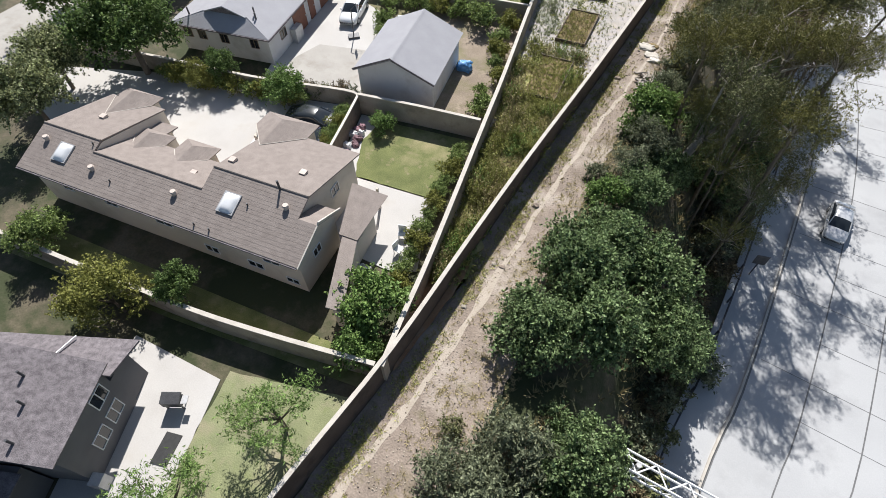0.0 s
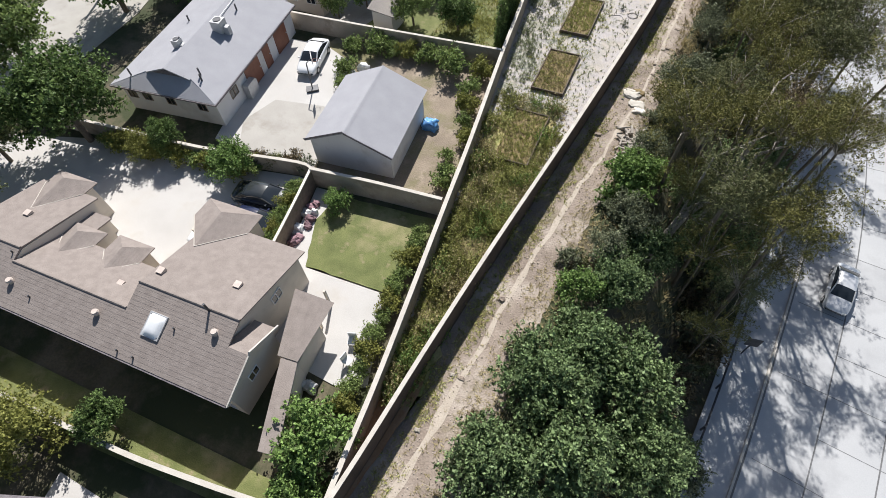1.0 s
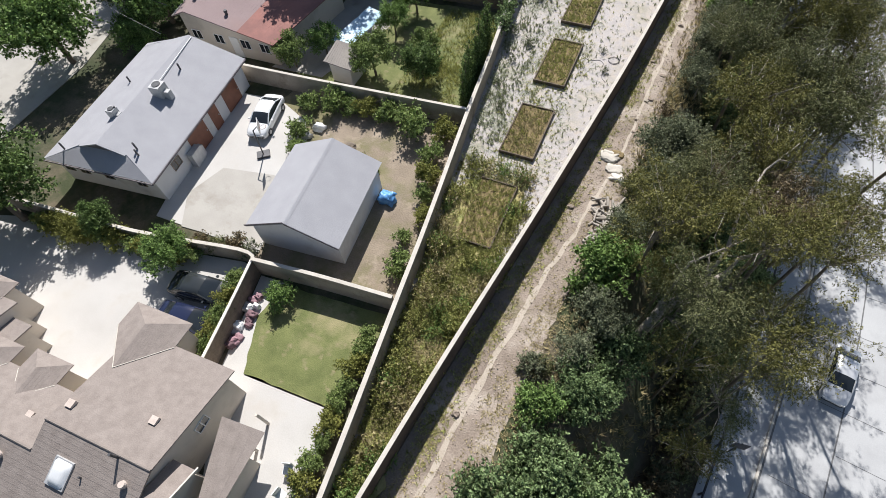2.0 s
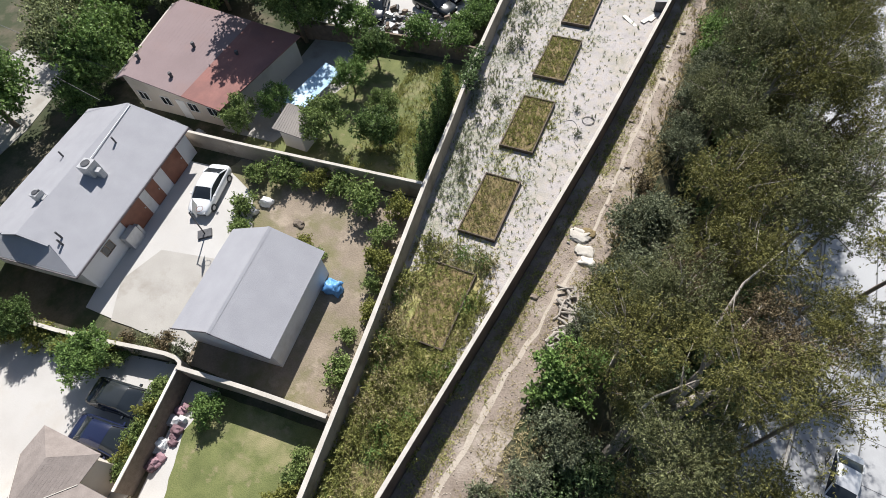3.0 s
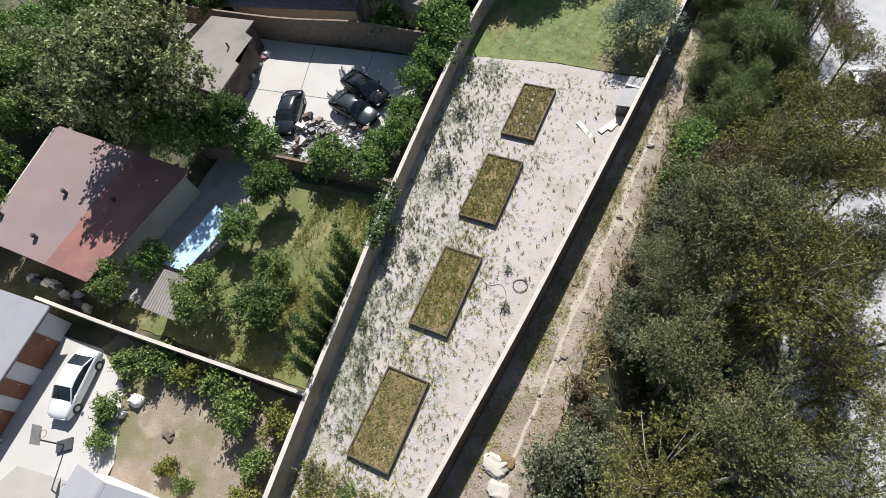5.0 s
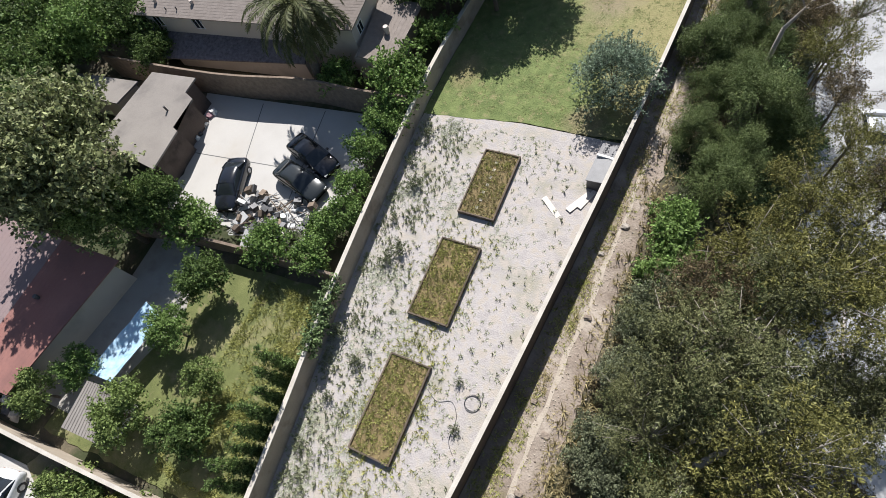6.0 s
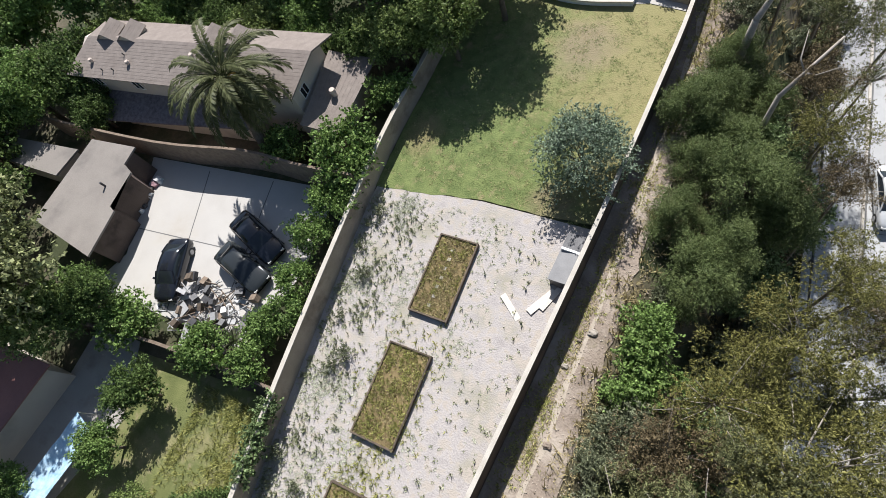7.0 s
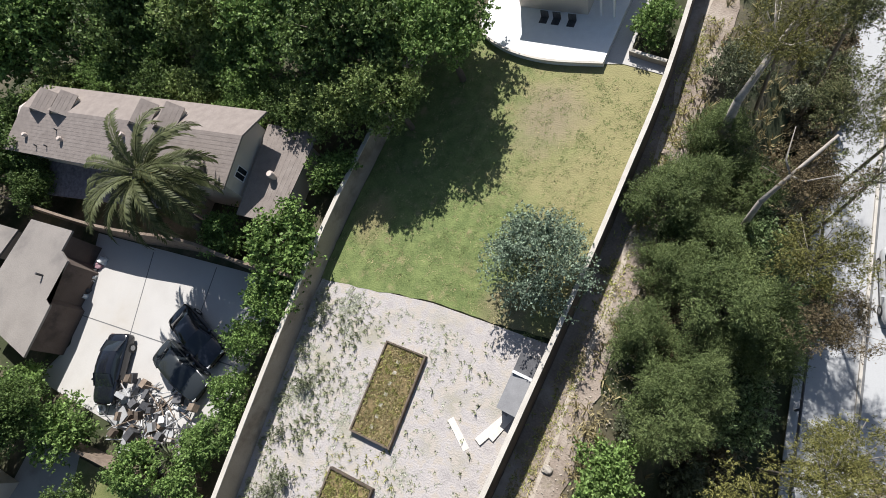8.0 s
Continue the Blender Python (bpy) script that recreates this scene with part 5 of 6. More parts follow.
plant(big_tree, [(-27.2, -28.8, 4.6, 4.2), (-33.0, -5.6, 3.6, 4.2), (-36.5, 3.6, 4.0, 4.6), (-31, 8.5, 4.4, 4.2), (-1.0, 36.6, 5.0, 3.0), (-2.8, 32.4, 4.2, 2.6), (-6.4, 35.2, 5.6, 4.0), (-12.4, 36.0, 4.8, 4.2), (-18.6, 35.4, 4.8, 4.2), (-26.5, 34.2, 4.8, 4.4), (-35.5, 30.8, 5.0, 5.0), (-6.2, 31.0, 3.4, 2.6), (-33, 22, 3.5, 3.4), (-2.5, 40.5, 5.0, 3.6), (-10, 42, 5.5, 4.6), (-31, 41, 5.5, 5.0)])
plant(big_tree, [(-42.0, 17.5, 4, 4.6), (-35.6, 18.8, 4, 3.6), (-38.6, 13.4, 3.6, 3.4), (-29.4, 19.6, 2.4, 2.2), (-38, -14, 4, 4.4), (-40, -24, 4, 4.6), (-37, 13, 4, 4.2), (-44, 24, 4, 5), (-19.2, 4.6, 4.6, 2.8), (-17.0, 6.8, 3.6, 2.2), (-14, 30.2, 2.4, 2.4), (-18, 30.4, 2.6, 2.6), (-22.5, 30, 2.6, 2.8), (-27.5, 29, 2.6, 2.8), (-32, 27, 2.6, 3.0), (-9.5, 31, 2.6, 2.4), (-4, 38.4, 3.6, 3.0)])
finish(big_tree)
pale_tree = [tree_kind("large_tree", "large grey-green broadleaf tree with pale leaf tips", "tree", YARD, LEAF_PALE, BARK, 4.2, 110, 26000, 0.24, 0.6, 151 + i, 0.25, 8, small=0.13, large=0.28, inner=0.4) for i in range(2)]
plant(pale_tree, [(-33.0, 4.0, 3.4, 3.4), (-38.6, 6.6, 4.0, 3.8), (-41.0, -1.0, 4.0, 4.0), (-21.0, 5.8, 8.2, 5.2), (-28.4, -37.4, 3.8, 3.0), (-31.5, -33.0, 3.0, 2.8), (-35.0, -6.5, 4.4, 3.4)])
finish(pale_tree)
top_tree = [tree_kind("large_tree", "large bright green shade tree", "tree", YARD, LEAF_BRIGHT, BARK, 4.2, 110, 22000, 0.25, 0.6, 161 + i, 0.25, 8, small=0.13, large=0.28, inner=0.4) for i in range(2)]
plant(top_tree, [(-29.8, 6.4, 3.0, 3.0), (-35.4, 9.6, 4.0, 3.4), (-42.0, 8.0, 4.0, 4.0), (-4.6, 33.4, 2.6, 2.2), (-15.6, 33.0, 3.2, 2.8), (-24.0, 33.6, 3.4, 3.0), (-29.6, 31.6, 3.2, 2.8), (-8.6, 38.6, 7.2, 3.4), (-13.8, 40.4, 7.0, 3.4), (-27.6, 36.4, 6.6, 3.6), (-33.6, 33.0, 6.8, 3.4), (-20.8, 39.6, 6.8, 3.2), (-39.0, 28.0, 6.4, 3.6)])
finish(top_tree)
bright = [tree_kind("citrus_tree", "bright green leafy citrus tree", "tree", YARD, LEAF_BRIGHT, BARK, 1.8, 26, 6500, 0.18, 0.6, 91 + i, 0.09, 4) for i in range(3)]
plant(bright, [(2.4, -40.8, 1.6, 2.0), (2.9, -43.4, 1.0, 1.5), (-4.7, 11.3, 1.4, 1.3), (-5.0, 7.9, 1.4, 1.4), (-5.6, 16.2, 1.5, 1.4), (-6.2, 22.3, 2.1, 2.4), (-14.8, 6.9, 1.6, 1.9), (-19.7, 6.6, 1.6, 2.2), (-5.6, 18.9, 1.6, 1.6), (-5.2, 13.4, 1.3, 1.3), (-5.4, 10.0, 1.3, 1.3), (-5.6, 27.6, 1.6, 1.5), (-8.4, 7.4, 1.6, 1.6), (-11.0, 21.6, 1.6, 1.6), (9.6, 42.0, 1.0, 1.4), (-5.2, -26.6, 0.75, 0.95)])
finish(bright)
fruit = [tree_kind("shrub", "small rounded green shrub in a dirt yard", "shrub", "shrubs in the yards", (LEAF_SHRUB, LEAF_SHRUB, LEAF_YELLOW)[i], BARK, 1.1, 26, 3000, 0.15, 0.6, 101 + i, 0.05, 1.2, small=0.16, large=0.34, inner=0.35) for i in range(3)]
plant(fruit, [(-13.3, -10.7, 0.7, 0.9), (-11.2, -10.1, 0.8, 1.1), (-8.4, -9.6, 0.7, 0.8), (-6.6, -9.3, 0.8, 1.0), (-3.9, -10.2, 1.1, 1.25), (-1.5, -9.6, 0.8, 0.9), (-12.6, -13.6, 0.6, 0.9), (-11.5, -15.2, 0.5, 0.7), (-0.9, -13.9, 0.7, 0.85), (-0.5, -15.6, 0.6, 0.6), (-1.5, -12.0, 0.7, 0.85), (-6.6, -14.6, 0.4, 0.6), (-5.2, -15.0, 0.3, 0.5), (0.7, -21.4, 0.7, 0.9), (0.5, -17.4, 0.7, 0.7), (-0.1, -19.4, 0.5, 0.55), (-9.9, -9.9, 0.6, 0.7)], scale=1.2)
plant(fruit, [(1.3 + 0.12 * i, -26.4 - 1.1 * i, 0.6, 0.62 + 0.12 * (i % 3)) for i in range(12)])
plant(fruit, [(-8.6 + 0.16 * i, -26.6 - 0.75 * i, 0.8, 0.75) for i in range(7)])
plant(fruit, [(-25.6 + 0.85 * i + 0.3 * (i % 2), -28.5 + 0.14 * i, 0.6, 0.6 + 0.25 * (i % 3)) for i in range(16)])
finish(fruit)
gold = [tree_kind("yellow_tree", "yellow-green garden tree with fine leaves", "tree", YARD, LEAF_YELLOW, BARK, 2.6, 34, 13000, 0.16, 0.5, 111, 0.1, 5)]
plant(gold, [(-11.3, -47.0, 2.1, 2.5), (-21.5, -28.4, 1.4, 1.3)])
finish(gold)
airy = [tree_kind("airy_pine", "sparse pale green young pine on a lawn", "tree", YARD, LEAF_BRIGHT, BARK, 2.3, 17, 5600, 0.2, 0.22, 121, 0.12, 6, 15, inner=0.55, small=0.2, large=0.3)]
plant(airy, [(1.8, -48.5, 2.6, 2.2), (-0.4, -53.9, 2.2, 2.4), (1.0, -56.6, 2.0, 2.2)])
finish(airy)
silver = [tree_kind("silver_bush", "round grey-green tree with small leaves on a lawn", "tree", YARD, LEAF_SILVER, BARK, 2.5, 90, 30000, 0.105, 0.55, 131, 0.12, 4, tall=0.85)]
plant(silver, [(8.6, 25.9, 2.3, 2.7)])
finish(silver)


def cypress():
    proto = thing("cypress", pose(0, 0, -500), "narrow dark green cypress in a row by a wall", "tree", "cypress row")
    clumps = [(random.uniform(-0.12, 0.12), random.uniform(-0.12, 0.12), 0.35 + 0.32 * i, 0.33 * (1 - (i / 13.5) ** 2) + 0.06) for i in range(13)]
    bm = bmesh.new()
    tube(bm, [(0, 0, -0.1), (0, 0, 3.9)], [0.07, 0.02], 6)
    part("trunk", bm, BARK, proto)
    ob = new("crown", leaf_mesh("cypress_crown", LEAF_DARK, clumps, 4200, 0.12, 0.4, 5, 0.8, -0.6, 4, 0.7))
    ob.parent = proto
    for i in range(9):
        y = -6.4 + i * 0.95
        s = 0.95 + 0.12 * ((i * 7) % 3)
        copy_thing(proto, pose(along(FENCE_LINE, y) - 0.9, y, 0, 0, 0, i * 70) @ Matrix.Diagonal((s, s, s, 1)))
    for o in (*proto.children_recursive, proto):
        bpy.data.objects.remove(o)


cypress()
ivy_rows = [(along(FENCE_LINE, 2.6 + 0.4 * i) + 0.1 * math.sin(i * 2.1), 2.6 + 0.4 * i, 1.55 + 0.25 * math.sin(i * 1.3), 0.5) for i in range(11)]
ivy = new("ivy", leaf_mesh("ivy", LEAF_BUSH, ivy_rows, 4200, 0.16, 0.7, 9, 0.7))
tagged(ivy, "dense green ivy growing over a garden wall", "ivy")


def palm():
    p = thing("palm", pose(-12.4, 22.3, 0.3), "tall date palm with arching grey-green fronds", "palm tree")
    bm = bmesh.new()
    n = 16
    tube(bm, [(-0.5 + 0.5 * i / n, -1.3 + 1.3 * i / n, -0.1 + 7.2 * i / n) for i in range(n + 1)], [0.34 + (0.05 if i % 2 else 0) - 0.1 * i / n for i in range(n + 1)], 12)
    part("trunk", bm, BARK, p)
    rnd = random.Random(3)
    for i in range(44):
        a, up = i * 2.399, 1.15 - 1.75 * i / 44
        bm = bmesh.new()
        pts, L = [], rnd.uniform(3.9, 4.8)
        q, el = Vector((0, 0, 7.1)), up
        for k in range(13):
            pts.append(q.copy())
            q += Vector((math.cos(a) * math.cos(el), math.sin(a) * math.cos(el), math.sin(el))) * (L / 12)
            el -= 0.11 + 0.008 * k
        tube(bm, pts, [0.05 - 0.0035 * k for k in range(13)], 4)
        for k in range(2, 13):
            for f in (0.0, 0.25, 0.5, 0.75):
                if k == 12 and f:
                    continue
                o = pts[k].lerp(pts[min(k + 1, 12)], f)
                d = (pts[k] - pts[k - 1]).normalized()
                sv = d.cross(Vector((0, 0, 1))).normalized()
                ll = 0.55 * math.sin(math.pi * (0.12 + 0.8 * k / 13)) + 0.12
                for s in (-1, 1):
                    tip = o + sv * s * ll * 0.7 + d * ll * 0.6 + Vector((0, 0, 0.05 - rnd.uniform(0.1, 0.3)))
                    w = d * 0.085
                    bm.faces.new([bm.verts.new(x) for x in (o - w, o.lerp(tip, 0.45) + Vector((0, 0, 0.05)) - w * 0.9, tip, o.lerp(tip, 0.45) + Vector((0, 0, 0.05)) + w * 0.9)])
        part("frond", bm, LEAF_PALM, p)
    bm = bmesh.new()
    for i in range(26):
        a = i * 2.4
        e = Vector((math.cos(a) * 0.7, math.sin(a) * 0.7, 6.9 - 0.25 * (i % 3)))
        tube(bm, [(0, 0, 7.0), e * 0.6 + Vector((0, 0, 3.0)), e], [0.03, 0.03, 0.06], 4)
    part("fruit_stalks", bm, surface("date_stalks", (0.40, 0.24, 0.05), (0.55, 0.36, 0.10), 3, 0.7, 0.2, 12), p, "orange fruit stalks")


palm()


def yucca(x, y, s):
    p = thing("yucca", pose(x, y, 0), "spiky green yucca rosette", "yucca")
    bm = bmesh.new()
    for i in range(60):
        a, el = i * 2.399, 1.3 - 1.2 * i / 60
        d = Vector((math.cos(a) * math.cos(el), math.sin(a) * math.cos(el), math.sin(el)))
        w = d.cross(Vector((0, 0, 1))).normalized() * 0.05 * s
        o, t = Vector((0, 0, 0.7 * s)), Vector((0, 0, 0.7 * s)) + d * 1.0 * s
        bm.faces.new([bm.verts.new(q) for q in (o - w, o + w, o.lerp(t, 0.5) + w, t, o.lerp(t, 0.5) - w)])
    part("leaves", bm, LEAF_GREY, p)
    bm = bmesh.new()
    tube(bm, [(0, 0, -0.05), (0, 0, 0.8 * s)], [0.12 * s, 0.1 * s], 7)
    part("trunk", bm, BARK, p)


yucca(-7.4, 8.6, 1.0)


# ---- weeds and grass ----
def tufts(name, material, points, height, blades, width, label, seed, category="weeds", spread=0.24):
    """Grass tufts of thin blades at points (x, y, z, scale)."""
    rng = np.random.default_rng(seed)
    p = np.repeat(np.array(points, dtype=float), blades, axis=0)
    n = len(p)
    a = rng.uniform(0, 6.283, n)
    d = np.stack([np.cos(a), np.sin(a), np.zeros(n)], 1)
    s = p[:, 3:4]
    base = p[:, :3] + d * rng.uniform(0, 0.07, (n, 1)) * s
    tip = base + d * rng.uniform(0.03, spread, (n, 1)) * s
    tip[:, 2] += height * rng.uniform(0.45, 1.15, n) * s[:, 0]
    w = np.stack([-d[:, 1], d[:, 0], d[:, 2]], 1) * width * s
    v = np.stack([base - w, base + w, tip], 1).reshape(-1, 3)
    me = bpy.data.meshes.new(name)
    me.from_pydata(v.tolist(), [], np.arange(n * 3).reshape(-1, 3).tolist())
    me.materials.append(material)
    return tagged(new(name, me), label, category, kind="stuff")


BEDS = [(3.25, 17.0, 2.52, 5.1), (3.37, 9.72, 2.7, 5.4), (3.73, 1.65, 2.62, 5.7), (4.08, -6.75, 2.7, 5.4), (4.15, -15.05, 2.75, 5.6)]


def in_bed(x, y, pad=0.1):
    return any(abs(x - bx) < w / 2 + pad and abs(y - by) < l / 2 + pad for bx, by, w, l in BEDS)


def garden_points(n, y0, y1, seed, keep):
    rnd, out = random.Random(seed), []
    while len(out) < n:
        y = rnd.uniform(y0, y1)
        x = rnd.uniform(along(FENCE_LINE, y) + 0.25, along(WALL_LINE, y) - 0.25)
        if in_bed(x, y) or rnd.random() > keep(x, y, (x - along(FENCE_LINE, y)) / (along(WALL_LINE, y) - along(FENCE_LINE, y))):
            continue
        out.append((x, y, 0.0, rnd.uniform(0.55, 1.35)))
    return out


def fringe_points(n, seed):
    rnd, out = random.Random(seed), []
    while len(out) < n:
        bx, by, w, l = BEDS[rnd.choice((1, 2, 2, 4, 4, 3))]
        x, y = bx + rnd.gauss(0, w * 0.42), by + rnd.gauss(-0.25, l * 0.42)
        if not in_bed(x, y, 0.03):
            out.append((x, y, 0.0, rnd.uniform(0.5, 1.3)))
    return out


clump = lambda x, y, k: max(0.0, 0.5 + 0.9 * noise.noise((x * k, y * k, 1.7)))
tufts("grey_weeds", GRASS_GREY, garden_points(3600, -12, 21.4, 1, lambda x, y, u: clump(x, y, 0.45) ** 2 * max(0.04, 1.05 - 1.2 * u)), 0.055, 9, 0.02, "pale grey-green weeds on gravel", 1, spread=0.15)
tufts("fence_weeds", GRASS_SAGE, garden_points(1300, -9, 21, 6, lambda x, y, u: clump(x, y, 0.7) * (1 if u < 0.3 else 0.06)), 0.24, 9, 0.024, "sage green weeds beside a garden wall", 6, spread=0.15)
tufts("dark_weeds", GRASS_SAGE, garden_points(800, -12, 21.6, 2, lambda x, y, u: clump(x, y, 0.9) * (1.0 - 0.5 * u)), 0.1, 8, 0.022, "small dark green weeds on gravel", 2, spread=0.14)
tufts("bed_fringe", GRASS_GREEN, fringe_points(900, 7), 0.22, 8, 0.022, "yellow-green grass round garden beds", 7, "grass")
tufts("rough_grass", GRASS_GREEN, garden_points(1900, -36, -10.5, 3, lambda x, y, u: clump(x, y, 0.35) * min(1.0, (-9.5 - y) / 5) * (1 if u < 0.85 or y < -19 else 0.25)), 0.17, 10, 0.03, "rough green and yellow grass between walls", 3, "grass")
tufts("dry_grass", GRASS_DRY, garden_points(2200, -36, -10.5, 4, lambda x, y, u: clump(x + 9, y, 0.4) * min(1.0, (-9.5 - y) / 4) * (1 if u < 0.8 or y < -19 else 0.2)), 0.15, 9, 0.028, "dry yellow grass between walls", 4, "grass")


def track_points(n, seed):
    rnd, out = random.Random(seed), []
    while len(out) < n:
        y = rnd.uniform(-52, 44)
        u = rnd.uniform(0.6, 6.4)
        wheel = 0.12 if 1.7 < u < 2.9 else 0.9
        x = along(WALL_LINE, y) + u
        if x < 14 and rnd.random() < clump(x, y, 0.5) * wheel:
            out.append((x, y, ground_height(x, y) - 0.01, rnd.uniform(0.5, 1.3)))
    return out


def verge_points(n, seed):
    rnd, out = random.Random(seed), []
    while len(out) < n:
        y, u = rnd.uniform(-52, 44), abs(rnd.gauss(0.9, 0.45)) + 0.15
        x = along(WALL_LINE, y) + u
        if rnd.random() < clump(x, y, 0.4):
            out.append((x, y, -0.36, rnd.uniform(0.5, 1.3)))
    return out


tufts("verge_grass", GRASS_GREEN, verge_points(2600, 15), 0.15, 8, 0.022, "green and yellow grass at the foot of a wall", 15, "grass")


def lawn_points(n, seed, x0, x1, y0, y1):
    rnd, out = random.Random(seed), []
    while len(out) < n:
        x, y = rnd.uniform(x0, x1), rnd.uniform(y0, y1)
        if along(FENCE_LINE, y) + 0.2 < x < along(WALL_LINE, y) - 0.2 and rnd.random() < clump(x, y, 0.8):
            out.append((x, y, 0.0, rnd.uniform(0.4, 1.2)))
    return out


tufts("lawn_grass", GRASS_LAWN, lawn_points(3800, 16, -4, 11, 22.6, 38.6), 0.05, 8, 0.02, "short uneven tufts in a patchy lawn", 16, "grass")
tufts("lawn_straw", GRASS_DRY, lawn_points(1500, 17, -4, 11, 22.6, 38.6), 0.05, 8, 0.02, "dry straw tufts in a patchy lawn", 17, "grass")
tufts("track_grass", GRASS_DRY, track_points(6000, 5), 0.14, 7, 0.02, "dry grass along a dirt track", 5, "grass")


def area_points(n, x0, x1, y0, y1, seed, k=0.5):
    rnd, out = random.Random(seed), []
    while len(out) < n:
        x, y = rnd.uniform(x0, x1), rnd.uniform(y0, y1)
        if rnd.random() < clump(x, y, k):
            out.append((x, y, 0.0, rnd.uniform(0.6, 1.4)))
    return out


tufts("orchard_grass", GRASS_GREEN, area_points(2600, -8, -2.6, -7.2, 5.5, 6), 0.25, 7, 0.015, "rough yellow-green grass under fruit trees", 6, "grass")
tufts("slope_scrub", GRASS_DRY, [(x, y, ground_height(x, y), s * 1.6) for x, y, _, s in area_points(2600, 12.4, 21, -50, 46, 7, 0.3)], 0.3, 7, 0.02, "dry scrub on a shaded slope", 7, "scrub")


def weed_kind(label, material, clumps, leaves, places, group, seed):
    """One bushy weed, set out again and again in several sizes."""
    proto = thing("weed_bush", pose(0, 0, -500), label, "weed", group)
    ob = new("leaves", leaf_mesh("weed_leaves", material, clumps, leaves, 0.12, 0.3, seed, 0.8, -0.6))
    ob.parent = proto
    for x, y, s, h in places:
        copy_thing(proto, pose(x, y, 0, 0, 0, x * 90 + y * 35) @ Matrix.Diagonal((s, s, s * h, 1)))
    for o in (*proto.children_recursive, proto):
        bpy.data.objects.remove(o)


def weeds():
    weed_kind("grey-green bushy weed on gravel", LEAF_GREY, [(0, 0, 0.3, 0.3), (0.12, 0.1, 0.22, 0.26), (-0.15, 0.05, 0.2, 0.25)], 480, [(x, y, s, 1.0) for x, y, s in ((-0.4, 10.6, 1.5), (-0.9, 9.8, 1.2), (-1.4, 4.2, 1.2), (0.6, 3.2, 1.1), (-0.2, -2.4, 0.8), (-2.6, 19.6, 1.1), (-1.6, 15.4, 1.3), (1.6, -11.0, 1.2), (-1.9, 12.6, 0.9), (1.0, -5.0, 0.8), (7.6, 2.0, 0.8), (6.8, 4.4, 0.7), (-2.8, 17.0, 0.9), (0.0, 0.6, 0.9))], "weeds in the garden", 3)
    low = [(0, 0, 0.12, 0.34), (0.35, 0.15, 0.1, 0.3), (-0.3, 0.22, 0.12, 0.32), (0.05, -0.34, 0.08, 0.28), (-0.34, -0.2, 0.08, 0.24)]
    for k, (material, label, n) in enumerate(((LEAF_WEED, "low yellow-green leafy weed between walls", 74), (LEAF_BRIGHT, "low bright green leafy weed between walls", 26), (LEAF_STRAW, "low dry straw-coloured weed between walls", 34))):
        spots = garden_points(n, -37, -11.0, 31 + k, lambda x, y, u: clump(x + 5 * k, y, 0.35) * min(1.0, (-9.5 - y) / 4) * (1 if u < 0.85 or y < -19 else 0.3))
        weed_kind(label, material, low, 620, [(x, y, 0.75 + 0.65 * q, 0.75 + 0.3 * (i % 3)) for i, (x, y, _, q) in enumerate(spots)], "weeds between the walls", 70 + k)


weeds()


# ---- raised beds ----
for i, (bx, by, w, l) in enumerate(BEDS):
    bed = thing("raised_bed", pose(bx, by, 0, 0, 0, 1.8), "raised timber garden bed full of dry grass", "garden bed", "garden beds")
    for r in ((-w / 2, w / 2, -l / 2, -l / 2 + 0.09), (-w / 2, w / 2, l / 2 - 0.09, l / 2), (-w / 2, -w / 2 + 0.09, -l / 2 + 0.09, l / 2 - 0.09), (w / 2 - 0.09, w / 2, -l / 2 + 0.09, l / 2 - 0.09)):
        if i == 4 and r[1] < -1:
            continue
        part("board", boxes((*r, 0, 0.31)), BED_TIMBER, bed)
    part("soil", boxes((-w / 2 + 0.09, w / 2 - 0.09, -l / 2 + 0.09, l / 2 - 0.09, 0.0, 0.2)), SOIL, bed, "dry brown soil")
    rnd = random.Random(i)
    for m, count, hh, nm in ((GRASS_DRY, 560 if i in (0, 3) else 260, 0.2, "dry_grass"), (GRASS_GREEN, 240 if i in (0, 3) else 620, 0.27, "green_grass")):
        pts = []
        while len(pts) < count:
            edge = 0.14 if i in (0, 3) else 0.05
            x, y = rnd.uniform(-w / 2 + edge, w / 2 - edge), rnd.uniform(-l / 2 + edge, l / 2 - edge)
            if rnd.random() < 0.25 + max(0, 0.6 + noise.noise((x * 1.1 + i * 7, y * 1.1, 3.0 if m is GRASS_DRY else 9.0))):
                pts.append((x, y, 0.19, rnd.uniform(0.45, 1.05)))
        g = tufts(nm, m, pts, hh, 9, 0.022, "", 20 + i, "grass")
        g.parent = bed
        del g["category"]
    if i == 0:
        for k in range(7):
            part("stepping_stone", boxes((-0.25 + 0.05 * (k % 2), -0.05 + 0.05 * (k % 2), -2.0 + 0.6 * k, -1.8 + 0.6 * k, 0.16, 0.24)), CAP, bed, "small pale stone")

# ---- things in the gravel garden ----
bins = thing("storage_box", pose(9.75, 20.3, 0, 0, 0, -3), "dark grey storage box with a pale lid edge against a wall", "storage box")
part("body", boxes((-0.5, 0.45, -1.6, 0.9, 0, 0.95)), DARK_METAL, bins)
bm = bmesh.new()
slab(bm, (-0.58, -1.65, 0.95), (0.48, -1.65, 1.15), (0.48, 0.2, 1.15), (-0.58, 0.2, 0.95), 0.06)
part("lid", bm, surface("grey_plastic", (0.16, 0.16, 0.165), (0.24, 0.24, 0.245), 2, 0.6, 0.1, 20), bins, "grey plastic lid")
bm = bmesh.new()
slab(bm, (-0.58, 0.34, 0.95), (0.48, 0.34, 1.15), (0.48, 1.3, 1.15), (-0.58, 1.3, 0.95), 0.06)
part("lid", bm, DARK_METAL, bins, "dark grey lid")
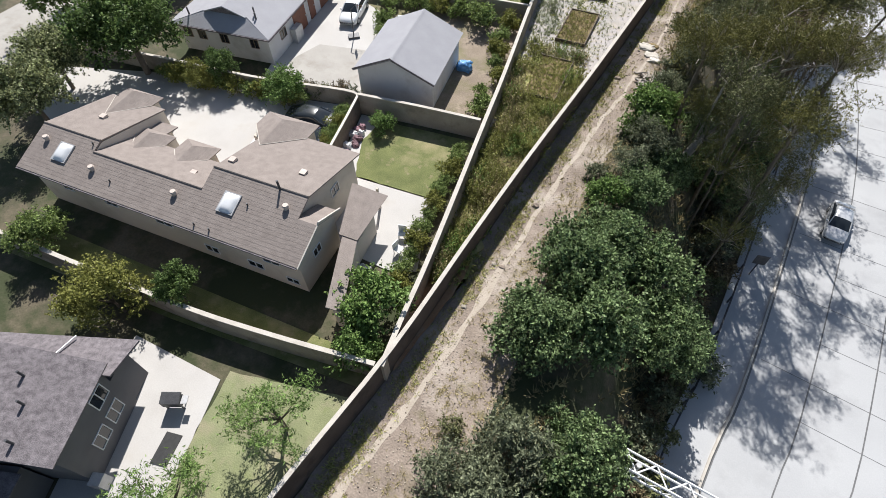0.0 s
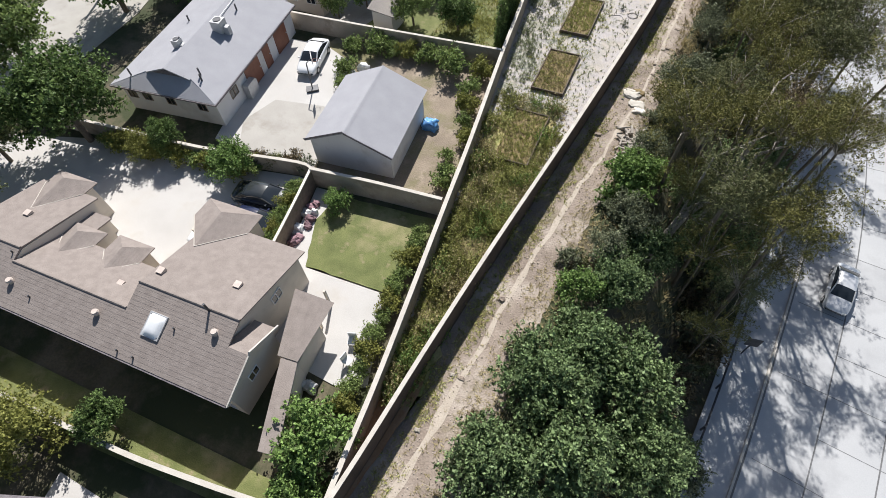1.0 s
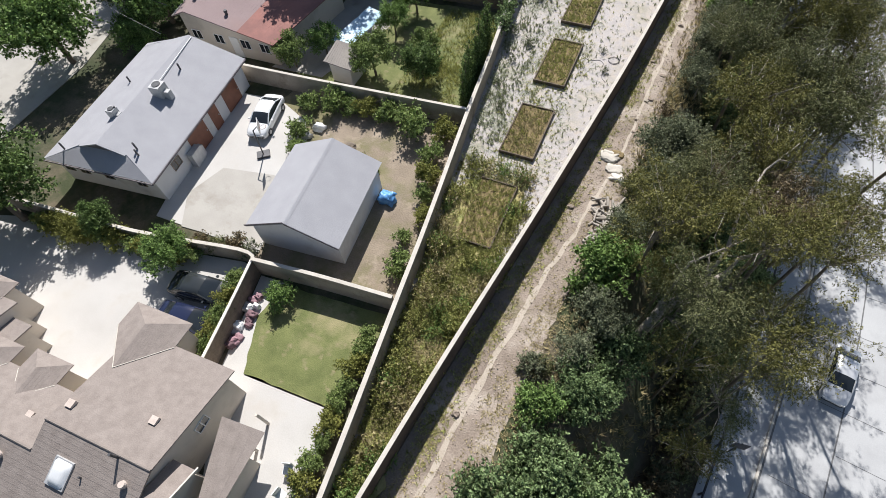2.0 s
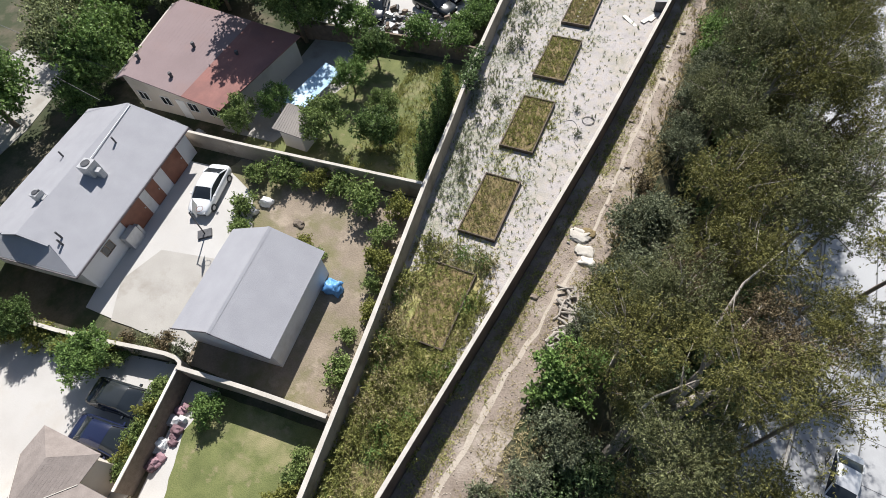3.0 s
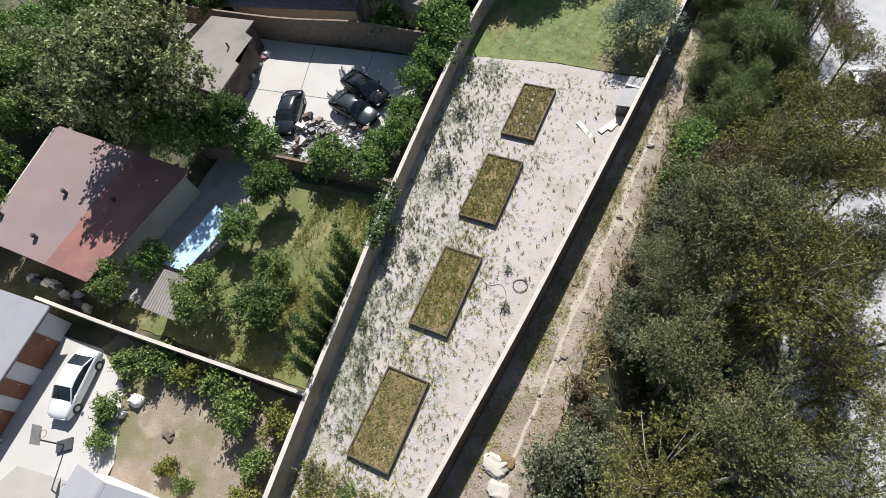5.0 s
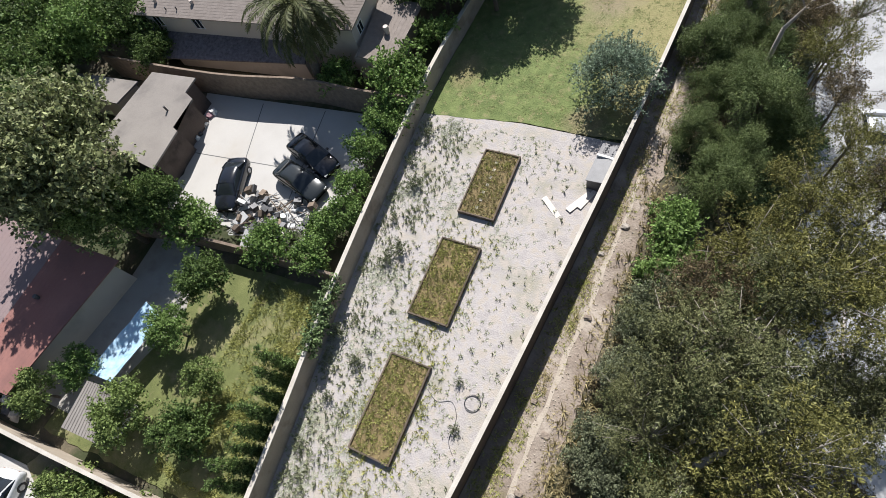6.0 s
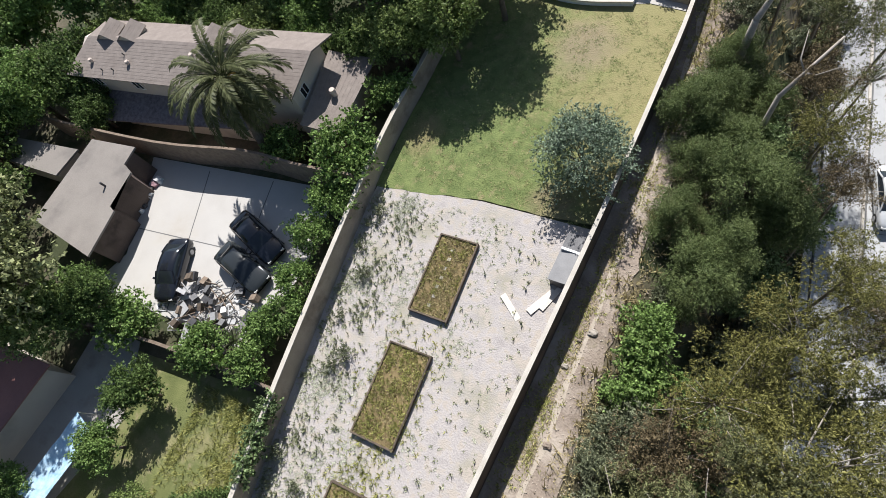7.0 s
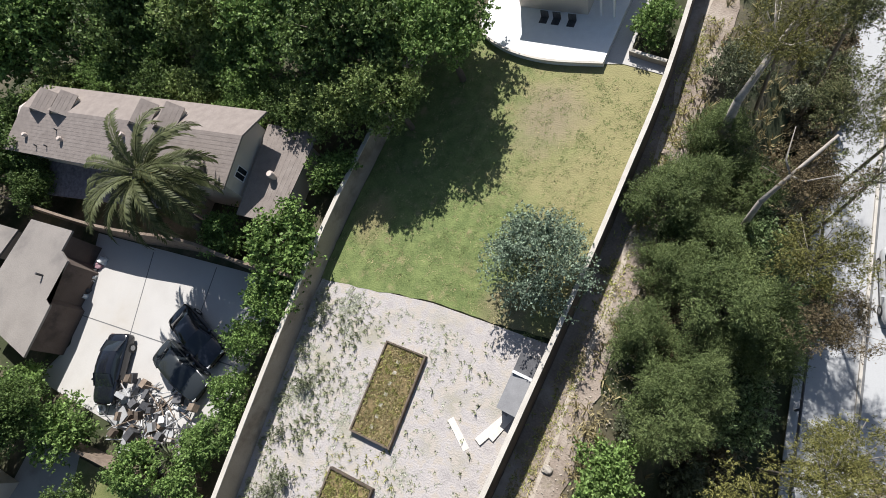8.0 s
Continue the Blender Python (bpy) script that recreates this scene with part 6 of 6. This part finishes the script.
part("frame", boxes((-0.55, 0.48, 0.2, 0.34, 0, 1.14)), PAINT_WHITE, bins, "white divider")
for x, y, a, l, w in ((7.6, 16.7, -38, 1.7, 0.35), (9.1, 17.6, 62, 1.9, 0.4), (9.5, 17.9, 70, 1.6, 0.3)):
    b = tagged(part("board", boxes((-l / 2, l / 2, -w / 2, w / 2, 0.005, 0.05)), PALE_TIMBER), "weathered white board lying on gravel", "board", "loose boards")
    b.matrix_basis = pose(x, y, 0.01, 0, 3, a)
hose = bmesh.new()
pts = [(5.2, 3.4, 0.02), (6.0, 3.0, 0.02), (6.8, 3.3, 0.02), (7.4, 2.6, 0.02), (7.5, 1.4, 0.02), (8.0, 0.8, 0.02)]
tube(hose, [(*p, 0.02) for p in smooth_line([p[:2] for p in pts], 5)], [0.018] * 26, 5)
tube(hose, [(7.9 + 0.45 * math.cos(a / 3), 3.6 + 0.45 * math.sin(a / 3) + a * 0.004, 0.02 + 0.001 * a) for a in range(40)], [0.018] * 40, 5)
tagged(part("garden_hose", hose, DARK_METAL), "dark garden hose lying on gravel", "hose")

# ---- beside the track ----
rnd = random.Random(8)
for i in range(64):
    l, r = rnd.uniform(0.5, 1.4), rnd.uniform(0.05, 0.13)
    bm = bmesh.new()
    tube(bm, [(-l / 2, 0, 0), (0, rnd.uniform(-0.05, 0.05), 0.02), (l / 2, 0, 0)], [r, r * 0.95, r * 0.8], 7)
    b = tagged(part("log", bm, BARK_PALE), "cut grey log in a heap beside a track", "log", "log heap")
    b.matrix_basis = pose(rnd.uniform(11.0, 12.5), rnd.uniform(-15.6, -10.6), -0.27 + rnd.uniform(0, 0.25), rnd.uniform(-10, 10), rnd.uniform(-12, 12), rnd.uniform(0, 180))


def lump(name, x, y, r, h, material, label, category, seed, group=""):
    """A rumpled heap of cloth or plastic, boxy and folded."""
    bm = bmesh.new()
    n, m = 22, 9
    rows = []

    def square(v):
        return math.copysign(abs(v) ** 0.62, v)

    for j in range(m + 1):
        e = math.pi / 2 * j / m
        row = []
        for i in range(n):
            a = 6.2832 * i / n
            k = 1 + 0.5 * noise.noise((math.cos(a) * 1.7, math.sin(a) * 1.7 + j * 0.35, seed * 3.1)) + 0.22 * noise.noise((math.cos(a) * 5, math.sin(a) * 5, j * 0.8 + seed))
            top = 1 + 0.35 * noise.noise((math.cos(a) * math.cos(e) * 2.2, math.sin(a) * math.cos(e) * 2.2, seed * 1.7))
            row.append(bm.verts.new((square(math.cos(a)) * square(math.cos(e)) * r * k * 1.15, square(math.sin(a)) * square(math.cos(e)) * r * k * 0.85, square(math.sin(e)) * h * top + 0.01)))
        rows.append(row)
    for r0, r1 in zip(rows, rows[1:]):
        for i in range(n):
            bm.faces.new((r0[i], r0[(i + 1) % n], r1[(i + 1) % n], r1[i]))
    ob = tagged(part(name, bm, material, smooth=True), label, category, group)
    ob.matrix_basis = pose(x, y, ground_height(x, y) - 0.02)
    return ob


for k, (x, y, r, h, m) in enumerate(((10.5, -6.5, 0.62, 0.2, CAP), (11.15, -7.55, 0.5, 0.15, CAP), (11.5, -8.25, 0.42, 0.2, PALE_TIMBER), (10.95, -6.1, 0.4, 0.16, SOIL))):
    lump("sack", x, y, r, h, m, "brown rumpled sack dumped beside a track" if m is SOIL else "pale rumpled sack dumped beside a track", "sack", k * 2 + 1, "dumped sacks")
for i in range(26):
    y = rnd.uniform(-40, 38)
    x = along(WALL_LINE, y) + rnd.uniform(1.2, 3.4)
    lump("rock", x, y, rnd.uniform(0.08, 0.22), rnd.uniform(0.06, 0.16), DIRT if i % 3 else BARK_PALE, "small rough rock on a dirt track", "rock", i, "track rocks")


# ---- vehicles ----
def car(x, y, turn, paint, label, z=0.0, length=4.5, width=1.78, high=1.42):
    """A saloon car that heads along its own +x."""
    c = thing("car", pose(x, y, z, 0, 0, turn), label, "car", "cars")
    L, W, H = length / 2, width / 2, high
    st = [(-L, 0.38, 0.72, 0.70), (-L * 0.985, 0.3, 0.86, 0.84), (-L * 0.93, 0.24, 0.93, 0.93), (-L * 0.78, 0.2, 0.96, 0.98), (-L * 0.4, 0.2, 0.96, 1.0), (0, 0.2, 0.94, 1.0), (L * 0.45, 0.2, 0.91, 1.0), (L * 0.7, 0.2, 0.84, 0.98), (L * 0.87, 0.22, 0.76, 0.93), (L * 0.96, 0.28, 0.68, 0.83), (L, 0.38, 0.57, 0.66)]
    bm = bmesh.new()
    rings = []
    for sx, z0, z1, w in st:
        w *= W
        rings.append([bm.verts.new(p) for p in ((sx, -w * 0.92, z0), (sx, -w, z0 + 0.15), (sx, -w, z1 - 0.2), (sx, -w * 0.95, z1 - 0.07), (sx, -w * 0.8, z1 - 0.01), (sx, 0, z1 + 0.02), (sx, w * 0.8, z1 - 0.01), (sx, w * 0.95, z1 - 0.07), (sx, w, z1 - 0.2), (sx, w, z0 + 0.15), (sx, w * 0.92, z0))])
    for r0, r1 in zip(rings, rings[1:]):
        for k in range(11):
            bm.faces.new((r0[k], r1[k], r1[(k + 1) % 11], r0[(k + 1) % 11]))
    bm.faces.new(rings[0]), bm.faces.new(rings[-1][::-1])
    body = part("body", bm, paint, c, smooth=True)
    shape = ((-L * 0.80, 0.93, 0.84, 0.0), (-L * 0.66, 1.12, 0.80, 0.6), (-L * 0.46, H - 0.08, 0.74, 1.0), (-L * 0.24, H - 0.01, 0.73, 1.0), (0.0, H, 0.73, 1.0), (L * 0.16, H - 0.06, 0.73, 1.0), (L * 0.33, 1.14, 0.79, 0.6), (L * 0.5, 0.91, 0.86, 0.0))

    def cabin(first, last, proud, across):
        """The rounded upper shell, or a strip of it that stands proud."""
        bm, rings = bmesh.new(), []
        for sx, z1, w, crown in shape[first:last + 1]:
            w = w * W
            sill = min(0.9, z1)
            row = [(-W * 0.9, sill), (-w - 0.03, z1 - 0.13 * crown), (-w + 0.05, z1 - 0.045 * crown), (-w * 0.5, z1 - 0.004), (0, z1 + 0.012 * crown), (w * 0.5, z1 - 0.004), (w - 0.05, z1 - 0.045 * crown), (w + 0.03, z1 - 0.13 * crown), (W * 0.9, sill)]
            rings.append([bm.verts.new((sx, yy, zz + proud)) for yy, zz in row[across:9 - across]])
        for r0, r1 in zip(rings, rings[1:]):
            for k in range(len(r0) - 1):
                bm.faces.new((r0[k], r1[k], r1[k + 1], r0[k + 1]))
        return bm

    part("cabin_glass", cabin(0, 7, 0.0, 0), GLASS, c, "dark car glass", smooth=True)
    part("roof", cabin(2, 5, 0.012, 1), paint, c, smooth=True)
    for s in (-1, 1):
        for stops in ((5, 6, 7), (2, 1, 0)):
            bm = bmesh.new()
            tube(bm, [(shape[k][0], s * (shape[k][2] * W + 0.02), shape[k][1] - 0.07 * shape[k][3]) for k in stops], [0.05, 0.05, 0.04], 6)
            part("pillar", bm, paint, c)
    for sx in (-L * 0.62, L * 0.62):
        for s in (-1, 1):
            bm = bmesh.new()
            tube(bm, [(sx, s * (W - 0.2), 0.31), (sx, s * (W + 0.01), 0.31)], [0.31, 0.31], 14)
            wheel = part("wheel", bm, RUBBER, c)
            bm = bmesh.new()
            tube(bm, [(sx, s * (W - 0.02), 0.31), (sx, s * (W + 0.025), 0.31)], [0.2, 0.17], 12)
            part("rim", bm, GREY_METAL, wheel)
    for s in (-1, 1):
        part("headlight", boxes((L * 0.93, L * 0.985, min(s * W * 0.5, s * W * 0.78), max(s * W * 0.5, s * W * 0.78), 0.52, 0.66)), LAMP_GLASS, c)
        part("tail_light", boxes((-L * 0.995, -L * 0.95, min(s * W * 0.5, s * W * 0.78), max(s * W * 0.5, s * W * 0.78), 0.66, 0.8)), DOOR_RED, c)
        part("mirror", boxes((L * 0.3, L * 0.36, min(s * W, s * (W + 0.16)), max(s * W, s * (W + 0.16)), 0.88, 1.0)), paint, c)
    return c


car(-15.9, -13.4, 284, CAR_WHITE, "white saloon car parked on a concrete driveway")
car(-10.3, -28.2, 9, CAR_GREY, "dark grey car parked in shade by a hedge")
car(-9.6, -30.3, 8, CAR_BLUE, "navy blue car parked beside a timber fence")
car(-10.6, -32.5, 8, CAR_WHITE, "white car parked close beside a tan house")
car(-14.9, 10.9, 290, CAR_BLACK, "black saloon car parked in a concrete yard")
car(-10.0, 15.1, -18, CAR_BLACK, "black car parked in palm shade", length=4.7)
car(-9.8, 12.9, -14, CAR_GREY, "dark car with a pale bonnet in a concrete yard")
car(30.0, -13.6, 262, CAR_SILVER, "silver car on a wide road", z=-7.5)
car(25.8, 33.4, 282, CAR_SILVER, "silver car in tree shade on a road", z=-7.5)

# ---- clutter in the yards ----
rnd = random.Random(12)
for i in range(150):
    x, y = rnd.uniform(-13.4, -7.2), rnd.uniform(7.4, 11.4)
    a = rnd.uniform(0, 180)
    if i % 4 == 0:
        bm = boxes((-rnd.uniform(0.15, 0.4), rnd.uniform(0.15, 0.4), -rnd.uniform(0.1, 0.3), rnd.uniform(0.1, 0.3), 0, rnd.uniform(0.1, 0.5)))
        ob = tagged(part("crate", bm, (DARK_METAL, TIMBER, BED_TIMBER, GREY_METAL, DARK_METAL)[i // 4 % 5]), "scrap crate in a heap of clutter", "crate", "yard clutter")
    else:
        l = rnd.uniform(0.5, 1.8)
        bm = bmesh.new()
        tube(bm, [(-l / 2, 0, 0), (l / 2, 0, 0)], [0.035, 0.035], 6)
        ob = tagged(part("pipe", bm, (BARK_PALE, DARK_METAL, GREY_METAL, TIMBER)[i % 4]), "scrap length in a heap of clutter", "scrap", "yard clutter")
    ob.matrix_basis = pose(x, y, 0.05 + rnd.uniform(0, 0.5), rnd.uniform(-15, 15), rnd.uniform(-20, 20), a)


def torus(r, s, n=16, k=8):
    bm = bmesh.new()
    rings = [[bm.verts.new(((r + s * math.cos(6.283 * j / k)) * math.cos(6.283 * i / n), (r + s * math.cos(6.283 * j / k)) * math.sin(6.283 * i / n), s * math.sin(6.283 * j / k))) for j in range(k)] for i in range(n)]
    for i in range(n):
        for j in range(k):
            bm.faces.new((rings[i][j], rings[(i + 1) % n][j], rings[(i + 1) % n][(j + 1) % k], rings[i][(j + 1) % k]))
    return bm


for x, y, z, m in ((-9.2, 11.0, 0.12, PAINT_WHITE), (-9.4, 10.2, 0.12, PAINT_WHITE), (-9.9, 9.2, 0.3, RUBBER), (-14.6, 8.4, 0.1, PAINT_WHITE), (-10.4, 10.4, 0.1, RUBBER)):
    ob = tagged(part("tyre", torus(0.24, 0.1), m), "loose old tyre among clutter", "tyre", "loose tyres")
    ob.matrix_basis = pose(x, y, z, 8, 5, 0)
for x, y, a, w, l in ((-13.0, 9.9, 30, 0.8, 0.9), (-12.6, 8.6, -20, 0.9, 1.3), (-11.0, 7.6, 12, 1.2, 1.5)):
    ob = tagged(part("panel", boxes((-w / 2, w / 2, -l / 2, l / 2, 0, 0.06)), GREY_METAL), "pale sheet panel on a scrap heap", "panel", "yard clutter")
    ob.matrix_basis = pose(x, y, 0.35, 6, -8, a)
for i in range(12):
    lump("cloth", -7.0 + rnd.uniform(-0.3, 0.5) + i * 0.06, -27.0 - i * 0.32, rnd.uniform(0.2, 0.4), rnd.uniform(0.15, 0.45), (CLOTH, CLOTH, PAINT_WHITE, GREY_METAL, CLOTH)[i % 5], "rumpled mauve or white cloth by a fence", "clothes", 40 + i, "clutter by the patio")
for i in range(8):
    lump("plant_pot", -21.6 + rnd.uniform(-0.4, 0.4), 13.4 + i * 0.45, rnd.uniform(0.15, 0.32), rnd.uniform(0.2, 0.5), (CLOTH, PAINT_WHITE, DARK_METAL)[i % 3], "old pot or bag dumped by a shed", "clutter", 60 + i, "clutter by the shed")
for i in range(9):
    lump("yard_junk", -26 + i * 0.8, -8.9 + rnd.uniform(-0.3, 0.3), rnd.uniform(0.2, 0.45), rnd.uniform(0.2, 0.6), (GREY_METAL, DARK_METAL, PALE_TIMBER)[i % 3], "old junk in a side yard", "junk", 80 + i, "junk beside the house")


def tarp(name, corners, material, label, sag=0.25, seed=1):
    """A rumpled sheet stretched between four corners."""
    a, b, c, d = (Vector(p) for p in corners)
    n = 14
    bm = bmesh.new()
    top, low = [], []
    for j in range(n + 1):
        for i in range(n + 1):
            u, v = i / n, j / n
            p = a.lerp(b, u).lerp(d.lerp(c, u), v)
            p.z += -sag * math.sin(math.pi * u) * math.sin(math.pi * v) + 0.12 * noise.noise((u * 5, v * 5, seed))
            top.append(bm.verts.new(p)), low.append(bm.verts.new(p - Vector((0, 0, 0.012))))
    for j in range(n):
        for i in range(n):
            q = (j * (n + 1) + i, j * (n + 1) + i + 1, (j + 1) * (n + 1) + i + 1, (j + 1) * (n + 1) + i)
            bm.faces.new([top[k] for k in q]), bm.faces.new([low[k] for k in q[::-1]])
    t = thing(name, pose(0, 0, 0), label, "tarpaulin")
    part("sheet", bm, material, t, smooth=True)
    for p in (a, b, c, d):
        bm = bmesh.new()
        tube(bm, [(p.x, p.y, -0.05), (p.x, p.y, p.z - 0.04)], [0.03, 0.03], 6)
        part("pole", bm, GREY_METAL, t)


tarp("blue_canopy", [(-14.9, -4.4, 1.7), (-12.9, -4.2, 1.7), (-12.1, 0.4, 1.8), (-14.1, 0.9, 1.8)], PALE_BLUE, "pale blue plastic canopy on thin poles", 0.25, 3)
lump("blue_pool_cover", -2.85, -16.7, 0.6, 0.7, PLASTIC_BLUE, "crumpled blue tarpaulin beside a garage", "tarpaulin", 21)
lump("white_tub", -11.4, -12.5, 0.4, 0.5, PAINT_WHITE, "white tub beside shrubs", "tub", 22)
lump("grey_tub", -11.9, -13.6, 0.32, 0.4, GREY_METAL, "grey tub beside shrubs", "tub", 23)
lump("fire_pit", -8.0, -13.2, 0.35, 0.2, BARK, "ring of dark stones in a dirt yard", "fire pit", 24)


def basketball_hoop():
    h = thing("sports_hoop", pose(-14.0, -16.6, 0, 0, 0, 40), "portable sports hoop on a driveway", "sports hoop")
    part("base", boxes((-0.5, 0.5, -0.35, 0.35, 0, 0.18)), DARK_METAL, h)
    bm = bmesh.new()
    tube(bm, [(0, 0, 0.1), (0.1, 0, 2.6), (0.6, 0, 3.0)], [0.05, 0.05, 0.04], 8)
    part("pole", bm, DARK_METAL, h)
    part("backboard", boxes((0.6, 0.64, -0.55, 0.55, 2.6, 3.3)), GREY_METAL, h)
    bm = torus(0.23, 0.015)
    bmesh.ops.translate(bm, verts=bm.verts, vec=(0.88, 0, 2.75))
    part("ring", bm, DOOR_RED, h)


basketball_hoop()


# ---- garden furniture ----
def chair(x, y, turn, material, label):
    c = thing("garden_chair", pose(x, y, 0, 0, 0, turn), label, "chair", "garden chairs")
    part("seat", boxes((-0.25, 0.25, -0.25, 0.25, 0.4, 0.44)), material, c)
    part("backrest", boxes((-0.25, 0.25, 0.22, 0.27, 0.44, 0.95)), material, c)
    for a in (-0.22, 0.22):
        for b in (-0.22, 0.22):
            part("leg", boxes((a - 0.02, a + 0.02, b - 0.02, b + 0.02, 0, 0.4)), material, c)


chair(1.1, -35.0, 20, PAINT_WHITE, "white garden chair on a patio")
chair(1.5, -36.2, 80, PAINT_WHITE, "white garden chair on a patio")
lump("patio_table", 0.2, -38.4, 0.4, 0.5, GREY_METAL, "covered grill on a patio", "grill", 27)
gr = thing("grill", pose(-4.3, -50.0, 0, 0, 0, 25), "dark covered grill standing on a patio", "grill")
part("body", boxes((-0.5, 0.5, -0.28, 0.28, 0.45, 0.85)), DARK_METAL, gr)
bm = bmesh.new()
slab(bm, (-0.5, -0.3, 0.95), (0.5, -0.3, 0.95), (0.5, 0.3, 1.08), (-0.5, 0.3, 1.08), 0.12)
part("lid", bm, DARK_METAL, gr)
part("side_shelf", boxes((0.52, 0.85, -0.22, 0.22, 0.78, 0.82)), GREY_METAL, gr)
for gx in (-0.42, 0.42):
    for gy in (-0.2, 0.2):
        part("leg", boxes((gx - 0.03, gx + 0.03, gy - 0.03, gy + 0.03, 0, 0.45)), DARK_METAL, gr)
mat_ = tagged(part("door_mat", boxes((-0.45, 0.45, -0.8, 0.8, 0.004, 0.03)), RUBBER), "dark mat lying on a patio", "mat")
mat_.matrix_basis = pose(-3.2, -52.0, 0.0, 0, 0, 12)


# ---- the terrace in the north ----
def terrace():
    t = thing("terrace", pose(0, 0, 0), "curved white terrace with a step down to a lawn", "terrace")
    edge = smooth_line([(-1.4, 41.0), (-0.6, 39.9), (1.5, 39.05), (4.1, 38.8), (7.4, 39.2)], 6)
    bm = bmesh.new()
    prism(bm, edge + [(7.6, 47), (-1.6, 47)], -0.1, 0.42)
    bmesh.ops.triangulate(bm, faces=[f for f in bm.faces if len(f.verts) > 4])
    part("deck", bm, PAINT_WHITE, t, "white terrace floor")
    bm = bmesh.new()
    ribbon(bm, edge, -0.05, 0.1, 0.36, 0.46)
    part("nosing", bm, CAP, t, "pale curved edge")


terrace()
far = thing("garden_house", pose(0, 0, 0), "tan house end beside a white terrace", "house")
part("wall", boxes((0.9, 5.4, 42.4, 48, 0.42, 3.0)), STUCCO, far)
part("roof", boxes((0.8, 7.2, 42.3, 48, 3.0, 3.15)), FLAT_ROOF, far)
for x in (6.2, 7.0):
    part("post", boxes((x - 0.06, x + 0.06, 42.4, 42.52, 0.42, 3.0)), PAINT_WHITE, far)
for x in (2.8, 3.6, 4.6):
    chair(x, 41.6, 0, DARK_METAL, "dark garden chair on a white terrace")
sheet("terrace_path", [(7.4, 39.4), (8.4, 39.6), (10.8, 39.3), (10.8, 39.8), (8.6, 40.4), (8.6, 46), (7.6, 46)], 0.05, CONCRETE, "pale concrete path beside a terrace", "path")
long_wall("wall_low", [(8.6, 40.3), (9.6, 40.1), (10.8, 39.9)], 0.5, 0.15, "low pale garden wall")


# ---- benches, wires and stones ----
for x, a in ((-18.1, 4), (-16.5, 4)):
    b = thing("bench", pose(x, -27.55 + 0.15 * (x + 18.1), 0, 0, 0, a + 4), "pale stone garden bench beside a driveway wall", "bench", "benches")
    part("seat", boxes((-0.6, 0.6, -0.22, 0.22, 0.38, 0.46)), CAP, b)
    for s in (-0.42, 0.42):
        part("leg", boxes((s - 0.09, s + 0.09, -0.16, 0.16, 0, 0.38)), CAP, b)
pole = thing("utility_pole", pose(-44.0, -9.4, 0), "wooden utility pole with wires to a house", "utility pole")
bm = bmesh.new()
tube(bm, [(0, 0, -0.3), (0, 0, 8.2)], [0.17, 0.12], 9)
part("pole", bm, TIMBER, pole)
part("cross_arm", boxes((-0.06, 0.06, -1.0, 1.0, 7.3, 7.45)), TIMBER, pole)
for y0, x1, y1, z1 in ((0.6, 15.2, 1.3, 4.2), (-0.4, 16.6, -1.5, 3.6)):
    bm = bmesh.new()
    tube(bm, [(x1 * k / 10, y0 + (y1 - y0) * k / 10, 7.45 + (z1 - 7.45) * k / 10 - 1.6 * k / 10 * (1 - k / 10)) for k in range(11)], [0.022] * 11, 5)
    part("wire", bm, DARK_METAL, pole, "sagging service wire")


def stones(name, material, count, u0, u1, label, seed):
    """Loose stones strewn along the track, too many to count."""
    rnd = random.Random(seed)
    verts, faces = [], []
    for _ in range(count):
        y = rnd.uniform(-50, 42)
        x = along(WALL_LINE, y) + rnd.uniform(u0, u1)
        z, r = ground_height(x, y) + 0.02, rnd.uniform(0.02, 0.055)
        o = len(verts)
        verts += [(x + r * rnd.uniform(0.7, 1.3), y, z), (x, y + r * rnd.uniform(0.7, 1.3), z), (x - r * rnd.uniform(0.7, 1.3), y, z), (x, y - r, z), (x + r * 0.2, y, z + r * rnd.uniform(0.5, 1.0)), (x, y, z - r)]
        faces += [(o, o + 1, o + 4), (o + 1, o + 2, o + 4), (o + 2, o + 3, o + 4), (o + 3, o, o + 4), (o + 1, o, o + 5), (o + 2, o + 1, o + 5), (o + 3, o + 2, o + 5), (o, o + 3, o + 5)]
    me = bpy.data.meshes.new(name)
    me.from_pydata(verts, [], faces)
    me.materials.append(material)
    tagged(new(name, me), label, "stones", kind="stuff")


stones("track_stones", PATH_DUST, 2600, 1.4, 4.6, "small pale stones strewn over a dirt track", 3)
stones("dark_stones", BARK, 700, 1.2, 4.8, "small dark clods and twigs on a dirt track", 4)

sign = thing("road_sign", pose(24.2, -21.7, -7.5, 0, 0, 10), "small dark road sign on a post beside a barrier", "road sign")
bm = bmesh.new()
tube(bm, [(0, 0, -0.1), (0, 0, 2.4)], [0.05, 0.05], 8)
part("post", bm, DARK_METAL, sign)
part("panel", boxes((-0.45, 0.45, -0.07, -0.03, 1.5, 2.5)), DARK_METAL, sign)
